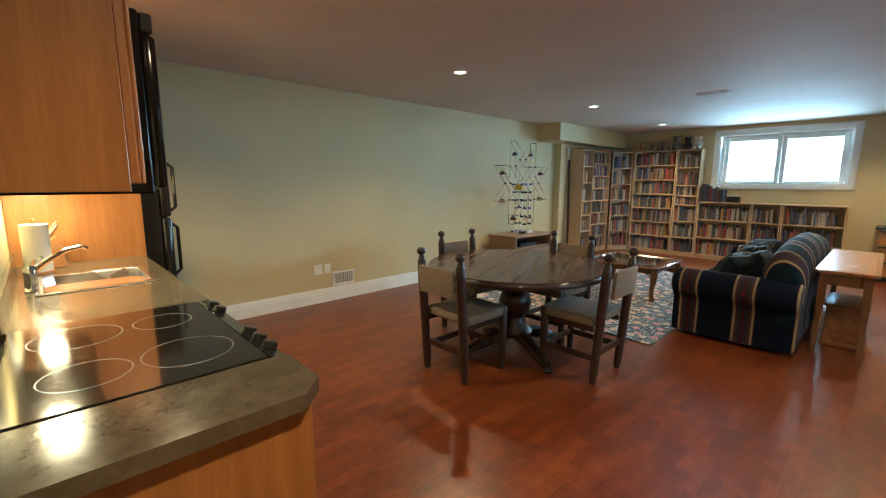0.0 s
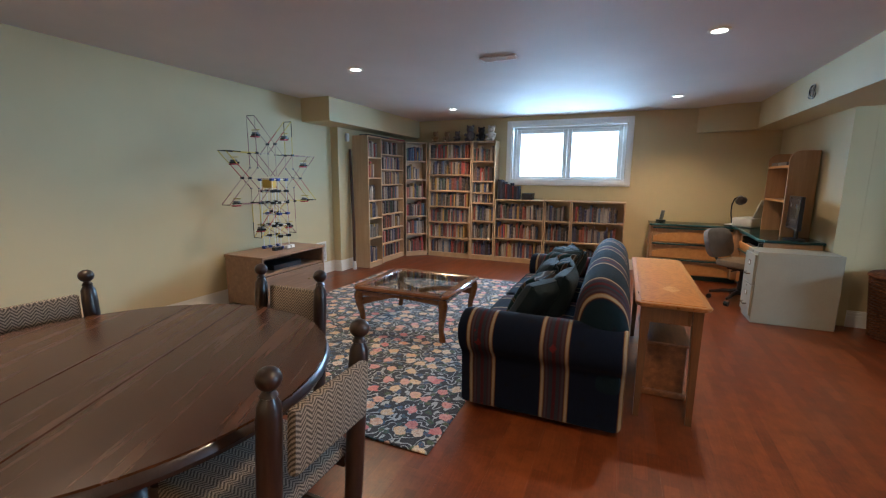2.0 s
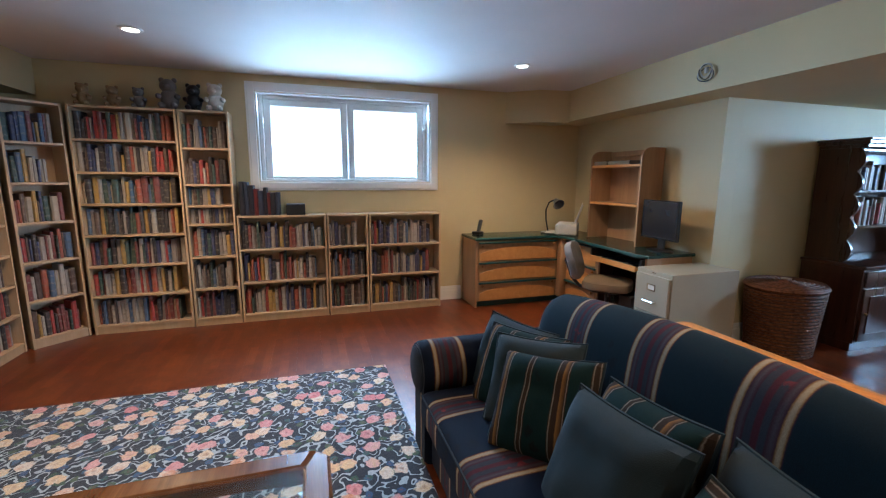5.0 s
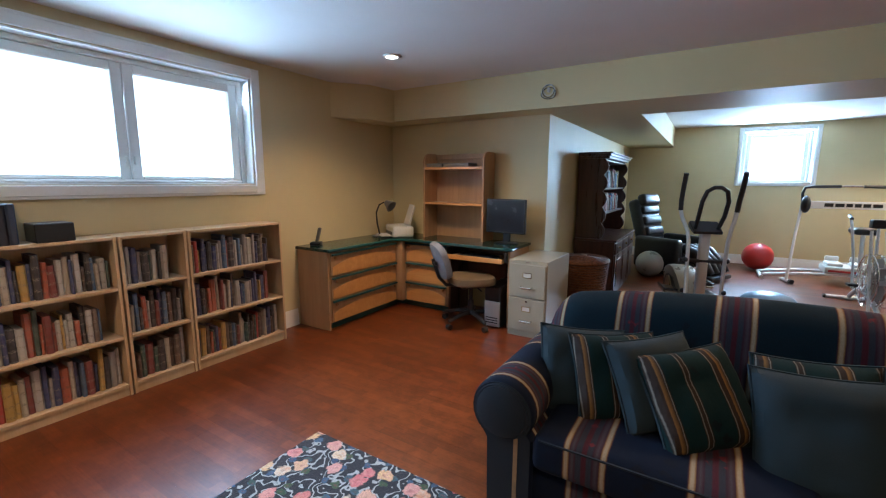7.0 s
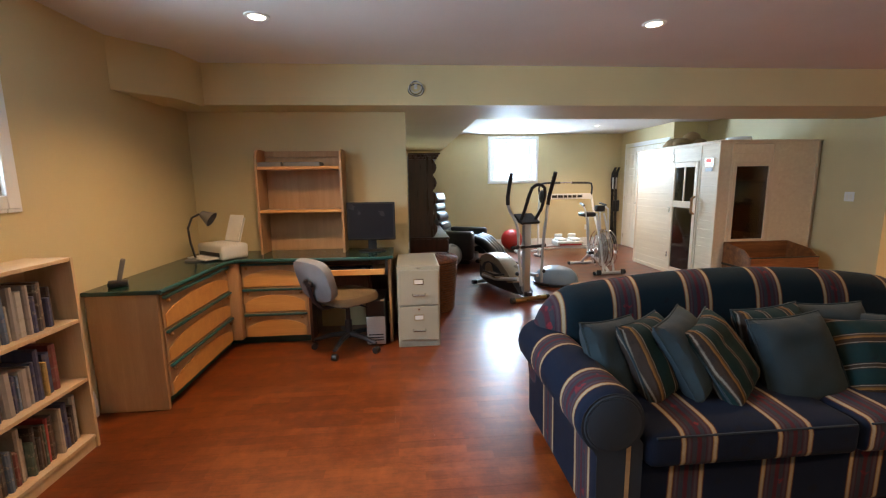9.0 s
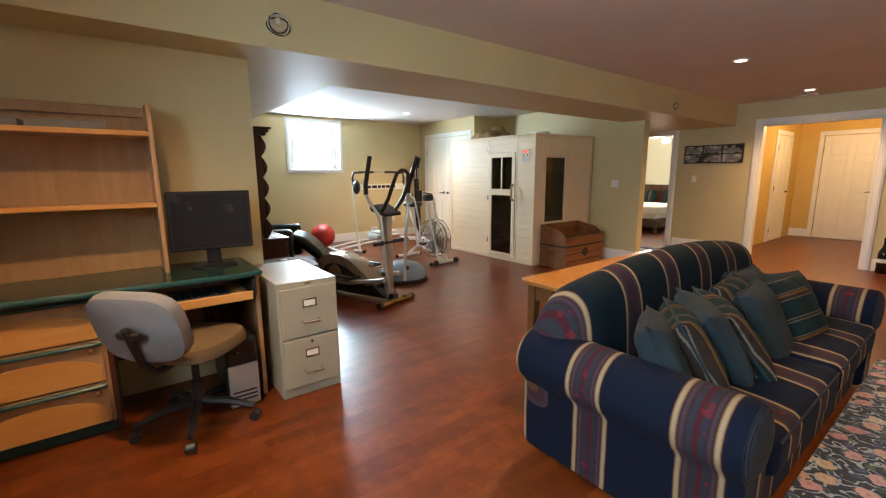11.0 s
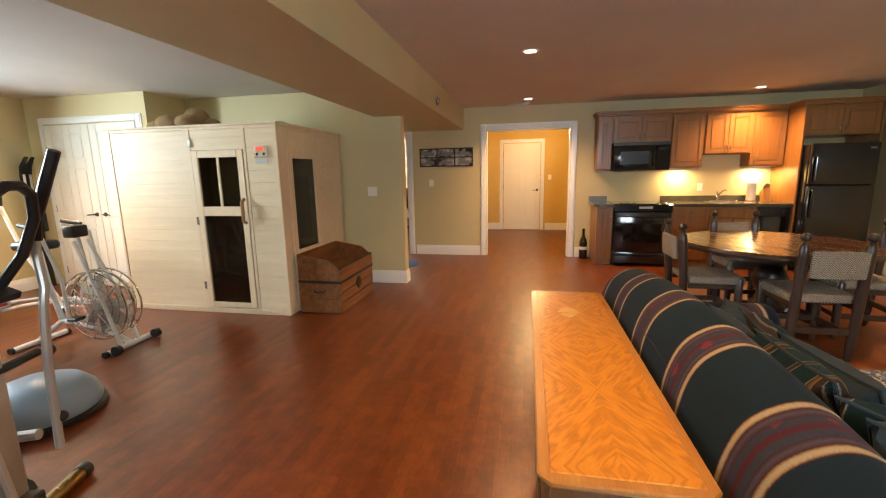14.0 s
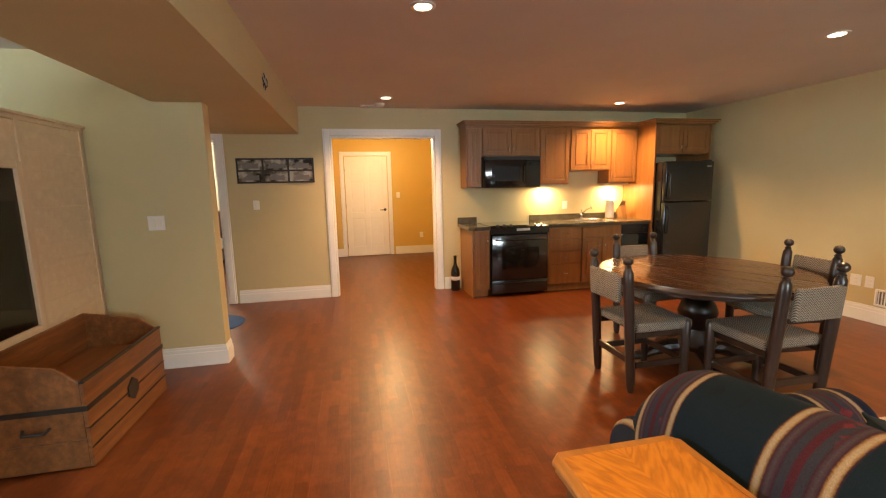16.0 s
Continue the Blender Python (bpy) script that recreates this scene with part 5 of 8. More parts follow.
def microwave():
    ob = thing("microwave", "black over-the-range microwave oven", "microwave", kitchen_pose(2.05) @ Matrix.Translation((0, 0, 1.40)))
    w, D, h = 0.79, 0.36, 0.408
    part("body", box(0.002, -D, 0.0, w - 0.002, -0.003, h, 0.004), M_APPL, ob)
    d = part("door", box(0.006, -D - 0.03, 0.012, w * 0.74, -D - 0.001, h - 0.05, 0.008, 2), M_APPL, ob)
    part("window", box(0.10, -D - 0.033, 0.09, w * 0.74 - 0.09, -D - 0.0302, h - 0.13, 0.001), M_SCREEN, d)
    part("handle", tube([(w * 0.71, -D - 0.03, 0.06), (w * 0.71, -D - 0.06, 0.08), (w * 0.71, -D - 0.06, h - 0.12), (w * 0.71, -D - 0.03, h - 0.10)], 0.009, 8), M_APPL, d)
    k = part("keypad", box(w * 0.745, -D - 0.026, 0.012, w - 0.006, -D - 0.001, h - 0.05, 0.004), M_APPL, ob)
    part("display", box(w * 0.79, -D - 0.0275, h - 0.12, w - 0.04, -D - 0.0262, h - 0.08), M_SCREEN, k)
    part("vent_grille", box(0.006, -D - 0.026, h - 0.046, w - 0.006, -D - 0.001, h - 0.004, 0.003), M_BLACK, ob)


microwave()

# worktop in two lengths, each with an upstand; the longer has an opening for the basin
for a, b in ((1.775, 2.049), (2.841, 4.346)):
    bm = bmesh.new()
    if a > 2:
        gx, gy = (WEST + 0.001, WEST + 0.121, WEST + 0.55, WEST + 0.65), (a, 3.42, 3.88, b)
        grid = {(i, j, k): bm.verts.new((gx[i], gy[j], (0.876, 0.918)[k])) for i in range(4) for j in range(4) for k in (0, 1)}
        for i in range(3):
            for j in range(3):
                if (i, j) != (1, 1):
                    for k in (0, 1):
                        bm.faces.new([grid[q] for q in ((i, j, k), (i + 1, j, k), (i + 1, j + 1, k), (i, j + 1, k))])
        rim = [(i, 0) for i in range(3)] + [(3, j) for j in range(3)] + [(3 - i, 3) for i in range(3)] + [(0, 3 - j) for j in range(3)]
        for ring in (rim, [(1, 1), (2, 1), (2, 2), (1, 2)]):
            bridge(bm, [grid[q + (0,)] for q in ring], [grid[q + (1,)] for q in ring])
    else:
        prism([(WEST + 0.001, a), (WEST + 0.58, a), (WEST + 0.65, a + 0.07), (WEST + 0.65, b), (WEST + 0.001, b)], "z", 0.876, 0.918, bm)
    top = thing("worktop", "mottled brown laminate worktop with a low upstand", "worktop")
    part("slab", bm, M_COUNTER, top)
    part("upstand", box(WEST + 0.001, a, 0.9182, WEST + 0.02, b, 1.0, 0.003), M_COUNTER, top)


def sink():
    ob = thing("sink", "stainless steel kitchen sink with one basin", "sink", kitchen_pose(3.65) @ Matrix.Translation((0, -0.335, 0.918)))
    a, b = 0.25, 0.235
    bm = bmesh.new()
    for x0, x1, y0, y1 in ((-a, a, -b, -b + 0.03), (-a, a, b - 0.03, b), (-a, -a + 0.03, -b + 0.03, b - 0.03), (a - 0.03, a, -b + 0.03, b - 0.03)):
        box(x0, y0, 0.0005, x1, y1, 0.006, 0.002, bm=bm)
    part("rim", bm, M_STEEL, ob)
    bm = bmesh.new()
    rings = [[bm.verts.new((sx * (a - 0.028) * k, sy * (b - 0.028) * k, z)) for sx, sy in ((-1, -0.8), (-0.85, -1), (0.85, -1), (1, -0.8), (1, 0.8), (0.85, 1), (-0.85, 1), (-1, 0.8))] for z, k in ((0.004, 1.0), (-0.03, 0.97), (-0.12, 0.93), (-0.15, 0.86))]
    for p_, q_ in zip(rings, rings[1:]):
        bridge(bm, p_, q_)
    bm.faces.new(rings[-1])
    part("basin", bm, M_STEEL, ob)
    part("drain", lathe([(0.03, -0.149), (0.035, -0.146), (0.02, -0.146)], seg=18), M_CHROME, ob)


sink()


def faucet():
    ob = thing("faucet", "chrome kitchen faucet with a long spout", "faucet", kitchen_pose(3.62) @ Matrix.Translation((0, -0.09, 0.9185)))
    part("base", box(-0.11, -0.025, 0, 0.11, 0.025, 0.012, 0.006, 2), M_CHROME, ob)
    part("body", lathe([(0.026, 0.012), (0.024, 0.06), (0.026, 0.09), (0.016, 0.11)], seg=18), M_CHROME, ob)
    part("spout", tube([(0, 0, 0.07), (0.01, -0.06, 0.12), (0.02, -0.14, 0.165), (0.025, -0.20, 0.18), (0.026, -0.22, 0.165)], [0.014, 0.013, 0.012, 0.012, 0.014], 10), M_CHROME, ob)
    part("lever", tube([(0, 0, 0.10), (-0.01, -0.02, 0.14), (-0.03, -0.05, 0.15)], [0.012, 0.008, 0.007], 8), M_CHROME, ob)


faucet()
ob = thing("paper_towel", "white paper towel roll standing on the worktop", "paper towel", pose(WEST + 0.12, 4.06, 0.9185))
part("roll", lathe([(0.058, 0.012), (0.06, 0.02), (0.06, 0.27), (0.02, 0.272)], seg=26), M_PAPER, ob)
part("stand", lathe([(0.07, 0.0), (0.07, 0.010), (0.008, 0.012), (0.008, 0.30), (0.002, 0.305)], seg=20), M_HONEY, ob)
ob = thing("knife_block", "wooden knife block with pale-handled knives", "knife block", pose(WEST + 0.20, 4.22, 0.9185, 0, 0, 90))
part("block", prism([(-0.05, 0), (0.06, 0), (0.10, 0.12), (-0.01, 0.19)], "x", -0.045, 0.045, bev=0.004), M_HONEYZ, ob)
for i in range(5):
    x = -0.03 + 0.015 * i
    part("knife_handle", tube([(x, 0.045, 0.155), (x, 0.015 + 0.01 * i % 0.02 - 0.035, 0.25 + 0.008 * (i % 3))][::-1], 0.009, 6), M_TVWOOD, ob)


def dishwasher():
    ob = thing("dishwasher", "black built-in dishwasher under the worktop", "dishwasher", kitchen_pose(3.935))
    part("body", box(0.001, -0.58, 0.10, 0.408, -0.02, 0.872), M_BLACK, ob)
    d = part("door", box(0.003, -0.615, 0.12, 0.406, -0.581, 0.74, 0.006, 2), M_APPL, ob)
    part("control_panel", box(0.003, -0.62, 0.745, 0.406, -0.581, 0.868, 0.006, 2), M_BLACK, ob)
    part("dial", lathe([(0.024, 0), (0.022, 0.02), (0.006, 0.022)], seg=16), M_BLACK, d).matrix_local = pose(0.33, -0.62, 0.80, 90, 0, 0)
    part("toe_kick", box(0.003, -0.55, 0.0, 0.406, -0.05, 0.0995), M_BLACK, ob)


dishwasher()


def fridge():
    ob = thing("fridge", "black top-freezer refrigerator in a cabinet niche", "refrigerator", kitchen_pose(4.385) @ Matrix.Translation((0, -0.05, 0)))
    w, D = 0.75, 0.72
    part("body", box(0.0, -D, 0.03, w, 0, 1.69, 0.006), M_APPL, ob)
    for z0, z1, n, ha, hb in ((0.08, 1.165, "fridge_door", 0.75, 1.12), (1.172, 1.70, "freezer_door", 1.21, 1.55)):
        d = part(n, box(0.002, -D - 0.07, z0, w - 0.002, -D - 0.004, z1, 0.018, 3), M_APPL, ob)
        part("handle", tube([(0.045, -D - 0.07, ha), (0.045, -D - 0.105, ha + 0.03), (0.045, -D - 0.105, hb - 0.03), (0.045, -D - 0.07, hb)], 0.012, 8), M_APPL, d)
    part("badge", box(w - 0.12, -D - 0.0725, 1.62, w - 0.05, -D - 0.0702, 1.64), M_STEEL, ob)
    part("toe_grille", box(0.01, -D - 0.03, 0.0, w - 0.01, -D + 0.02, 0.075, 0.003), M_BLACK, ob)
    part("hinge_cover", box(w - 0.10, -D - 0.05, 1.70, w - 0.02, -D + 0.04, 1.715, 0.003), M_BLACK, ob)


fridge()
for y in (3.06, 4.10):
    tagged(part("under_cabinet_light", box(WEST + 0.06, y - 0.2, 1.4115, WEST + 0.20, y + 0.2, 1.4285, 0.002), M_WHITESTEEL, None), "slim light bar under the wall cabinet", "light bar")


def bottle():
    ob = thing("wine_bottle", "very large dark display wine bottle on the floor", "wine bottle", pose(-0.02, 1.70, 0))
    part("glass", lathe([(0.055, 0), (0.062, 0.01), (0.062, 0.25), (0.055, 0.30), (0.025, 0.36), (0.020, 0.40), (0.020, 0.46), (0.024, 0.465), (0.024, 0.485), (0.018, 0.49)], seg=24), M_WINE, ob)
    part("label", lathe([(0.0626, 0.15), (0.0628, 0.151), (0.0628, 0.20), (0.0626, 0.201)], seg=24), M_PAPER, ob)


bottle()


# ---- doors ----
def panelled_door(name, label, m, w, h, knob_side=1, lever=M_BLACK):
    """Six-panel white door; local x across, front face towards -y, hinge edge at x = 0."""
    ob = thing(name, label, "door", m)
    ob["kind"] = "structure"
    leaf = part("leaf", box(0, -0.004, 0.008, w, 0.030, h, 0.002), M_DOORW, ob)
    s, mid = 0.11, 0.10
    rows = ((0.20, 0.80), (0.93, 1.56), (1.68, h - 0.11))
    cols = ((s, w / 2 - mid / 2), (w / 2 + mid / 2, w - s))
    bm = bmesh.new()
    xs, zs = [0.002, cols[0][0], cols[0][1], cols[1][0], cols[1][1], w - 0.002], [0.01, rows[0][0], rows[0][1], rows[1][0], rows[1][1], rows[2][0], rows[2][1], h - 0.002]
    for i in (0, 2, 4):
        box(xs[i], -0.014, zs[0], xs[i + 1], -0.0042, zs[-1], 0.004, bm=bm)
    for j in (0, 2, 4, 6):
        for i in (1, 3):
            box(xs[i] + 0.0005, -0.0138, zs[j], xs[i + 1] - 0.0005, -0.0042, zs[j + 1], 0.004, bm=bm)
    part("stiles_and_rails", bm, M_DOORW, leaf)
    for z0, z1 in rows:
        for x0, x1 in cols:
            part("raised_panel", box(x0 + 0.022, -0.012, z0 + 0.022, x1 - 0.022, -0.0042, z1 - 0.022, 0.006), M_DOORW, leaf)
    kx = w - 0.065 if knob_side > 0 else 0.065
    d = -1 if knob_side > 0 else 1
    part("door_handle", tube([(kx, -0.014, 0.97), (kx, -0.055, 0.97), (kx + d * 0.03, -0.06, 0.97), (kx + d * 0.11, -0.058, 0.965)], [0.012, 0.010, 0.009, 0.007], 8), lever, ob)
    part("rose", lathe([(0.028, 0), (0.026, 0.008), (0.012, 0.010)], seg=18), lever, ob).matrix_local = pose(kx, -0.0142, 0.97, 90, 0, 0)
    hx = 0.0 if knob_side > 0 else w
    for z in (0.22, 1.05, 1.82):
        part("hinge", tube([(hx, -0.012, z - 0.045), (hx, -0.012, z + 0.045)], 0.007, 8), M_STEEL, ob)
    return ob


# local -y (front) faces world +x when turned by 90 degrees
panelled_door("door_1", "white six-panel door at the end of the ochre hall, closed", pose(-3.512, 0.225, 0, 0, 0, 90), 0.87, 2.08)
casing("casing_hall_door", "x", -3.53, 0.215, 1.105, 2.09, 1, 0.085)
panelled_door("door_2", "white six-panel door on the side of the hall, closed", pose(-2.05, -0.162, 0, 0, 0, 180), 0.80, 2.06)
casing("casing_hall_side", "y", -0.18, -2.87, -2.03, 2.07, 1, 0.085)
panelled_door("door_3", "white panelled bedroom door standing open", pose(-0.33, -1.275, 0, 0, 0, 172), 0.80, 2.03)
casing("casing_closet", "x", 2.50, -5.34, -3.93, 2.12, 1, 0.085)
for y, s in ((-5.335, 1), (-4.632, -1)):
    panelled_door("door_4", "white closet door of a pair, closed, behind the exercise bike", pose(2.518, y, 0, 0, 0, 90), 0.697, 2.11, s)


# ---- hall, recess, walls ----
ob = thing("hall_ceiling_light", "small lit glass dome ceiling light in the hall", "ceiling light", pose(-2.72, 1.22, H))
part("canopy", lathe([(0.10, -0.02), (0.11, -0.001)], seg=28), M_BRASS, ob)
part("shade", lathe([(0.01, -0.11), (0.07, -0.10), (0.12, -0.065), (0.14, -0.02)], seg=32), emitter("lit alabaster glass", (1.0, 0.82, 0.55), 6.0), ob)
part("finial", lathe([(0.004, -0.14), (0.014, -0.13), (0.010, -0.108)], seg=14), M_BRASS, ob)
ob = thing("smoke_alarm", "white round smoke alarm on the ceiling", "smoke alarm", pose(0.12, 0.74, H))
part("base", lathe([(0.065, -0.012), (0.068, -0.001)], seg=28), M_TRIM, ob)
part("cover", lathe([(0.03, -0.036), (0.05, -0.032), (0.06, -0.0125)], seg=28), M_TRIM, ob)


# Sheet behind the vent slats; its grey holds the shade of the duct.
M_VENTBACK = surface("shaded grey duct metal", (0.22, 0.21, 0.19), 0.6, vary=0.15)


def grille(name, label, m, w, h, slats, vertical=False, depth=0.014):
    """White louvred vent; local x across, y up, z out."""
    ob = thing(name, label, "vent", m)
    bm = bmesh.new()
    for x0, x1, y0, y1 in ((-w / 2, w / 2, -h / 2, -h / 2 + 0.02), (-w / 2, w / 2, h / 2 - 0.02, h / 2), (-w / 2, -w / 2 + 0.02, -h / 2 + 0.02, h / 2 - 0.02), (w / 2 - 0.02, w / 2, -h / 2 + 0.02, h / 2 - 0.02)):
        box(x0, y0, 0.001, x1, y1, depth, 0.003, bm=bm)
    part("frame", bm, M_TRIM, ob)
    part("backing", box(-w / 2 + 0.02, -h / 2 + 0.02, 0.0008, w / 2 - 0.02, h / 2 - 0.02, 0.002), M_VENTBACK, ob)
    for i in range(slats):
        k = (i + 0.5) / slats
        bm = bmesh.new()
        if vertical:
            box(-0.003, -h / 2 + 0.021, 0.0025, 0.003, h / 2 - 0.021, depth - 0.002, bm=bm)
            bmesh.ops.transform(bm, matrix=Matrix.Translation((-w / 2 + 0.02 + (w - 0.04) * k, 0, 0)), verts=bm.verts)
        else:
            box(-w / 2 + 0.021, -0.003, 0.0025, w / 2 - 0.021, 0.003, depth - 0.002, bm=bm)
            bmesh.ops.transform(bm, matrix=Matrix.Translation((0, -h / 2 + 0.02 + (h - 0.04) * k, 0)), verts=bm.verts)
        part("slat", bm, M_TRIM, ob)
    return ob


grille("wall_vent", "white louvred wall vent above the baseboard", pose(2.63, NORTH, 0.262, 90, 0, 0), 0.30, 0.17, 10, True)
grille("wall_vent", "white louvred return-air vent beside the tv stand", pose(6.97, NORTH, 0.33, 90, 0, 0), 0.22, 0.30, 12)
grille("ceiling_vent", "white louvred ceiling vent", pose(5.77, 2.40, H, 180, 0, 88), 0.32, 0.13, 5)
grille("ceiling_vent", "small white louvred ceiling vent near the hall", pose(-0.02, 0.64, H, 180, 0, 0), 0.12, 0.26, 6)


def plate(label, m, w, h, kind):
    """Switch or socket plate; local x across, y up, z out."""
    ob = thing(kind, label, "light switch" if kind == "light_switch" else "outlet", m)
    part("cover_plate", box(-w / 2, -h / 2, 0.0005, w / 2, h / 2, 0.006, 0.002), M_TRIM, ob)
    n = max(1, round(w / 0.075))
    for i in range(n):
        x = (i - (n - 1) / 2) * 0.045
        if kind == "light_switch":
            part("rocker", box(x - 0.015, -0.032, 0.006, x + 0.015, 0.032, 0.010, 0.002), M_DOORW, ob)
        else:
            for y in (-0.02, 0.02):
                part("socket", lathe([(0.016, 0.006), (0.014, 0.0085), (0.006, 0.0085)], (x, y, 0), 14), M_DOORW, ob)
    return ob


plate("white outlet plate above the baseboard", pose(2.30, NORTH, 0.40, 90, 0, 0), 0.10, 0.115, "wall_outlet")
plate("white outlet plate beside another", pose(2.42, NORTH, 0.40, 90, 0, 0), 0.075, 0.115, "wall_outlet")
plate("white double light switch on the gym wall", pose(1.86, -1.16, 1.20, 90, 0, 90), 0.12, 0.115, "light_switch")
plate("white light switch below the photo frame", pose(WEST, -0.83, 1.25, 90, 0, 90), 0.075, 0.115, "light_switch")
plate("white light switch in the hall", pose(-3.53, 1.32, 1.27, 90, 0, 90), 0.075, 0.115, "light_switch")
plate("white outlet low on the hall wall", pose(-3.53, 1.80, 0.40, 90, 0, 90), 0.075, 0.115, "wall_outlet")
plate("white outlet low on the gym wall", pose(3.25, SOUTH, 0.40, 90, 0, 180), 0.075, 0.115, "wall_outlet")
plate("white outlet above the worktop", pose(WEST, 3.40, 1.13, 90, 0, 90), 0.075, 0.115, "wall_outlet")


def photo_print(k):
    m, t, p = nodes_of("monochrome photo print")
    c = coords(t, (3, 3, 5))
    n = noise_of(t, c, 2.2 + k * 0.3, 5, 0.6)
    t.links.new(ramp(t, n, [(0.38, (0.03, 0.028, 0.025)), (0.5, (0.22, 0.20, 0.17)), (0.62, (0.50, 0.47, 0.42))]), p.inputs["Base Color"])
    p.inputs["Roughness"].default_value = 0.25
    return m


ob = thing("photo_frame", "wide black frame with six black-and-white house photos", "picture frame", pose(WEST, -0.565, 1.675, 90, 0, 90))
part("frame", box(-0.46, -0.155, 0.001, 0.46, 0.155, 0.022, 0.003), M_BLACK, ob)
for i in range(3):
    for j in range(2):
        x, y = -0.30 + 0.30 * i, -0.072 + 0.144 * j
        ph = part("photo", box(x - 0.138, y - 0.062, 0.0222, x + 0.138, y + 0.062, 0.0245), photo_print(i + 3 * j), ob)
        part("roofline", prism([(x - 0.09, y - 0.02), (x - 0.02, y + 0.035), (x + 0.05, y + 0.01), (x + 0.10, y + 0.02), (x + 0.10, y - 0.045), (x - 0.09, y - 0.045)], "z", 0.0246, 0.0252), M_CUSHGREY, ph)
ob = thing("round_mat", "round blue bath mat with a pale motif on the floor", "mat", pose(0.72, -1.20, 0.001))
part("pile", lathe([(0.32, 0.0), (0.325, 0.008), (0.31, 0.012), (0.01, 0.012)], seg=40), M_BLUERUG, ob)
part("motif", box(-0.06, -0.10, 0.0121, 0.05, 0.12, 0.0135), M_LINEN, ob)


def cable_coil(x, y, z, s):
    ob = thing("cable_coil", "dark coiled speaker cable hanging from a bracket on the beam", "cable", pose(x, y, z))
    for k in range(4):
        pts = [(s * (0.9 + 0.12 * k) * math.cos(a), 0.014 + 0.008 * math.sin(2 * a + k), s * (0.9 + 0.1 * ((k * 7) % 3)) * math.sin(a) - 0.01 * k) for a in [i * math.pi / 10 for i in range(20)]]
        part("loop", tube(pts, 0.004, 5, closed=True), M_BLACK if k % 2 else M_GREYPLASTIC, ob)
    part("bracket", box(-0.012, -0.002, -0.02, 0.012, 0.02, 0.02, 0.003), M_GREYPLASTIC, ob)


cable_coil(7.21, -0.258, 2.275, 0.055)
cable_coil(2.05, -0.258, 2.26, 0.05)


def bed():
    ob = thing("bed", "bed with white quilt and dark striped pillows seen through the doorway", "bed", pose(-2.6, -2.9, 0))
    part("frame", box(-0.9, -0.8, 0.10, 1.0, 0.75, 0.30, 0.02), M_HUTCH, ob)
    part("mattress", box(-0.88, -0.78, 0.30, 0.98, 0.73, 0.52, 0.05, 3), M_LINEN, ob)
    part("quilt", box(-0.5, -0.83, 0.40, 1.02, 0.79, 0.60, 0.05, 3), M_LINEN, ob)
    for y in (-0.4, 0.35):
        part("pillow", cushion_bm(0.6, 0.42, 0.2), M_CUSHION_STRIPE, ob).matrix_local = pose(-0.68, y, 0.72, -20, 0, 90)
    part("headboard", box(-0.98, -0.85, 0.0, -0.92, 0.8, 1.05, 0.02), M_HUTCH, ob)
    for y in (-0.74, 0.68):
        part("leg", box(0.9, y, 0, 0.97, y + 0.06, 0.0995), M_HUTCH, ob)


bed()
ob = thing("ceiling_fan", "white bedroom ceiling fan with a lit glass shade", "ceiling fan", pose(-2.2, -2.35, H))
part("rod", tube([(0, 0, -0.001), (0, 0, -0.20)], 0.012, 10), M_TRIM, ob)
part("motor", lathe([(0.05, -0.32), (0.10, -0.30), (0.10, -0.22), (0.05, -0.20)], seg=24), M_TRIM, ob)
for k in range(5):
    bl = part("blade", box(0.10, -0.055, -0.262, 0.55, 0.055, -0.254, 0.002), M_TRIM, ob)
    bl.matrix_local = pose(0, 0, 0, 0, 0, 72 * k + 20)
part("shade", lathe([(0.02, -0.42), (0.08, -0.40), (0.10, -0.36), (0.05, -0.325)], seg=24), emitter("lit opal glass", (1.0, 0.93, 0.8), 5.0), ob)


# ---- office corner ----
def bowed_drawers(parent, along, length, face, zs, side):
    """Drawer fronts with a lighter arch that leaves arch shadows in darker veneer, and a teal lipped pull. along: 'x'
    or 'y'; face: plane of the fronts; side: way out.
    """
    a0, a1 = length

    def bx(l0, l1, d0, d1, z0, z1, bev=0.003, bm=None):
        return box(face + side * d0, l0, z0, face + side * d1, l1, z1, bev, bm=bm) if along == "y" else box(l0, face + side * d0, z0, l1, face + side * d1, z1, bev, bm=bm)
    for z0, z1 in zip(zs, zs[1:]):
        # The darker front left above each arch stands in for arch-shaped shadow.
        d = part("drawer", bx(a0 + 0.004, a1 - 0.004, 0.001, 0.016, z0 + 0.004, z1 - 0.004), M_DESKSIDE, parent)
        n = 14
        out = [(a0 + 0.02, z0 + 0.008), (a1 - 0.02, z0 + 0.008)]
        out += [(a1 - 0.02 - (a1 - a0 - 0.04) * i / n, z0 + 0.09 + (z1 - z0 - 0.16) * math.sin(math.pi * i / n) ** 0.7) for i in range(n + 1)]
        lo, hi = sorted((face + side * 0.0162, face + side * 0.022))
        part("arched_panel", prism(out, "x" if along == "y" else "y", lo, hi), M_DESKWOOD, d)
        part("pull_strip", bx(a0 + 0.004, a1 - 0.004, 0.0162, 0.042, z1 - 0.030, z1 - 0.010, 0.006), M_TEAL, d, "teal lipped pull")
        for e in (a0 + 0.05, a1 - 0.05):
            part("pull_knob", ball((face + side * 0.030, e, z1 - 0.052) if along == "y" else (e, face + side * 0.030, z1 - 0.052), 0.014, u=10, v=8), M_HONEY, d)


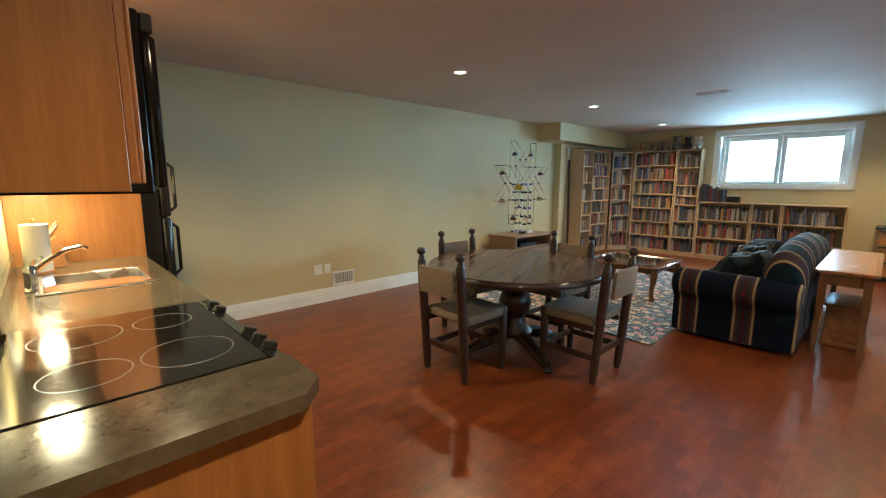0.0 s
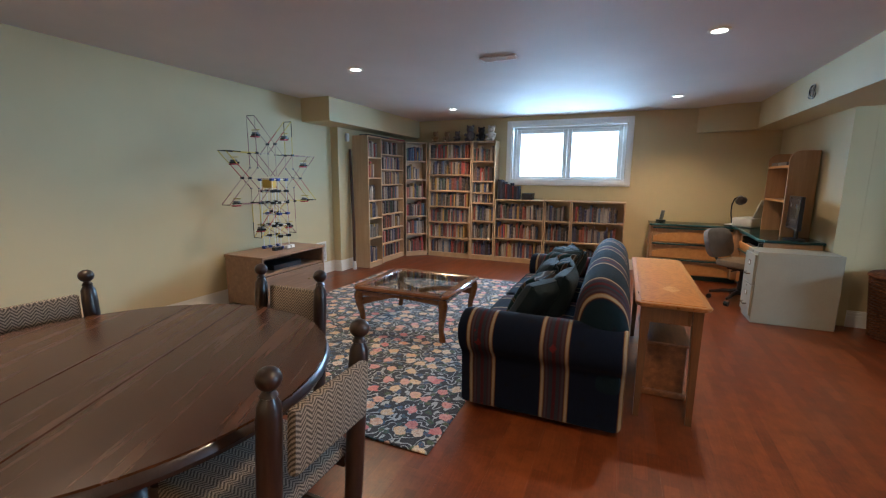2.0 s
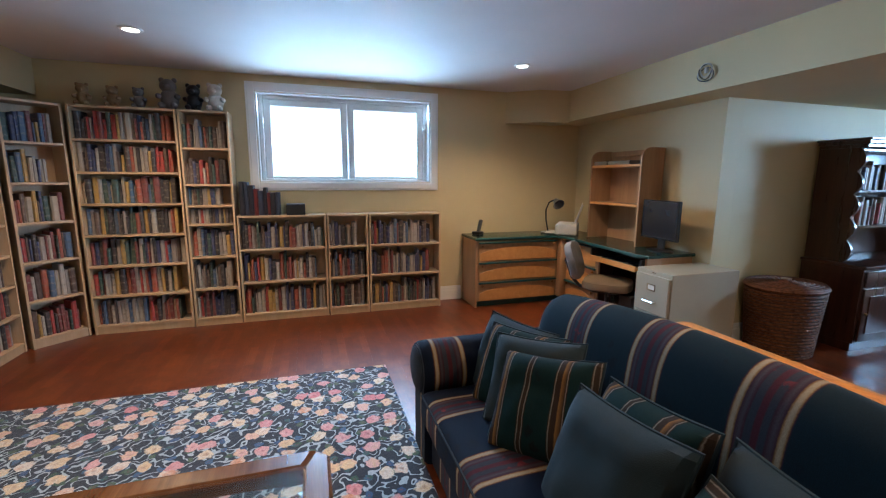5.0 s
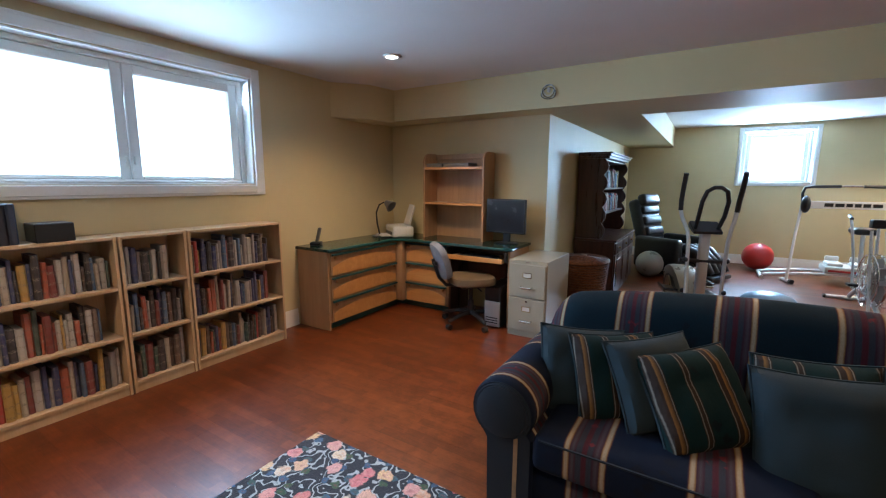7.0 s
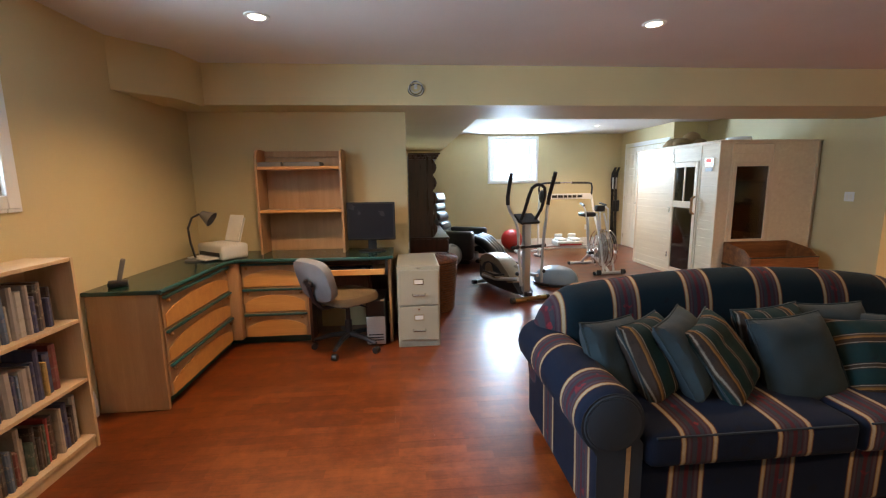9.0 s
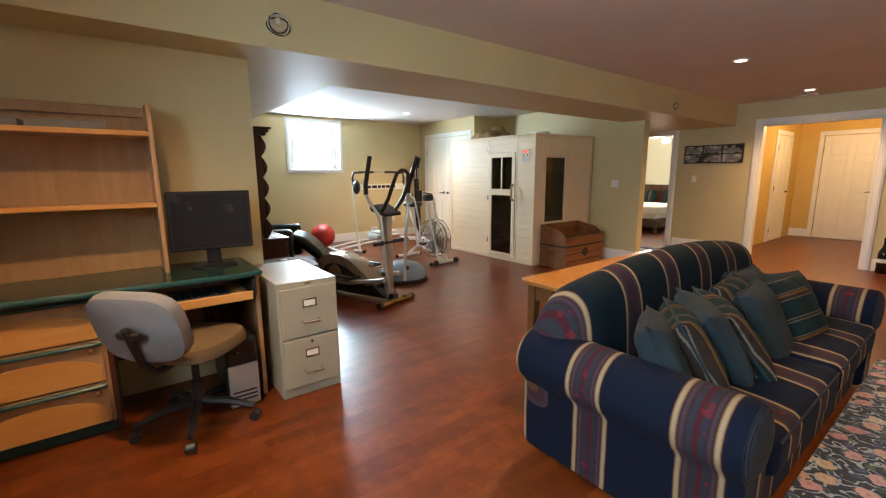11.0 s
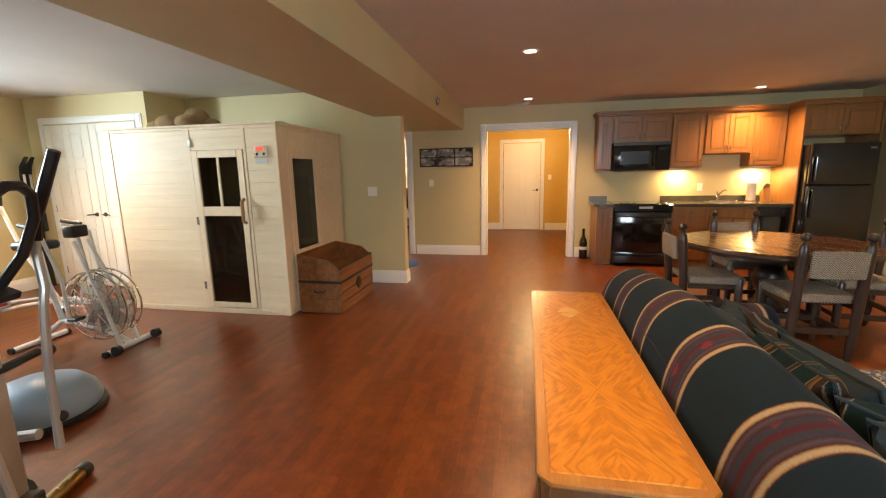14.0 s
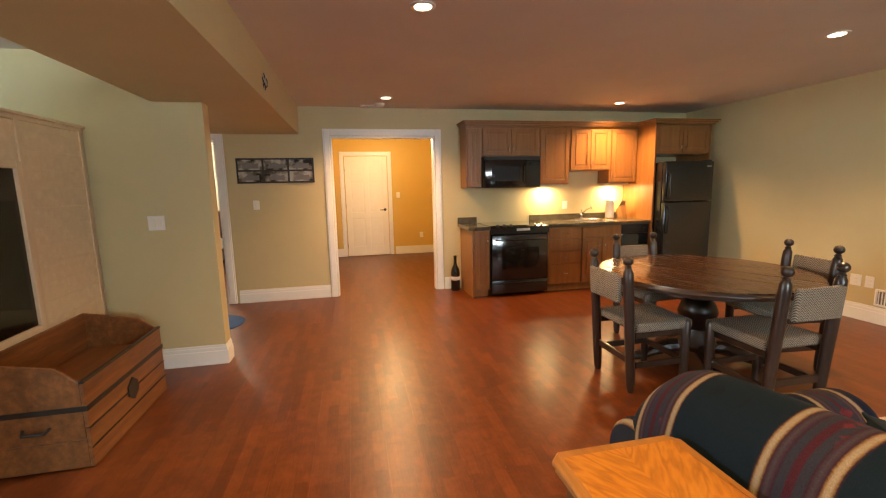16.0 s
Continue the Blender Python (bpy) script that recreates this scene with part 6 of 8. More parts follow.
def desk():
    ob = thing("corner_desk", "L-shaped maple desk with arch shadows toned into its drawers and green top", "desk")
    z = 0.775
    X0, Y0 = 8.90, -0.19
    part("end_panel", box(X0 - 0.005, 0.905, 0.0, EAST - 0.012, 0.93, z - 0.001, 0.002), M_DESKSIDE, ob)
    part("carcass", box(X0 + 0.002, Y0, 0.07, EAST - 0.012, 0.904, z - 0.001), M_DESKSIDE, ob)
    part("carcass", box(8.23, -0.605, 0.07, EAST - 0.012, Y0 - 0.002, z - 0.001), M_DESKSIDE, ob)
    part("toe_kick", box(X0 + 0.04, Y0 + 0.001, 0.0, EAST - 0.02, 0.904, 0.0695), M_TEAL, ob)
    part("toe_kick", box(8.24, -0.60, 0.0, EAST - 0.02, Y0 - 0.04, 0.0695), M_TEAL, ob)
    zs = [0.075, 0.305, 0.535, 0.765]
    bowed_drawers(ob, "y", (-0.10, 0.90), X0, zs, -1)
    bowed_drawers(ob, "x", (8.24, 8.80), Y0, zs, 1)
    part("corner_post", box(8.80, -0.188, 0.07, 8.899, -0.102, z - 0.002, 0.02, 2), M_DESKSIDE, ob)
    part("end_panel", box(7.475, -0.60, 0, 7.50, -0.10, z - 0.001, 0.002), M_DESKSIDE, ob)
    # Knee-space panels are dark cherry, not maple, to imitate shade below the desktop.
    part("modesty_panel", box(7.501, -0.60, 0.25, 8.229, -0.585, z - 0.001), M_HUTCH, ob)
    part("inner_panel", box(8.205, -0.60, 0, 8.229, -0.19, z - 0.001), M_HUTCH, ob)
    top = [(EAST - 0.004, 0.945), (8.865, 0.945), (8.865, -0.02), (8.82, -0.09), (8.70, -0.12), (7.55, -0.06), (7.46, -0.10), (7.46, -0.614), (EAST - 0.004, -0.614)]
    t = part("desktop", prism(top, "z", z, z + 0.028, bev=0.004), M_DESKTOP, ob, "dark green laminate desktop")
    bm = bmesh.new()
    tube([(x, y, z + 0.014) for x, y in top[1:7]], 0.0155, 8, bm)
    part("edge_band", bm, M_TEAL, t)
    tray = part("keyboard_tray", box(7.53, -0.42, 0.655, 8.18, -0.04, 0.672, 0.003), M_DESKWOOD, ob)
    part("tray_lip", box(7.53, -0.0395, 0.650, 8.18, -0.022, 0.70, 0.004), M_DESKWOOD, tray)
    for x in (7.5005, 8.181):
        part("tray_rail", box(x, -0.42, 0.66, x + 0.022, -0.06, 0.76), M_BLACK, tray)
    return ob


desk()


def desk_hutch():
    ob = thing("desk_hutch", "maple open shelf hutch with rounded sides standing on the desk", "shelf unit", pose(8.285, -0.612, 0.8035))
    a, h, d = 0.385, 0.955, 0.27
    for s in (-1, 1):
        out = [(0.002, 0), (d, 0), (d, h - 0.10)] + [(d - 0.10 + 0.10 * math.cos(q), h - 0.10 + 0.10 * math.sin(q)) for q in [i * math.pi / 16 for i in range(1, 9)]] + [(0.002, h)]
        lo, hi = sorted((s * a, s * (a - 0.022)))
        part("side_panel", prism(out, "x", lo, hi, bev=0.002), M_DESKSIDE, ob)
    part("back_panel", box(-a + 0.023, 0.002, 0.0, a - 0.023, 0.010, h - 0.04), M_DESKSIDE, ob)
    for z in (0.385, 0.775):
        sh = part("shelf", box(-a + 0.0225, 0.0105, z, a - 0.0225, d - 0.012, z + 0.022, 0.002), M_DESKSIDE, ob)
        part("shelf_edge", box(-a + 0.0225, d - 0.0115, z - 0.003, a - 0.0225, d - 0.002, z + 0.025, 0.004), M_DESKWOOD, sh)
    part("top_rail", box(-a + 0.0225, 0.0105, h - 0.06, a - 0.0225, 0.03, h - 0.005, 0.002), M_DESKSIDE, ob)
    return ob


desk_hutch()
M_TRAY = surface("dark grey plastic", (0.16, 0.15, 0.14), 0.5, vary=0.1, bump=0.05)
for x0, x1 in ((8.10, 8.42), (8.44, 8.68)):
    tagged(part("file_tray", box(x0, -0.57, 1.6015, x1, -0.37, 1.645, 0.004), M_TRAY, None), "grey plastic tray on the top shelf of the hutch", "tray")


def monitor():
    ob = thing("monitor", "black flat computer monitor on the green desk", "monitor", pose(7.655, -0.38, 0.8035, 0, 0, -4))
    bm = box(-0.225, -0.02, 0.11, 0.225, 0.018, 0.465, 0.006)
    part("housing", bm, M_BLACK, ob)
    part("screen", box(-0.208, 0.0182, 0.13, 0.208, 0.0195, 0.45), M_SCREEN, ob)
    part("neck", box(-0.04, -0.045, 0.015, 0.04, -0.021, 0.20, 0.006), M_BLACK, ob)
    part("base", lathe([(0.12, 0.0), (0.12, 0.008), (0.09, 0.015), (0.02, 0.018)], (0, -0.02, 0), 28, squash=(1.1, 0.8)), M_BLACK, ob)


monitor()
ob = thing("keyboard", "black computer keyboard on the pull-out tray", "keyboard", pose(7.86, -0.16, 0.6725))
part("case", box(-0.22, -0.075, 0, 0.22, 0.075, 0.018, 0.004), M_BLACK, ob)
for j in range(5):
    for i in range(14):
        if j == 0 and 4 < i < 9:
            continue
        part("key", box(-0.207 + i * 0.0297, -0.066 + j * 0.0268, 0.0182, -0.207 + i * 0.0297 + 0.026, -0.066 + j * 0.0268 + 0.023, 0.026), M_SCREEN, ob, smooth=False)


def printer():
    ob = thing("printer", "light grey inkjet printer with an upright paper tray", "printer", pose(8.98, -0.28, 0.8035, 0, 0, -38))
    part("body", box(-0.20, -0.13, 0, 0.20, 0.12, 0.13, 0.025, 3), M_GREYPLASTIC, ob)
    part("output_tray", box(-0.15, 0.1202, 0.012, 0.15, 0.24, 0.024, 0.004), M_GREYPLASTIC, ob)
    bm = box(-0.12, -0.012, 0, 0.12, 0.0, 0.24, 0.006)
    bmesh.ops.transform(bm, matrix=Matrix.Translation((0, -0.09, 0.12)) @ Matrix.Rotation(radians(18), 4, "X"), verts=bm.verts)
    part("paper_support", bm, M_GREYPLASTIC, ob)
    bm = box(-0.105, 0.001, 0.02, 0.105, 0.006, 0.26)
    bmesh.ops.transform(bm, matrix=Matrix.Translation((0, -0.088, 0.12)) @ Matrix.Rotation(radians(18), 4, "X"), verts=bm.verts)
    part("paper", bm, M_PAPER, ob)
    part("slot", box(-0.16, 0.1195, 0.03, 0.16, 0.1215, 0.065), M_BLACK, ob)


printer()
M_LAMPGREY = surface("mid grey plastic", (0.15, 0.145, 0.14), 0.4, vary=0.08, bump=0.04)
ob = thing("desk_lamp", "grey gooseneck desk lamp with a cone shade, unlit", "desk lamp", pose(9.14, -0.12, 0.8035))
part("base", lathe([(0.085, 0), (0.085, 0.012), (0.03, 0.022), (0.01, 0.03)], seg=26), M_LAMPGREY, ob)
part("gooseneck", tube([(0, 0, 0.02), (0.02, 0.02, 0.16), (0.03, 0.02, 0.28), (0.0, 0.0, 0.37), (-0.05, -0.03, 0.40)], 0.009, 10), M_BLACK, ob)
bm = lathe([(0.022, 0.10), (0.03, 0.09), (0.045, 0.05), (0.07, 0.0), (0.066, 0.0), (0.03, 0.06)], seg=24)
bmesh.ops.transform(bm, matrix=Matrix.Translation((-0.14, -0.05, 0.35)) @ Matrix.Rotation(radians(58), 4, "Y"), verts=bm.verts)
part("shade", bm, M_LAMPGREY, ob)
ob = thing("cordless_phone", "black cordless phone standing in its charger", "phone", pose(9.20, 0.78, 0.8035, 0, 0, -60))
part("charger", box(-0.05, -0.05, 0, 0.05, 0.06, 0.035, 0.012, 2), M_BLACK, ob)
bm = box(-0.025, -0.014, 0, 0.025, 0.014, 0.155, 0.008, 2)
bmesh.ops.transform(bm, matrix=Matrix.Translation((0, 0.0, 0.025)) @ Matrix.Rotation(radians(14), 4, "X"), verts=bm.verts)
hs = part("handset", bm, M_LAMPGREY, ob)


def recline(bm):
    """Lean the back of the office chair away from the seat."""
    bmesh.ops.transform(bm, matrix=Matrix.Translation((0, -0.26, 0.50)) @ Matrix.Rotation(radians(17), 4, "X") @ Matrix.Translation((0, 0.26, -0.50)), verts=bm.verts)


def office_chair():
    ob = thing("office_chair", "grey and tan swivel office chair with black star base", "office chair", pose(7.86, -0.02, 0, 0, 0, 136))
    for k in range(5):
        a = radians(72 * k + 10)
        c, s = math.cos(a), math.sin(a)
        arm = part("base_arm", tube([(0, 0, 0.13), (0.16 * c, 0.16 * s, 0.12), (0.30 * c, 0.30 * s, 0.085)], [0.026, 0.022, 0.016], 8), M_BLACK, ob)
        bm = tube([(0.30 * c - s * 0.022, 0.30 * s + c * 0.022, 0.028), (0.30 * c + s * 0.022, 0.30 * s - c * 0.022, 0.028)], 0.028, 14)
        part("caster", bm, M_BLACK, arm)
    part("gas_column", lathe([(0.035, 0.10), (0.03, 0.25), (0.02, 0.26), (0.02, 0.40)], seg=16), M_BLACK, ob)
    part("mechanism", box(-0.10, -0.12, 0.39, 0.10, 0.12, 0.43, 0.01, 2), M_BLACK, ob)
    bm = bmesh.new()
    out = [(0.24 * (abs(math.cos(q)) ** 0.6) * (1 if math.cos(q) > 0 else -1), 0.23 * (abs(math.sin(q)) ** 0.6) * (1 if math.sin(q) > 0 else -1)) for q in [i * math.pi / 16 for i in range(32)]]
    rings = [[bm.verts.new((x * k, y * k, z)) for x, y in out] for z, k in ((0.432, 0.90), (0.445, 0.99), (0.475, 1.0), (0.505, 0.94), (0.515, 0.80))]
    for p_, q_ in zip(rings, rings[1:]):
        bridge(bm, p_, q_)
    bm.faces.new(rings[0][::-1])
    bm.faces.new(rings[-1])
    part("seat", bm, M_CUSHTAN, ob)
    bm = bmesh.new()
    rings = [[bm.verts.new((x * k * 0.95, y0 + 0.35 * (x * k) ** 2, 0.685 + y * k * 0.80)) for x, y in out] for y0, k in ((-0.235, 0.86), (-0.245, 0.98), (-0.275, 1.0), (-0.305, 0.96), (-0.315, 0.84))]
    for p_, q_ in zip(rings, rings[1:]):
        bridge(bm, p_, q_)
    bm.faces.new(rings[0][::-1])
    bm.faces.new(rings[-1])
    recline(bm)
    part("backrest", bm, M_CUSHGREY, ob)
    part("back_bar", tube([(0, -0.10, 0.41), (0, -0.26, 0.42), (0, -0.335, 0.50), (0, -0.40, 0.69)], 0.018, 8), M_BLACK, ob)
    bm = box(-0.06, -0.345, 0.66, 0.06, -0.317, 0.70, 0.01, 2)
    recline(bm)
    part("adjust_knob", bm, M_BLACK, ob)
    part("lever", tube([(0.10, 0.02, 0.41), (0.24, 0.03, 0.40)], 0.007, 6), M_BLACK, ob)


office_chair()
ob = thing("computer_tower", "silver and black computer tower on the floor under the desk", "computer", pose(7.62, -0.24, 0))
part("case", box(-0.085, -0.20, 0.01, 0.085, 0.20, 0.42, 0.006), M_BLACK, ob)
part("front_bezel", box(-0.083, 0.2002, 0.012, 0.083, 0.225, 0.27, 0.01, 2), M_SILVER, ob)
part("drive_bay", box(-0.083, 0.2002, 0.275, 0.083, 0.218, 0.415, 0.006), M_BLACK, ob)
for z in (0.05, 0.075, 0.10):
    part("vent_slot", box(-0.065, 0.2252, z, 0.065, 0.2262, z + 0.010), M_BLACK, ob)
for x in (-0.06, 0.06):
    part("foot", box(x - 0.015, -0.18, 0, x + 0.015, 0.18, 0.0095), M_BLACK, ob)


def filing_cabinet():
    ob = thing("filing_cabinet", "putty-coloured two-drawer steel filing cabinet", "filing cabinet", pose(7.235, -0.29, 0))
    a, b, h = 0.185, 0.345, 0.73
    part("body", box(-a, -b, 0.0, a, b - 0.008, h, 0.004), M_PUTTY, ob)
    for z0, z1 in ((0.065, 0.375), (0.385, 0.695)):
        d = part("drawer", box(-a + 0.012, b - 0.0075, z0, a - 0.012, b + 0.012, z1, 0.004), M_PUTTY, ob)
        part("handle", tube([(-0.055, b + 0.012, z0 + 0.10), (-0.05, b + 0.038, z0 + 0.095), (0.05, b + 0.038, z0 + 0.095), (0.055, b + 0.012, z0 + 0.10)], 0.008, 8), M_STEEL, d, "curved chrome pull")
        bm = bmesh.new()
        for x0, x1, q0, q1 in ((-0.042, 0.042, 0.185, 0.191), (-0.042, 0.042, 0.229, 0.235), (-0.042, -0.036, 0.191, 0.229), (0.036, 0.042, 0.191, 0.229)):
            box(x0, b + 0.0122, z0 + q0, x1, b + 0.016, z0 + q1, bm=bm)
        part("label_holder", bm, M_BRASS, d)
        part("label_card", box(-0.036, b + 0.0122, z0 + 0.191, 0.036, b + 0.0132, z0 + 0.229), M_PAPER, d)
    part("lock", tube([(0.0, b + 0.012, 0.348), (0.0, b + 0.018, 0.348)], 0.009, 12), M_STEEL, ob)
    part("badge", box(-0.02, b - 0.0078, 0.708, 0.02, b - 0.006, 0.716), M_STEEL, ob)


filing_cabinet()

# ---- gym ----
def wicker():
    m, t, p = nodes_of("dark woven wicker")
    c = coords(t)
    sep = t.nodes.new("ShaderNodeSeparateXYZ")
    t.links.new(c, sep.inputs[0])
    n = noise_of(t, c, 40, 3)
    t.links.new(ramp(t, n, [(0.3, (0.055, 0.018, 0.008)), (0.7, (0.19, 0.075, 0.03))]), p.inputs["Base Color"])
    p.inputs["Roughness"].default_value, p.inputs["Specular IOR Level"].default_value = 0.62, 0.25
    return m


M_WICKER = wicker()


def hamper():
    ob = thing("wicker_hamper", "dark brown woven wicker laundry hamper with a flat lid", "laundry hamper", pose(7.02, -1.13, 0))
    part("liner", lathe([(0.215, 0.0), (0.225, 0.02), (0.265, 0.56), (0.25, 0.565)], seg=32, squash=(0.95, 1.1)), M_HUTCH, ob)
    n = 30
    for k in range(20):
        z = 0.02 + 0.0275 * k
        r0 = 0.222 + 0.045 * z / 0.56
        pts = []
        for i in range(n * 2):
            q = math.pi * i / n
            r = r0 + (0.010 if (i + k) % 2 else 0.001)
            pts.append((0.95 * r * math.cos(q), 1.1 * r * math.sin(q), z))
        part("weaver", tube(pts, 0.011, 5, closed=True), M_WICKER, ob)
    lid = part("lid", lathe([(0.285, 0.566), (0.295, 0.58), (0.285, 0.60), (0.2, 0.615), (0.01, 0.625)], seg=40, squash=(0.95, 1.1)), M_WICKER, ob)
    for k in range(9):
        w = 0.03 + 0.03 * k
        part("lid_weaver", tube([(0.95 * w * math.cos(q), 1.1 * w * math.sin(q), 0.628 - 0.03 * (w / 0.29) ** 2) for q in [i * math.pi / 14 for i in range(28)]], 0.009, 5, closed=True), M_WICKER, lid)
    part("lid_knob", box(-0.03, -0.03, 0.628, 0.03, 0.03, 0.645, 0.008, 2), M_TVWOOD, lid)


hamper()


def china_hutch():
    ob = thing("china_hutch", "dark cherry hutch with open shelves over a closed cupboard", "hutch", pose(7.285, -2.42, 0, 0, 0, 90) @ Matrix.Diagonal((1, 1, 0.955, 1)))
    # local x along the wall (world +y), -y towards the wall... front faces +y after the turn below
    a, D = 0.72, 0.48
    part("cupboard", box(-a, 0.0, 0.08, a, D, 0.76, 0.004), M_HUTCH, ob)
    part("plinth", box(-a + 0.01, 0.01, 0, a - 0.01, D - 0.02, 0.0795), M_HUTCH, ob)
    part("counter", box(-a - 0.02, 0.0, 0.761, a + 0.02, D + 0.025, 0.79, 0.008, 2), M_HUTCH, ob)
    for i in range(3):
        x0, x1 = -a + 0.02 + i * (2 * a - 0.04) / 3, -a + 0.02 + (i + 1) * (2 * a - 0.04) / 3
        dr = part("drawer", box(x0 + 0.006, D + 0.0005, 0.60, x1 - 0.006, D + 0.018, 0.74, 0.005, 2), M_HUTCH, ob)
        part("knob", ball(((x0 + x1) / 2, D + 0.028, 0.67), 0.014, u=10, v=8), M_BRASS, dr)
        do = part("door", box(x0 + 0.006, D + 0.0005, 0.10, x1 - 0.006, D + 0.018, 0.585, 0.005, 2), M_HUTCH, ob)
        part("raised_panel", box(x0 + 0.07, D + 0.0182, 0.17, x1 - 0.07, D + 0.026, 0.52, 0.006), M_HUTCH, do)
        part("knob", ball((x1 - 0.04, D + 0.028, 0.36), 0.012, u=10, v=8), M_BRASS, do)
    n = 30
    for s in (-1, 1):
        front = [(0.325 + 0.05 * abs(math.sin(i / n * math.pi * 5)) - 0.02, 0.79 + 1.02 * i / n) for i in range(n + 1)]
        out = [(0.002, 0.79)] + front + [(0.002, 1.81)]
        lo, hi = sorted((s * a * 0.96, s * (a * 0.96 - 0.025)))
        part("scalloped_side", prism(out, "x", lo, hi), M_HUTCH, ob)
    part("back_panel", box(-a * 0.96 + 0.026, 0.002, 0.792, a * 0.96 - 0.026, 0.012, 1.81), M_HUTCH, ob)
    for z in (1.10, 1.42, 1.78):
        part("shelf", box(-a * 0.96 + 0.0255, 0.0125, z, a * 0.96 - 0.0255, 0.315, z + 0.02, 0.002), M_HUTCH, ob)
    bm = bmesh.new()
    for o, z0, z1 in ((0.01, 1.811, 1.84), (0.03, 1.84, 1.87), (0.05, 1.87, 1.89)):
        box(-a * 0.96 - o, 0.002, z0, a * 0.96 + o, 0.35 + o, z1, 0.004, bm=bm)
    part("cornice", bm, M_HUTCH, ob)
    bm = bmesh.new()
    for z in (1.12, 1.44):
        fill_row(ob.matrix_world @ Matrix.Translation((0, 0.31, 0)) @ Matrix.Rotation(math.pi, 4, "Z"), -a * 0.9, a * 0.9, z, 0.28, False, bm)
    data = bpy.data.meshes.new("books")
    bm.to_mesh(data)
    bm.free()
    data.materials.append(M_BOOK)
    data.materials.append(M_PAPER)
    tagged(new("books", data), "books on the shelves of the dark hutch", "books", kind="stuff")


china_hutch()


def recliner():
    ob = thing("massage_recliner", "black leather massage recliner with leg channels", "recliner", pose(6.37, -4.02, 0, 0, 0, 62))
    part("base", box(-0.28, -0.35, 0.0, 0.28, 0.30, 0.16, 0.03, 2), M_BLACK, ob)
    part("seat", box(-0.27, -0.25, 0.28, 0.27, 0.36, 0.48, 0.07, 4), M_LEATHER, ob)
    bm = box(-0.28, -0.10, 0.0, 0.28, 0.10, 0.80, 0.07, 4)
    bmesh.ops.transform(bm, matrix=Matrix.Translation((0, -0.30, 0.40)) @ Matrix.Rotation(radians(18), 4, "X"), verts=bm.verts)
    back = part("backrest", bm, M_LEATHER, ob)
    for z in (0.16, 0.34, 0.52):
        b2 = box(-0.22, 0.06, z, 0.22, 0.15, z + 0.15, 0.04, 3)
        bmesh.ops.transform(b2, matrix=Matrix.Translation((0, -0.30, 0.40)) @ Matrix.Rotation(radians(18), 4, "X"), verts=b2.verts)
        part("back_cushion", b2, M_LEATHER, back)
    b2 = box(-0.22, 0.05, 0.66, 0.22, 0.20, 0.86, 0.06, 4)
    bmesh.ops.transform(b2, matrix=Matrix.Translation((0, -0.30, 0.40)) @ Matrix.Rotation(radians(18), 4, "X"), verts=b2.verts)
    part("headrest", b2, M_LEATHER, back)
    for s in (-1, 1):
        part("arm", box(s * 0.29, -0.32, 0.10, s * 0.46, 0.42, 0.60, 0.06, 4), M_LEATHER, ob)
        bm = bmesh.new()
        for k in range(2):
            x = s * (0.06 + 0.14 * k)
            tube([(x, 0.36, 0.46), (x, 0.52, 0.40), (x, 0.70, 0.24), (x, 0.80, 0.12)], [0.07, 0.085, 0.08, 0.055], 12, bm)
        part("leg_channel", bm, M_LEATHER, ob)
    part("footplate", box(-0.27, 0.40, 0.03, 0.27, 0.86, 0.10, 0.03, 2), M_BLACK, ob)


recliner()
solid("exercise_ball", ball((5.10, -5.12, 0.225), (0.225, 0.225, 0.225), u=32, v=20), M_RED, "red inflated exercise ball by the gym wall", "exercise ball")
solid("exercise_ball", ball((6.58, -3.52, 0.20), (0.20, 0.20, 0.20), u=32, v=20), M_BALLSILVER, "small silver exercise ball beside the hutch", "exercise ball")
ob = thing("balance_dome", "blue-grey half-ball balance trainer on a black base", "balance trainer", pose(5.22, -2.10, 0))
part("base", lathe([(0.29, 0.0), (0.32, 0.012), (0.32, 0.035), (0.29, 0.045)], seg=44), M_BLACK, ob)
part("dome", lathe([(0.30, 0.045), (0.305, 0.07), (0.28, 0.14), (0.22, 0.20), (0.12, 0.238), (0.01, 0.25)], seg=44), M_BOSU, ob)


M_BRONZE = surface("bronze-grey metallic plastic", (0.30, 0.225, 0.14), 0.30, 0.55, vary=0.1, bump=0.03)


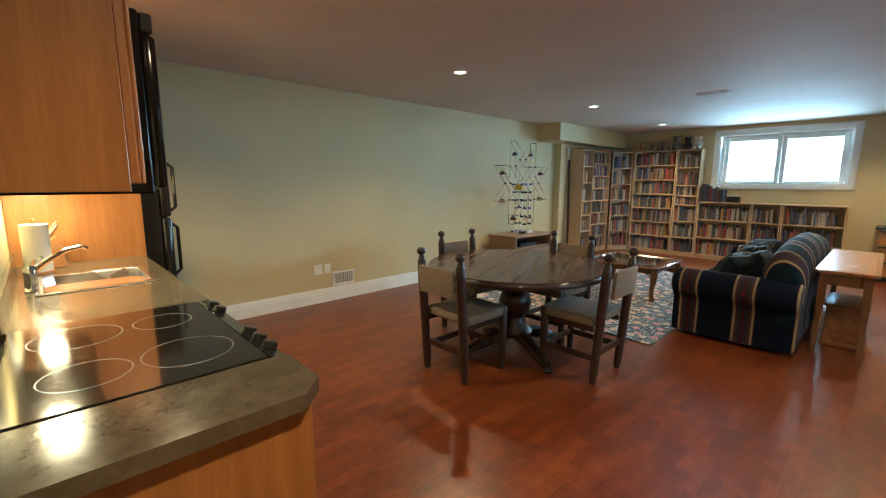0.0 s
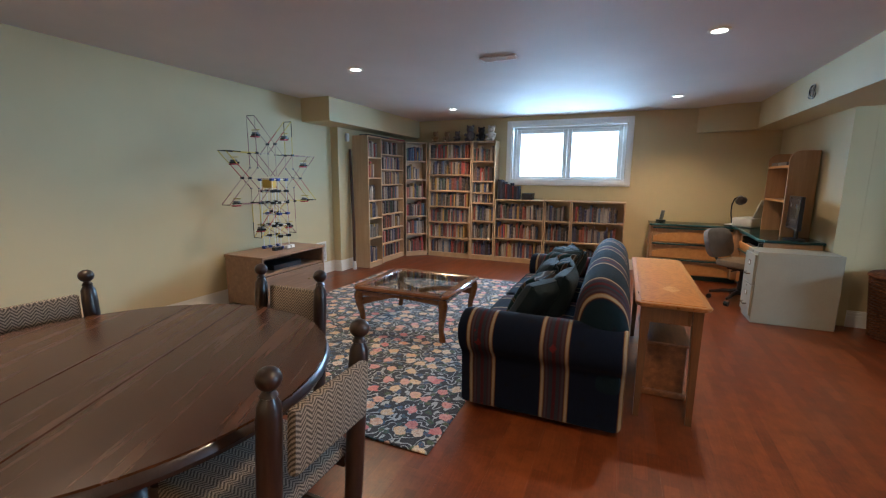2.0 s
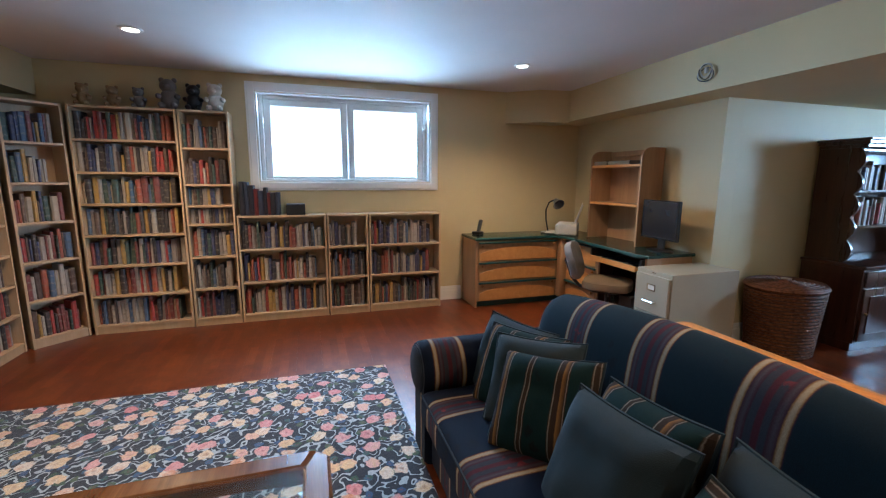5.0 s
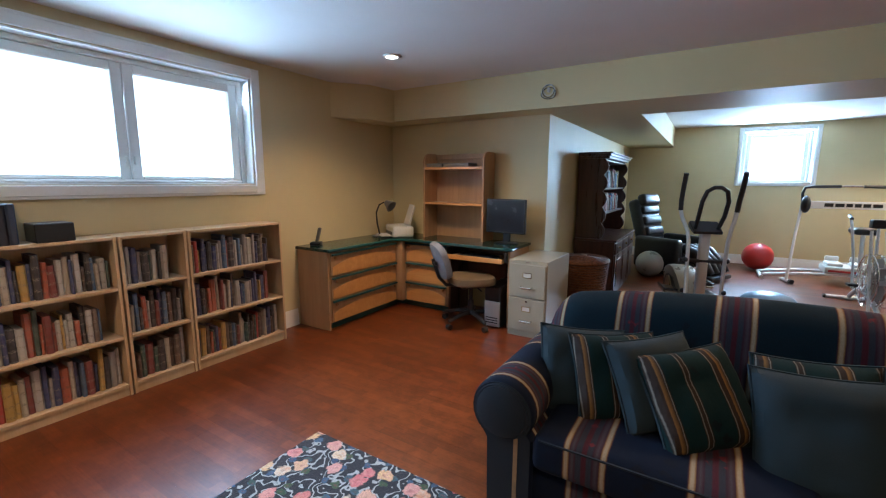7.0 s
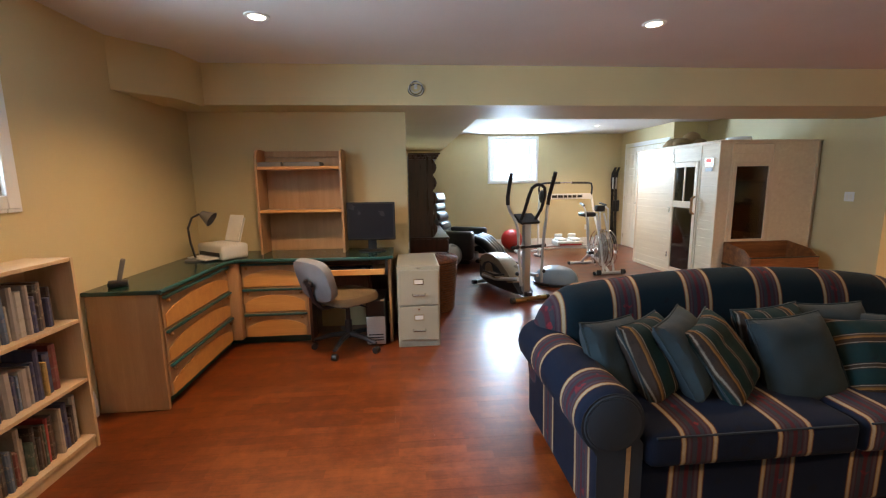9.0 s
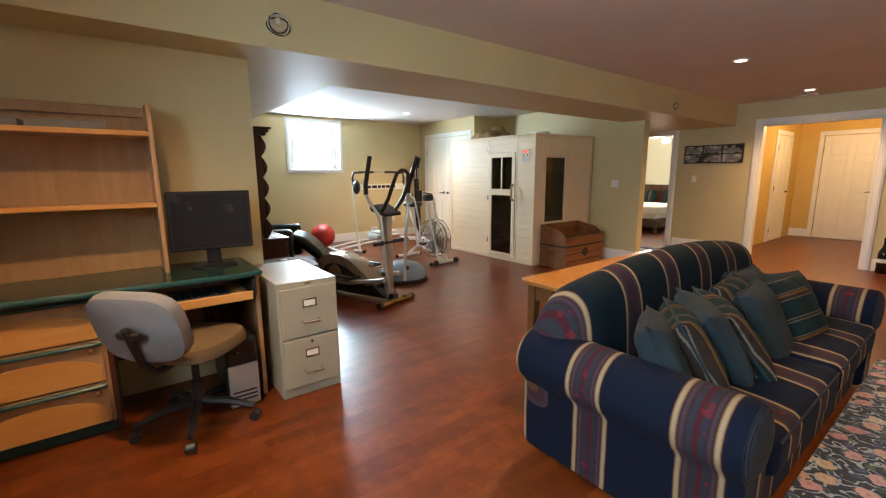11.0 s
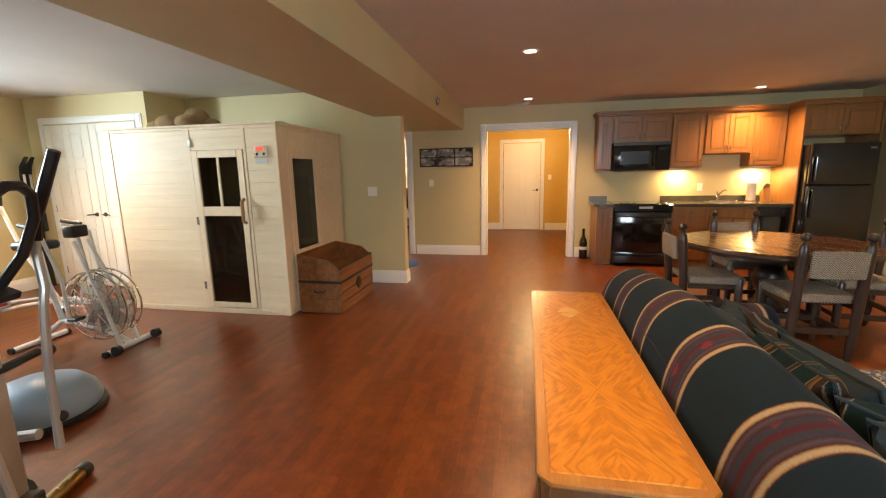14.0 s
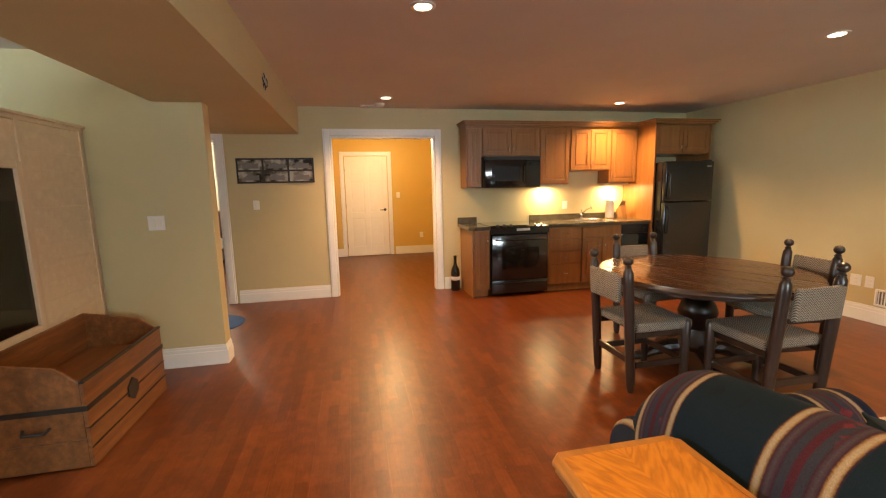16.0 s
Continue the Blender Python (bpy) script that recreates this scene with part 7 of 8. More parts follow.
def elliptical():
    # local: front bar at the origin, the machine runs towards -y
    ob = thing("elliptical_trainer", "silver and black elliptical trainer with moving handles", "elliptical trainer", pose(5.855, -1.22, 0, 0, 0, 17))
    part("front_foot", tube([(-0.25, 0, 0.035), (0.25, 0, 0.035)], 0.032, 12), M_BRASS, ob)
    for s in (-1, 1):
        part("foot_cap", tube([(s * 0.22, 0, 0.035), (s * 0.265, 0, 0.035)], 0.036, 12), M_BLACK, ob)
        part("rear_cap", tube([(s * 0.19, -1.08, 0.035), (s * 0.25, -1.08, 0.035)], 0.034, 12), M_BLACK, ob)
    part("rear_foot", tube([(-0.22, -1.08, 0.035), (0.22, -1.08, 0.035)], 0.028, 12), M_SILVER, ob)
    part("main_beam", box(-0.04, -1.08, 0.04, 0.04, 0.0, 0.11, 0.008), M_BLACK, ob)
    # big rounded flywheel housing: dark lower half, bronze shell over it
    hump = [(-0.10, 0.10), (-0.24, 0.19), (-0.42, 0.30), (-0.58, 0.385), (-0.74, 0.43), (-0.90, 0.435), (-1.04, 0.39), (-1.13, 0.30), (-1.16, 0.19), (-1.12, 0.10)]
    part("flywheel_cover", prism(rounded([(-0.12, 0.07)] + hump + [(-1.02, 0.055), (-0.6, 0.05)], 2), "x", -0.105, 0.105, bev=0.02), M_BLACK, ob)
    bm = bmesh.new()
    rings = []
    for y, z in hump[1:-2]:
        ny, nz = (y + 0.72), (z - 0.10)
        k = 1 + 0.035 / max(0.05, math.hypot(ny, nz))
        rings.append([bm.verts.new((px, -0.72 + ny * q, 0.10 + nz * q)) for px, q in ((-0.118, 0.80), (-0.112, k), (-0.06, k * 1.02), (0.06, k * 1.02), (0.112, k), (0.118, 0.80))])
    for p_, q_ in zip(rings, rings[1:]):
        for a, b in zip(range(5), range(1, 6)):
            bm.faces.new([p_[a], p_[b], q_[b], q_[a]])
    part("cover_shell", bm, M_BRONZE, ob, "bronze-grey shell of the housing")
    for s in (-1, 1):
        part("crank_disc", tube([(s * 0.119, -0.82, 0.25), (s * 0.135, -0.82, 0.25)], 0.10, 24), M_BRONZE, ob)
    bm = box(-0.045, -0.135, 0.05, 0.045, -0.065, 0.95, 0.012, 2)
    part("mast", bm, M_SILVER, ob)
    con = part("console", prism([(-0.21, 0.99), (-0.02, 0.94), (-0.01, 0.965), (-0.19, 1.055), (-0.22, 1.03)], "x", -0.13, 0.13, bev=0.006), M_BLACK, ob)
    loop = [(-0.10, -0.08, 0.98), (-0.112, 0.03, 1.12), (-0.112, 0.10, 1.27), (-0.085, 0.125, 1.365), (-0.03, 0.135, 1.40), (0.03, 0.135, 1.40), (0.085, 0.125, 1.365), (0.112, 0.10, 1.27), (0.112, 0.03, 1.12), (0.10, -0.08, 0.98)]
    part("fixed_handlebar", tube(loop, 0.020, 10), M_BLACK, ob)
    for s, sw in ((-1, 0.07), (1, -0.07)):
        x = s * 0.165
        pole = part("swing_pole", tube([(x, 0.02 - 0.5 * sw, 0.22), (x, 0.0, 0.60), (x, 0.0 + 0.4 * sw, 0.88), (x + s * 0.010, -0.01 + 0.7 * sw, 0.97), (x + s * 0.050, -0.07 + sw, 1.10), (x + s * 0.060, -0.085 + 1.2 * sw, 1.18)], 0.018, 10), M_SILVER, ob)
        part("grip", tube([(x + s * 0.059, -0.083 + 1.2 * sw, 1.165), (x + s * 0.062, -0.075 + 1.3 * sw, 1.26), (x + s * 0.06, -0.02 + 1.5 * sw, 1.42), (x + s * 0.055, 0.02 + 1.7 * sw, 1.54)], 0.023, 10), M_BLACK, pole)
        for z in (0.36, 0.68):
            part("pivot_knob", ball((x + s * 0.02, 0.0, z), 0.026, u=12, v=8), M_BLACK, pole)
        y0, z0 = -0.05 - 0.6 * sw, 0.26 - 0.6 * sw
        link = part("pedal_arm", tube([(x, y0, 0.29), (x, -0.55, 0.22 + 0.5 * sw), (x, -0.92, 0.24 + sw)], 0.024, 10), M_SILVER, ob)
        bm = box(x - 0.075, -0.80, 0.255 + 0.6 * sw, x + 0.075, -0.42, 0.285 + 0.6 * sw, 0.02, 2)
        ped = part("pedal", bm, M_BRONZE, ob)
        bm = bmesh.new()
        tube([(x - 0.07, -0.78, 0.30 + 0.6 * sw), (x - 0.07, -0.46, 0.30 + 0.6 * sw), (x - 0.04, -0.42, 0.305 + 0.6 * sw), (x + 0.04, -0.42, 0.305 + 0.6 * sw), (x + 0.07, -0.46, 0.30 + 0.6 * sw), (x + 0.07, -0.78, 0.30 + 0.6 * sw)], 0.014, 8, bm)
        part("pedal_lip", bm, M_BLACK, ped)
    part("cross_pivot", tube([(-0.22, -0.08, 0.66), (0.22, -0.08, 0.66)], 0.02, 10), M_BLACK, ob)


elliptical()


def air_bike():
    # local: fan wheel towards +y
    ob = thing("air_bike", "white exercise bike with a caged fan wheel", "exercise bike", pose(4.25, -2.95, 0, 0, 0, 4))
    for y in (0.42, -0.46):
        ft = part("floor_bar", tube([(-0.24, y, 0.025), (0.24, y, 0.025)], 0.024, 10), M_WHITESTEEL, ob)
        for s in (-1, 1):
            part("bar_cap", tube([(s * 0.225, y, 0.025), (s * 0.25, y, 0.025)], 0.027, 10), M_BLACK, ft)
    part("main_frame", tube([(0, 0.42, 0.04), (0, 0.18, 0.16), (0, -0.20, 0.22), (0, -0.46, 0.04)], 0.024, 10), M_WHITESTEEL, ob)
    part("seat_tube", tube([(0, -0.20, 0.20), (0, -0.28, 0.55), (0, -0.31, 0.84)], 0.022, 10), M_WHITESTEEL, ob)
    part("saddle", box(-0.11, -0.46, 0.84, 0.11, -0.20, 0.92, 0.035, 3), M_BLACK, ob)
    R, cy, cz = 0.29, 0.22, 0.38
    for s in (-1, 1):
        part("fork", tube([(s * 0.085, 0.42, 0.03), (s * 0.085, cy + 0.08, 0.45), (s * 0.06, 0.10, 0.92)], 0.016, 8), M_WHITESTEEL, ob)
        cage = part("wheel_cage", tube([(s * 0.075, cy + R * math.cos(q), cz + R * math.sin(q)) for q in [i * math.pi / 20 for i in range(40)]], 0.008, 6, closed=True), M_CHROME, ob)
        for rr in (0.10, 0.17, 0.235):
            part("cage_ring", tube([(s * (0.08 + 0.012 * (1 - rr / R)), cy + rr * math.cos(q), cz + rr * math.sin(q)) for q in [i * math.pi / 16 for i in range(32)]], 0.003, 5, closed=True), M_CHROME, cage)
        for k in range(18):
            q = k * math.pi / 9
            part("cage_wire", tube([(s * 0.095, cy + 0.05 * math.cos(q), cz + 0.05 * math.sin(q)), (s * 0.075, cy + R * math.cos(q), cz + R * math.sin(q))], 0.0025, 5), M_CHROME, cage)
    part("cage_band", tube([(0, cy + R * math.cos(q), cz + R * math.sin(q)) for q in [i * math.pi / 20 for i in range(40)]], 0.012, 6, closed=True), M_CHROME, ob)
    fan = part("fan_hub", tube([(-0.06, cy, cz), (0.06, cy, cz)], 0.05, 16), M_SILVER, ob)
    for k in range(8):
        bl = part("fan_blade", box(-0.05, 0.04, -0.004, 0.05, 0.25, 0.004), M_SILVER, fan)
        bl.matrix_local = Matrix.Translation((0, cy, cz)) @ Matrix.Rotation(k * math.pi / 4, 4, "X") @ Matrix.Rotation(0.3, 4, "Y")
    con = part("console", box(-0.07, 0.02, 0.95, 0.07, 0.12, 1.05, 0.015, 2), M_BLACK, ob)
    part("console_post", tube([(0, 0.12, 0.66), (0, 0.08, 0.96)], 0.016, 8), M_WHITESTEEL, ob)
    for s in (-1, 1):
        arm = part("handle_arm", tube([(s * 0.13, 0.02, 0.24), (s * 0.17, 0.06, 0.62), (s * 0.20, -0.02, 0.98), (s * 0.18, -0.16, 1.06)], 0.014, 8), M_WHITESTEEL, ob)
        part("grip", tube([(s * 0.19, -0.08, 1.04), (s * 0.17, -0.24, 1.07)], 0.019, 8), M_BLACK, arm)
        part("crank", tube([(s * 0.10, -0.02, 0.24), (s * 0.11, -0.02 + s * 0.14, 0.24 + s * 0.06)], 0.011, 8), M_STEEL, ob)
        part("pedal", box(s * 0.12, -0.06 + s * 0.14, 0.225 + s * 0.06, s * 0.21, 0.03 + s * 0.14, 0.255 + s * 0.06, 0.006), M_BLACK, ob)
        part("transport_wheel", tube([(s * 0.18, 0.49, 0.05), (s * 0.22, 0.49, 0.05)], 0.04, 14), M_BLACK, ob)


air_bike()


def ski_trainer():
    # local x along the machine
    ob = thing("ski_trainer", "white ski exercise machine with a padded rail and a carriage", "ski machine", pose(4.15, -4.60, 0))
    for s in (-1, 1):
        leg = part("upright", tube([(s * 0.66, 0.42, 0.04), (s * 0.58, 0.10, 0.70), (s * 0.53, 0.0, 1.16)], 0.020, 10), M_WHITESTEEL, ob)
        part("floor_bar", tube([(s * 0.62, 0.48, 0.03), (s * 0.70, 0.30, 0.03)], 0.028, 10), M_WHITESTEEL, ob)
        part("bar_cap", tube([(s * 0.605, 0.515, 0.03), (s * 0.622, 0.475, 0.03)], 0.034, 12), M_BLACK, ob)
        part("upper_post", tube([(s * 0.53, 0.0, 1.16), (s * 0.545, 0.0, 1.30), (s * 0.52, 0.0, 1.385), (s * 0.42, 0.0, 1.40)], 0.020, 10), M_BLACK, ob)
    part("hand_rail", tube([(-0.42, 0, 1.40), (-0.12, 0, 1.405)], 0.022, 10), M_BLACK, ob)
    part("hand_rail", tube([(0.12, 0, 1.405), (0.42, 0, 1.40)], 0.022, 10), M_BLACK, ob)
    part("rail_core", tube([(-0.42, 0, 1.40), (0, 0, 1.407), (0.42, 0, 1.40)], 0.014, 8), M_CHROME, ob)
    board = part("name_board", box(-0.53, -0.012, 1.08, 0.53, 0.012, 1.19, 0.003), M_WHITESTEEL, ob)
    for x0, x1 in ((-0.34, -0.24), (-0.22, -0.14), (-0.12, -0.05), (-0.03, 0.04), (0.06, 0.16), (0.18, 0.28)):
        part("letter_bar", box(x0, 0.0122, 1.11, x1, 0.014, 1.16), M_BLACK, board, smooth=False)
    part("pad", ball((0.50, 0.06, 1.14), (0.06, 0.10, 0.13), u=16, v=12), M_BLACK, ob)
    for y in (-0.10, 0.22):
        part("track", tube([(-0.95, y, 0.06), (-0.5, y, 0.12), (0, y, 0.15), (0.5, y, 0.12), (0.95, y, 0.06)], 0.020, 10), M_WHITESTEEL, ob)
    car = part("carriage", box(-0.30, -0.14, 0.155, 0.22, 0.26, 0.26, 0.02, 2), M_GREYPLASTIC, ob)
    for x in (-0.18, 0.10):
        part("foot_cradle", box(x - 0.09, -0.08, 0.2605, x + 0.09, 0.20, 0.31, 0.02, 2), M_WHITESTEEL, car)
        part("toe_stop", box(x - 0.08, -0.085, 0.3105, x + 0.08, -0.05, 0.38, 0.012, 2), M_WHITESTEEL, car)
    part("stripe", box(-0.26, 0.2602, 0.185, 0.18, 0.262, 0.215), M_REDP, car)
    for s in (-1, 1):
        part("end_foot", tube([(s * 0.95, -0.22, 0.03), (s * 0.95, 0.34, 0.03)], 0.028, 10), M_WHITESTEEL, ob)


ski_trainer()


def skis():
    ob = thing("skis", "pair of dark patterned skis leaning in the corner", "skis", pose(2.66, -5.50, 0, 0, 0, 20))
    for i, x in enumerate((-0.05, 0.05)):
        n, bm, rings = 14, bmesh.new(), []
        for k in range(n + 1):
            z = 1.72 * k / n
            w = 0.048 - 0.010 * math.sin(math.pi * k / n) - (0.02 if k == n else 0)
            y = -0.06 * k / n + (0.09 * max(0, (k / n - 0.86) / 0.14) ** 2)
            rings.append([bm.verts.new((x + dx * w, y + dy * 0.006, z)) for dx, dy in ((-1, -1), (1, -1), (1, 1), (-1, 1))])
        for p_, q_ in zip(rings, rings[1:]):
            bridge(bm, p_, q_)
        bm.faces.new(rings[0][::-1])
        bm.faces.new(rings[-1])
        sk = part("ski", bm, M_SCREEN if i else M_BLACK, ob)
        part("binding", box(x - 0.035, -0.015, 0.75, x + 0.035, 0.05, 1.0, 0.01, 2), M_BLACK, sk)
        part("graphic", box(x - 0.02, 0.012 - 0.05, 1.25, x + 0.02, 0.02 - 0.05, 1.5, 0.002), M_GREYPLASTIC, sk)


skis()


def sauna():
    ob = thing("sauna_cabin", "pale hemlock infrared sauna cabin with a smoked glass door", "sauna")
    X0, X1, Y0, Y1, h = 1.90, 3.30, -3.50, -1.56, 1.93
    t = 0.045
    bh = 0.118
    n = 16
    meshes = {}

    def run(along, l0, l1, at, out, z0, z1):
        """Horizontal boards between two heights on one face."""
        k = 0
        z = z0
        while z < z1 - 0.01:
            b = min(bh, z1 - z)
            key = (along, round(l1 - l0, 3), round(b, 3))
            if key not in meshes:
                bm = box(0, 0, 0, 0.016, l1 - l0, b - 0.0004, 0.0012) if along == "y" else box(0, 0, 0, l1 - l0, 0.016, b - 0.0004, 0.0012)
                me = bpy.data.meshes.new("board")
                bm.to_mesh(me)
                bm.free()
                me.materials.append(M_SAUNA)
                meshes[key] = me
            o = new("board", meshes[key])
            o.location = (at - 0.016, l0, z) if along == "y" else (l0, at - 0.016, z)
            o.parent = ob
            z += b
    # front: plain bay of boards, the door, the control bay
    part("back_wall", box(X0, Y0, 0.02, X0 + t, Y1, h - 0.02), M_SAUNAZ, ob)
    part("far_wall", box(X0 + t, Y0, 0.02, X1 - 0.03, Y0 + t, h - 0.02), M_SAUNAZ, ob)
    run("y", Y0 + 0.035, -2.55, X1 - 0.006, 1, 0.06, h - 0.05)
    run("y", -1.90, Y1 - 0.035, X1 - 0.006, 1, 0.06, h - 0.05)
    run("y", -2.515, -1.935, X1 - 0.006, 1, 1.685, h - 0.05)
    run("x", X0 + 0.035, 2.52, Y1 - 0.006, 1, 0.06, h - 0.05)
    run("x", 3.13, X1 - 0.036, Y1 - 0.006, 1, 0.06, h - 0.05)
    run("x", 2.555, 3.095, Y1 - 0.006, 1, 0.06, 0.60)
    run("x", 2.555, 3.095, Y1 - 0.006, 1, 1.64, h - 0.05)
    for y0, y1 in ((Y0, Y0 + 0.034), (-2.549, -2.516), (-1.934, -1.901), (Y1 - 0.034, Y1)):
        part("post", box(X1 - 0.04, y0, 0.02, X1, y1, h - 0.02, 0.004), M_SAUNAZ, ob)
    for x0, x1 in ((X0, X0 + 0.034), (2.521, 2.554), (3.096, 3.129)):
        part("post", box(x0, Y1 - 0.04, 0.02, x1, Y1, h - 0.02, 0.004), M_SAUNAZ, ob)
    for z0, z1 in ((0.02, 0.059), (h - 0.049, h - 0.02)):
        part("rail", box(X1 - 0.038, Y0 + 0.0345, z0, X1 - 0.001, Y1 - 0.0345, z1, 0.003), M_SAUNAZ, ob)
        part("rail", box(X0 + 0.0345, Y1 - 0.038, z0, X1 - 0.041, Y1 - 0.001, z1, 0.003), M_SAUNAZ, ob)
    part("roof", box(X0 - 0.015, Y0 - 0.015, h - 0.0195, X1 + 0.015, Y1 + 0.015, h, 0.004), M_SAUNAZ, ob)
    part("plinth", box(X0 + 0.01, Y0 + 0.01, 0, X1 - 0.01, Y1 - 0.01, 0.0195), M_SAUNAZ, ob)
    # side window
    bm = bmesh.new()
    for x0, x1, z0, z1 in ((2.555, 2.60, 0.60, 1.64), (3.05, 3.095, 0.60, 1.64), (2.60, 3.05, 0.60, 0.645), (2.60, 3.05, 1.595, 1.64)):
        box(x0, Y1 - 0.035, z0, x1, Y1 + 0.004, z1, 0.004, bm=bm)
    w = part("side_window", bm, M_SAUNAZ, ob)
    part("pane", box(2.601, Y1 - 0.022, 0.646, 3.049, Y1 - 0.016, 1.594), M_SMOKED, w)
    # door with two panes
    bm = bmesh.new()
    for y0, y1, z0, z1 in ((-2.512, -2.445, 0.065, 1.68), (-2.005, -1.938, 0.065, 1.68), (-2.4445, -2.0055, 0.065, 0.12), (-2.4445, -2.0055, 1.03, 1.125), (-2.4445, -2.0055, 1.61, 1.68)):
        box(X1 - 0.030, y0, z0, X1 + 0.008, y1, z1, 0.004, bm=bm)
    door = part("door", bm, M_SAUNAZ, ob)
    part("pane", box(X1 - 0.014, -2.446, 0.119, X1 - 0.008, -2.004, 1.031), M_SMOKED, door)
    part("pane", box(X1 - 0.014, -2.446, 1.124, X1 - 0.008, -2.004, 1.611), M_SMOKED, door)
    part("glazing_bar", box(X1 - 0.012, -2.240, 1.125, X1 + 0.004, -2.212, 1.61, 0.003), M_SAUNAZ, door)
    part("handle", tube([(X1 + 0.008, -1.965, 0.96), (X1 + 0.05, -1.965, 0.98), (X1 + 0.06, -1.955, 1.08), (X1 + 0.05, -1.965, 1.17), (X1 + 0.008, -1.965, 1.20)], 0.017, 10), M_HONEYZ, door)
    for z in (0.3, 0.98, 1.75):
        part("hinge", box(X1 + 0.0005, -2.535, z - 0.04, X1 + 0.010, -2.505, z + 0.04, 0.002), M_STEEL, ob)
    # control panel
    cp = part("control_panel", box(X1 + 0.0005, -1.81, 1.60, X1 + 0.012, -1.66, 1.71, 0.004), M_STEEL, ob)
    part("display", box(X1 + 0.0122, -1.785, 1.66, X1 + 0.0135, -1.70, 1.695), emitter("red led digits", (0.8, 0.05, 0.03), 1.2), cp)
    for y in (-1.775, -1.70):
        part("button", ball((X1 + 0.013, y, 1.63), (0.004, 0.014, 0.014), u=12, v=8), M_SCREEN, cp)
    part("label_plate", box(X1 + 0.0005, -1.80, 1.54, X1 + 0.008, -1.67, 1.585, 0.002), M_GREYPLASTIC, ob)
    # bench inside
    part("bench", box(X0 + 0.05, Y0 + 0.05, 0.42, X0 + 0.55, Y1 - 0.05, 0.46, 0.004), M_SAUNAZ, ob)
    part("heater_panel", box(X0 + 0.046, -3.0, 0.6, X0 + 0.07, -2.0, 1.4, 0.004), M_HUTCH, ob)
    return ob


sauna()
bm = bmesh.new()
for x, y, r, z in ((2.95, -3.0, 0.16, 0.07), (2.85, -2.78, 0.13, 0.10), (3.05, -2.72, 0.12, 0.06), (2.90, -3.22, 0.12, 0.05), (2.82, -2.62, 0.09, 0.05)):
    ball((x, y, 1.93 + z), (r, r * 1.1, z * 1.4), bm=bm, u=18, v=12)
solid("canvas_bag", bm, M_PLUSHTAN, "crumpled tan canvas bundle lying on the sauna roof", "bag")
tagged(part("white_tub", lathe([(0.14, 0.0), (0.15, 0.005), (0.155, 0.06), (0.15, 0.065)], (2.75, -1.95, 1.9305), 28), M_WHITESTEEL, None), "shallow white tub on the sauna roof", "tub")


def trunk():
    ob = thing("wooden_trunk", "old open pine trunk with black bands and sloping sides", "trunk", pose(2.725, -1.29, 0))
    a, b = 0.45, 0.235
    bh = [0.0, 0.115, 0.225, 0.335]
    for z0, z1 in zip(bh, bh[1:]):
        part("front_board", box(-a, b - 0.02, z0 + 0.006, a, b, z1 - 0.001, 0.003), M_TRUNK, ob)
    part("front_board", box(-a, b - 0.02, 0.3365, a, b, 0.47, 0.003), M_TRUNK, ob)
    part("back_board", box(-a, -b, 0.006, a, -b + 0.02, 0.62, 0.003), M_TRUNK, ob)
    for s in (-1, 1):
        lo, hi = sorted((s * a, s * (a - 0.02)))
        for z0, z1 in ((0.006, 0.16), (0.1615, 0.335)):
            part("side_board", box(lo, -b + 0.0205, z0, hi, b - 0.0205, z1, 0.003), M_TRUNK, ob)
        part("sloped_side", prism([(-b + 0.0205, 0.3365), (b - 0.0205, 0.3365), (b - 0.0205, 0.475), (b - 0.12, 0.56), (-b + 0.0205, 0.62)], "x", lo, hi, bev=0.003), M_TRUNK, ob)
        part("side_handle", tube([(s * (a + 0.002), -0.06, 0.25), (s * (a + 0.03), -0.05, 0.235), (s * (a + 0.03), 0.05, 0.235), (s * (a + 0.002), 0.06, 0.25)], 0.008, 8), M_TRUNKBAND, ob)
    part("inner_tray", box(-a + 0.021, -b + 0.021, 0.36, a - 0.021, b - 0.021, 0.375), M_TRUNK, ob)
    bm = bmesh.new()
    for z in (0.335,):
        box(-a - 0.004, b + 0.0003, z - 0.014, a + 0.004, b + 0.004, z + 0.014, bm=bm)
        for s in (-1, 1):
            box(s * (a + 0.0003), -b, z - 0.014, s * (a + 0.004), b, z + 0.014, bm=bm)
    box(-a - 0.004, b - 0.022, 0.4705, a + 0.004, b + 0.003, 0.485, 0.003, bm=bm)
    part("iron_band", bm, M_TRUNKBAND, ob)
    for z in (0.115, 0.225):
        part("rope_line", tube([(-a, b + 0.002, z), (a, b + 0.002, z)], 0.004, 6), M_TRUNKBAND, ob)
    bm = prism([(-0.06, 0.20), (0, 0.16), (0.06, 0.20), (0.06, 0.26), (0, 0.30), (-0.06, 0.26)], "y", b + 0.0005, b + 0.008)
    part("lock_plate", bm, M_TRUNKBAND, ob)


trunk()


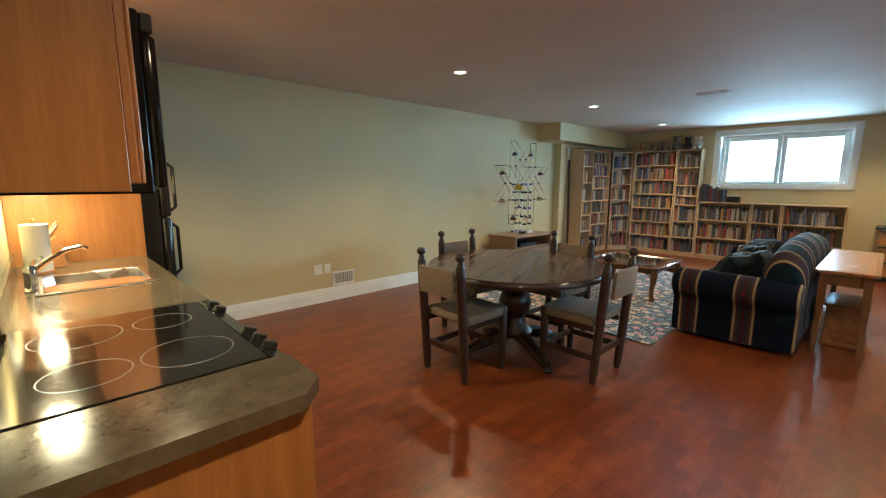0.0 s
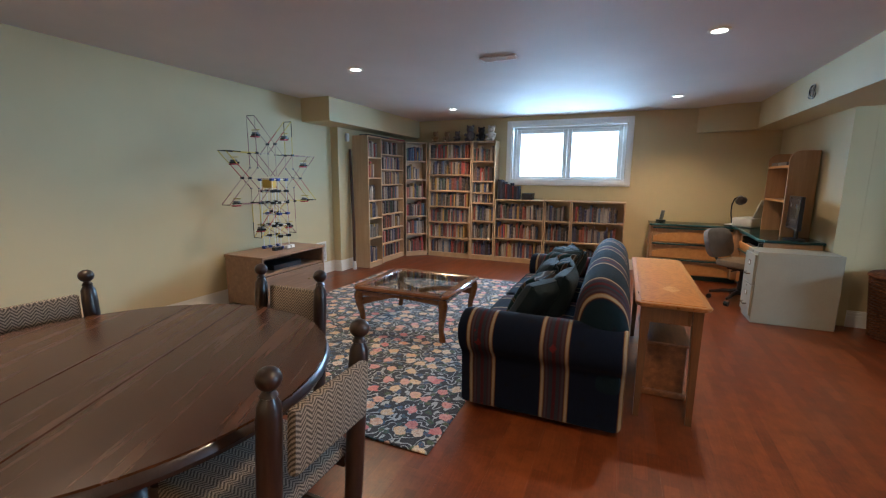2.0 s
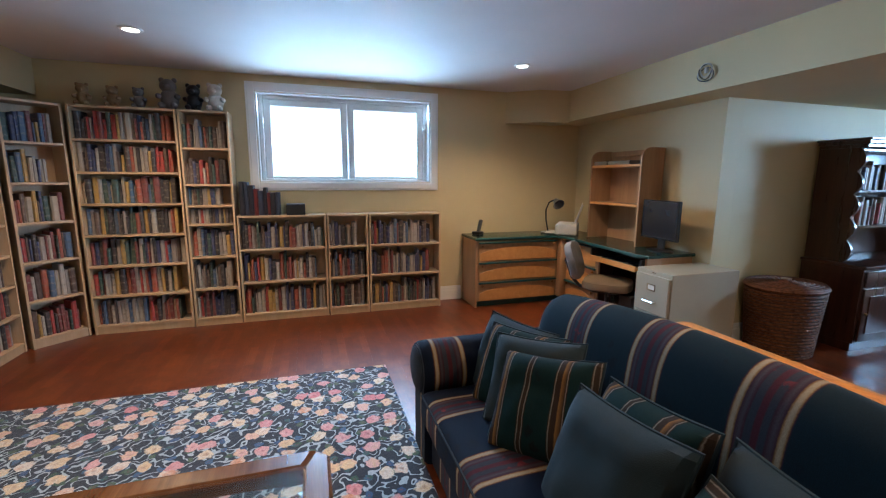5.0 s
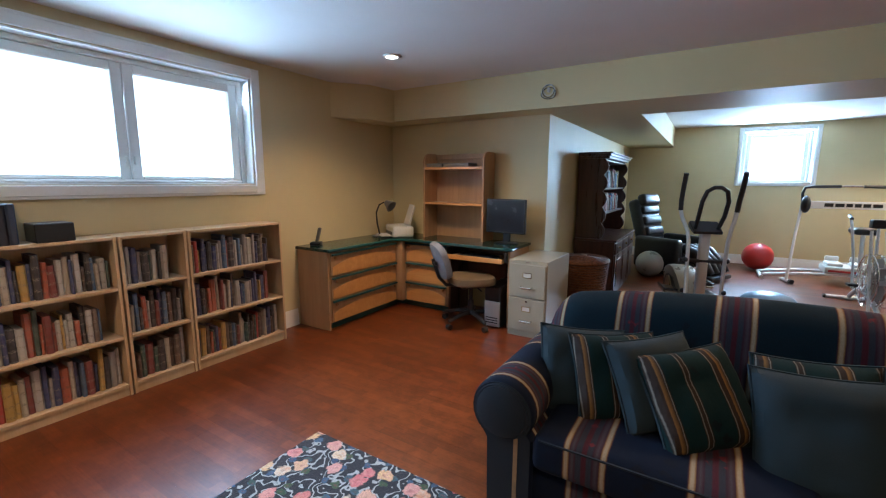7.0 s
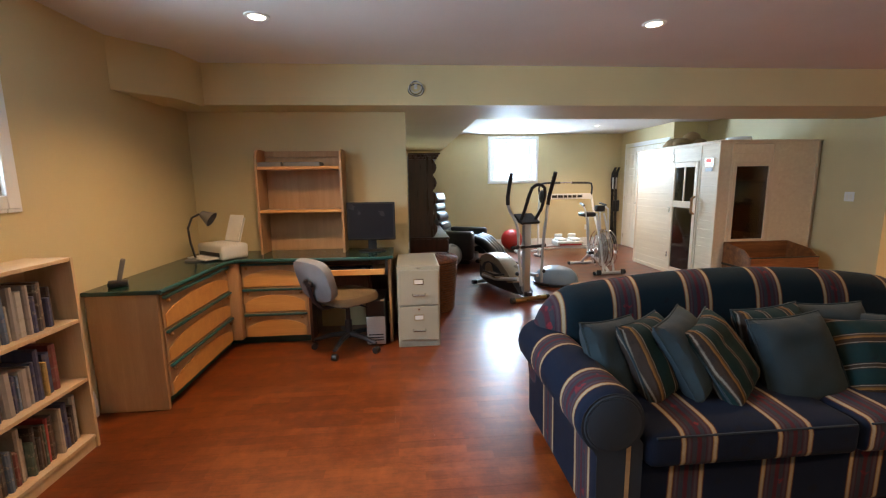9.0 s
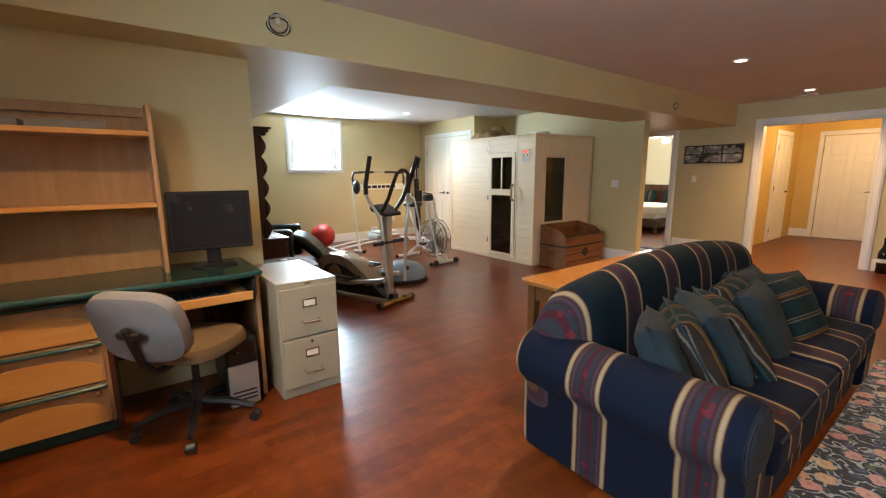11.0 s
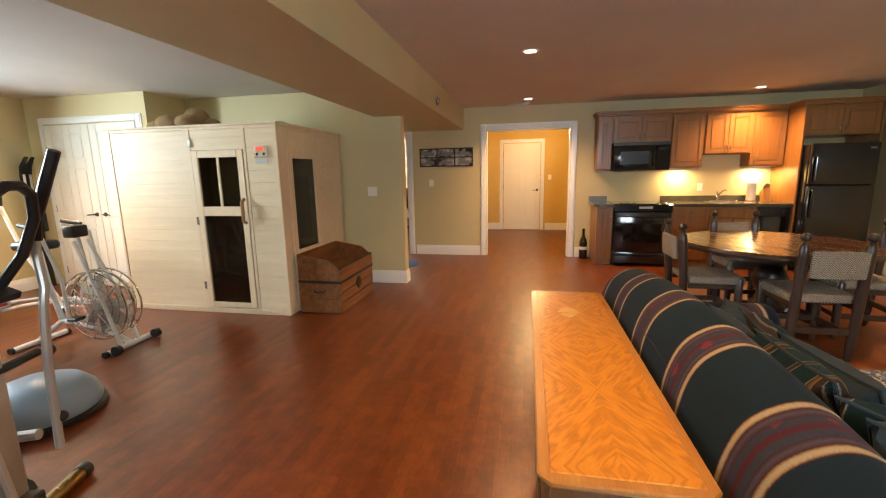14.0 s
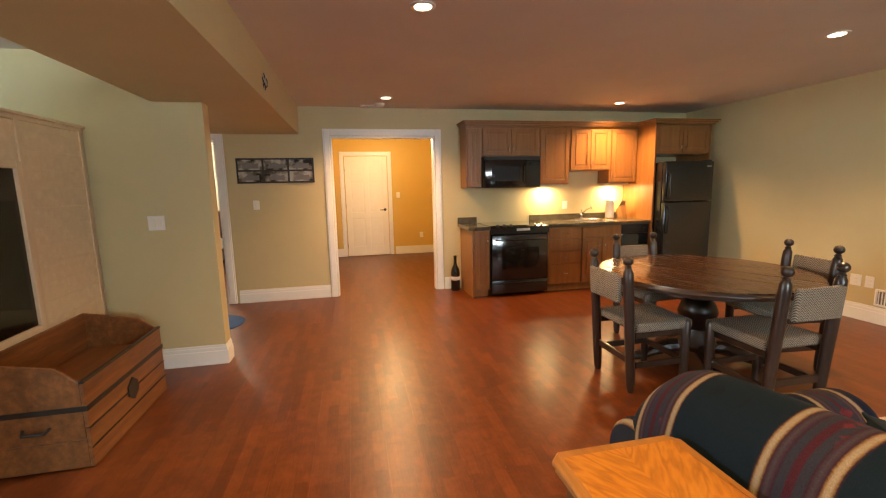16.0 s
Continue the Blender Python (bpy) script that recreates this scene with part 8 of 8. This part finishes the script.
# ---- small things round the bookcases and the tv stand ----
def rod_sculpture():
    """Eight-pointed star of construction rods, in two layers, on a latticed tower."""
    ob = thing("rod_sculpture", "tall star-shaped model built of coloured plastic rods", "model", pose(5.72, 4.99, 0.6005))
    k = 0
    pale = (M_RODPINK, M_YELLOWP, M_RODTAN, M_RODPINK, M_TRIM)

    def rod(p, q, mat=None, r=0.0042):
        nonlocal k
        part("rod", tube([p, q], r, 6), mat or pale[k % 5], ob)
        k += 1

    def joint(p, s=0.015, mat=None):
        part("connector", box(p[0] - s, p[1] - s, p[2] - s * 0.7, p[0] + s, p[1] + s, p[2] + s * 0.7, 0.004), mat or M_SCREEN, ob)
    # tower: two ladders of white rods with dark joints
    for y in (-0.085, 0.085):
        for j in range(7):
            z = 0.025 + 0.128 * j
            for x in (-0.105, -0.02, 0.105):
                if x > -0.05 or j > 3 or j % 2 == 0:
                    joint((x, y, z), 0.021, M_SCREEN if j % 3 else M_BLUEP)
                if j < 6:
                    rod((x, y, z), (x, y, z + 0.128), M_TRIM)
            rod((-0.105, y, z), (0.105, y, z), M_SCREEN if j % 2 else M_TRIM)
            if j in (1, 3):
                rod((-0.105, y, z), (0.105, y, z + 0.128), M_YELLOWP)
                rod((0.105, y, z), (-0.105, y, z + 0.128), M_RODPINK)
    for j in range(7):
        for x in (-0.105, 0.105):
            rod((x, -0.085, 0.025 + 0.128 * j), (x, 0.085, 0.025 + 0.128 * j), M_TRIM)
    for x in (-0.13, -0.06, 0.06, 0.13):
        joint((x, -0.10, 0.022), 0.026, M_SCREEN if x < 0 else M_TRIM)
    part("motor_box", box(-0.10, -0.07, 0.70, -0.03, 0.07, 0.80, 0.006), M_YELLOWP, ob, "yellow motor box on the tower")
    cz, n = 0.808, 8

    def at(r, degrees, y):
        return (r * math.cos(radians(degrees)), y, cz + r * math.sin(radians(degrees)))
    for y in (-0.055, 0.055):
        for i in range(n):
            a = 45 * i
            inner, nxt, tip = at(0.375, a, y), at(0.375, a + 45, y), at(0.70, a + 22.5, y)
            kink = at(0.285, a + 22.5, y)
            joint(inner, 0.016)
            rod(at(0.03, a, y), inner, M_RODPINK if i % 2 else M_RODTAN)
            rod(inner, kink, M_SCREEN if i % 4 == 1 else M_RODPINK)
            rod(kink, nxt, M_RODTAN)
            joint(kink, 0.010, M_LAMPGREY)
            # the two long edges of a point, each of two lengths
            for start, mats in ((inner, (M_SCREEN, M_YELLOWP) if i % 2 else (M_RODPINK, M_RODTAN)), (nxt, (M_YELLOWP, M_REDP) if i % 2 else (M_RODTAN, M_RODPINK))):
                mid = tuple(p * 0.45 + q * 0.55 for p, q in zip(start, tip))
                rod(start, mid, mats[1])
                rod(mid, tip, mats[0])
    for i in range(n):
        tip = at(0.70, 45 * i + 22.5, 0.0)
        rod((tip[0], -0.055, tip[2]), (tip[0], 0.055, tip[2]), M_SCREEN)
        cab = at(0.55, 45 * i + 22.5, 0.0)
        rod((cab[0], -0.055, cab[2]), (cab[0], 0.055, cab[2]), M_YELLOWP)
        part("gondola", box(cab[0] - 0.030, -0.040, cab[2] - 0.065, cab[0] + 0.030, 0.040, cab[2] - 0.045, 0.004), M_SCREEN, ob)
        part("gondola_seat", box(cab[0] - 0.020, -0.035, cab[2] - 0.0445, cab[0] + 0.012, 0.035, cab[2] - 0.025, 0.004), M_LAMPGREY, ob)
        part("gondola_step", box(cab[0] - 0.045, -0.035, cab[2] - 0.078, cab[0] + 0.020, 0.035, cab[2] - 0.0655, 0.003), M_REDP, ob)


M_RODPINK = surface("dusty red plastic rod", (0.33, 0.15, 0.13), 0.4)
M_RODTAN = surface("tan plastic rod", (0.52, 0.40, 0.27), 0.4)
rod_sculpture()


def plush(x, y, z, s, rz, mat, label):
    ob = thing("plush_toy", label, "plush toy", pose(x, y, z, 0, 0, rz), "plush toys on the bookcase")
    bm = ball((0, 0, 0.5 * s), (0.40 * s, 0.36 * s, 0.5 * s), u=14, v=10)
    ball((0, -0.10 * s, 1.10 * s), (0.36 * s, 0.34 * s, 0.33 * s), bm=bm, u=14, v=10)
    for q in (-1, 1):
        ball((q * 0.27 * s, -0.05 * s, 1.38 * s), (0.12 * s, 0.07 * s, 0.12 * s), bm=bm, u=10, v=8)
        ball((q * 0.40 * s, -0.22 * s, 0.60 * s), (0.13 * s, 0.26 * s, 0.13 * s), bm=bm, u=10, v=8)
        ball((q * 0.26 * s, -0.42 * s, 0.15 * s), (0.15 * s, 0.32 * s, 0.15 * s), bm=bm, u=10, v=8)
    ball((0, -0.40 * s, 1.03 * s), (0.15 * s, 0.13 * s, 0.12 * s), bm=bm, u=10, v=8)
    part("body", bm, mat, ob)


for y, s, m_, l_ in ((4.52, 0.105, M_PLUSHTAN, "tan plush animal sitting on the tall bookcase"), (4.30, 0.10, M_PLUSHTAN, "brown plush animal sitting on the tall bookcase"), (4.10, 0.10, M_PLUSHGREY, "grey plush animal on the tall bookcase"),
                     (3.86, 0.15, M_PLUSHGREY, "large dark grey plush animal on the bookcase"), (3.66, 0.13, M_BLACK, "dark plush animal leaning on its neighbour"), (3.48, 0.14, M_PLUSHWHITE, "white plush animal at the end of the bookcase")):
    plush(9.19, y, 2.061, s * 1.25, -90, m_, l_)
ob = thing("folded_banner", "dark red and black folded cloth lying along the bookcase tops", "cloth", pose(8.35, 5.02, 2.061))
part("cloth", box(-0.62, -0.02, 0, 0.55, 0.16, 0.028, 0.010, 2), M_BLACK, ob)
part("red_edge", box(0.0, -0.024, 0.004, 0.55, -0.0205, 0.020), M_REDP, ob)
ob = thing("rain_stick", "long dark wooden stick leaning beside the bookcase", "stick", pose(7.50, 5.16, 0))
part("shaft", tube([(-0.03, -0.02, 0.13), (0.0, 0.0, 0.7), (0.015, 0.03, 1.25), (0.02, 0.05, 1.85)], [0.020, 0.024, 0.022, 0.018], 10), M_HUTCH, ob)
part("foot", lathe([(0.03, 0.0), (0.032, 0.05), (0.022, 0.131)], (-0.03, -0.02, 0), 14), M_WHITESTEEL, ob)
ob = thing("motion_sensor", "white motion sensor box high on the wall", "sensor", pose(7.48, 5.245, 2.02))
part("housing", box(-0.03, -0.045, -0.06, 0.03, 0.0, 0.06, 0.012, 2), M_TRIM, ob)


# ---- floor boards, last ----
def cherry_boards():
    """Three-strip engineered boards, cherry stained, satin lacquer."""
    m, t, p = nodes_of("cherry stained wood boards")
    w = world_coords(t)
    br = t.nodes.new("ShaderNodeTexBrick")
    br.offset, br.offset_frequency = 0.37, 2
    br.inputs["Scale"].default_value = 1.0
    br.inputs["Brick Width"].default_value, br.inputs["Row Height"].default_value, br.inputs["Mortar Size"].default_value = 0.37, 0.0655, 0.0006
    br.inputs["Color1"].default_value, br.inputs["Color2"].default_value, br.inputs["Mortar"].default_value = (0, 0, 0, 1), (1, 1, 1, 1), (0.3, 0.3, 0.3, 1)
    t.links.new(w, br.inputs["Vector"])
    info = t.nodes.new("ShaderNodeObjectInfo")
    g = t.nodes.new("ShaderNodeMapping")
    g.inputs["Scale"].default_value = (1.2, 16, 1)
    t.links.new(w, g.inputs["Vector"])
    grain, cloud = noise_of(t, g.outputs[0], 7, 6, 0.65), noise_of(t, w, 9, 6, 0.72)
    strip = t.nodes.new("ShaderNodeSeparateColor")
    t.links.new(br.outputs["Color"], strip.inputs[0])
    f = math_of(t, "ADD", math_of(t, "MULTIPLY", strip.outputs[0], 0.14), math_of(t, "MULTIPLY", grain, 0.28))
    f = math_of(t, "ADD", f, math_of(t, "MULTIPLY", cloud, 0.60))
    f = math_of(t, "ADD", f, math_of(t, "MULTIPLY", info.outputs["Random"], 0.05))
    t.links.new(ramp(t, f, [(0.30, (0.046, 0.0085, 0.002)), (0.50, (0.112, 0.024, 0.0050)), (0.76, (0.23, 0.060, 0.012))]), p.inputs["Base Color"])
    t.links.new(math_of(t, "MULTIPLY_ADD", cloud, 0.20, 0.24), p.inputs["Roughness"])
    p.inputs["Coat Weight"].default_value, p.inputs["Coat Roughness"].default_value = 0.06, 0.25
    bump_of(t, p, grain, 0.05, 0.002)
    return m


M_FLOOR = cherry_boards()
sub = box(-4.4, -5.85, -0.14, 9.6, 5.5, -0.012)
floor = solid("floor", sub, surface("dark subfloor", (0.03, 0.012, 0.006), 0.8), "cherry-stained wooden floor of long boards", "floor", kind="structure")


def board_mesh(length, width):
    bm = bmesh.new()
    c, lo = 0.0003, -0.0115
    top = [bm.verts.new(v) for v in ((c, c, 0), (length - c, c, 0), (length - c, width - c, 0), (c, width - c, 0))]
    mid = [bm.verts.new(v) for v in ((0.0001, 0.0001, -c), (length - 0.0001, 0.0001, -c), (length - 0.0001, width - 0.0001, -c), (0.0001, width - 0.0001, -c))]
    low = [bm.verts.new((v.co.x, v.co.y, lo)) for v in mid]
    bm.faces.new(top)
    bridge(bm, low, mid)
    bridge(bm, mid, top)
    data = bpy.data.meshes.new("plank")
    bm.to_mesh(data)
    bm.free()
    data.materials.append(M_FLOOR)
    return data


BW, BL = 0.1965, 1.9
FULL = {BL: board_mesh(BL, BW)}
rest = bmesh.new()
count = 0
frng = random.Random(11)
areas = [(WEST, EAST, -0.62, NORTH), (1.72, 7.46, SOUTH, -0.62), (-0.30, 1.72, -2.45, -0.62), (-3.6, WEST, -0.25, 2.25), (-4.35, -0.30, -4.55, -0.42)]
for x0, x1, y0, y1 in areas:
    rows_ = math.ceil((y1 - y0) / BW - 1e-6)
    for j in range(rows_):
        y = y1 - (j + 1) * BW
        wide = BW
        if y < y0:
            wide, y = BW - (y0 - y), y0
        x = x0 - frng.uniform(0, BL - 0.3)
        while x < x1 - 0.01:
            a, b = max(x, x0), min(x + BL, x1)
            near = x0 >= WEST - 0.01 and -3.5 < y
            if wide > BW - 1e-6 and b - a > BL - 1e-6 and near and count < 290:
                ob = new("plank", FULL[BL])
                ob.location = (a, y, 0)
                ob.parent = floor
                count += 1
            elif b - a > 0.004 and wide > 0.003:
                vs = [rest.verts.new((px, py, 0)) for px, py in ((a + 0.0003, y + 0.0003), (b - 0.0003, y + 0.0003), (b - 0.0003, y + wide - 0.0003), (a + 0.0003, y + wide - 0.0003))]
                lo = [rest.verts.new((px, py, -0.0115)) for px, py in ((a + 0.0001, y + 0.0001), (b - 0.0001, y + 0.0001), (b - 0.0001, y + wide - 0.0001), (a + 0.0001, y + wide - 0.0001))]
                rest.faces.new(vs)
                bridge(rest, lo, vs)
            x += BL
tagged(part("cut_planks", rest, M_FLOOR, floor, smooth=False), kind="stuff")
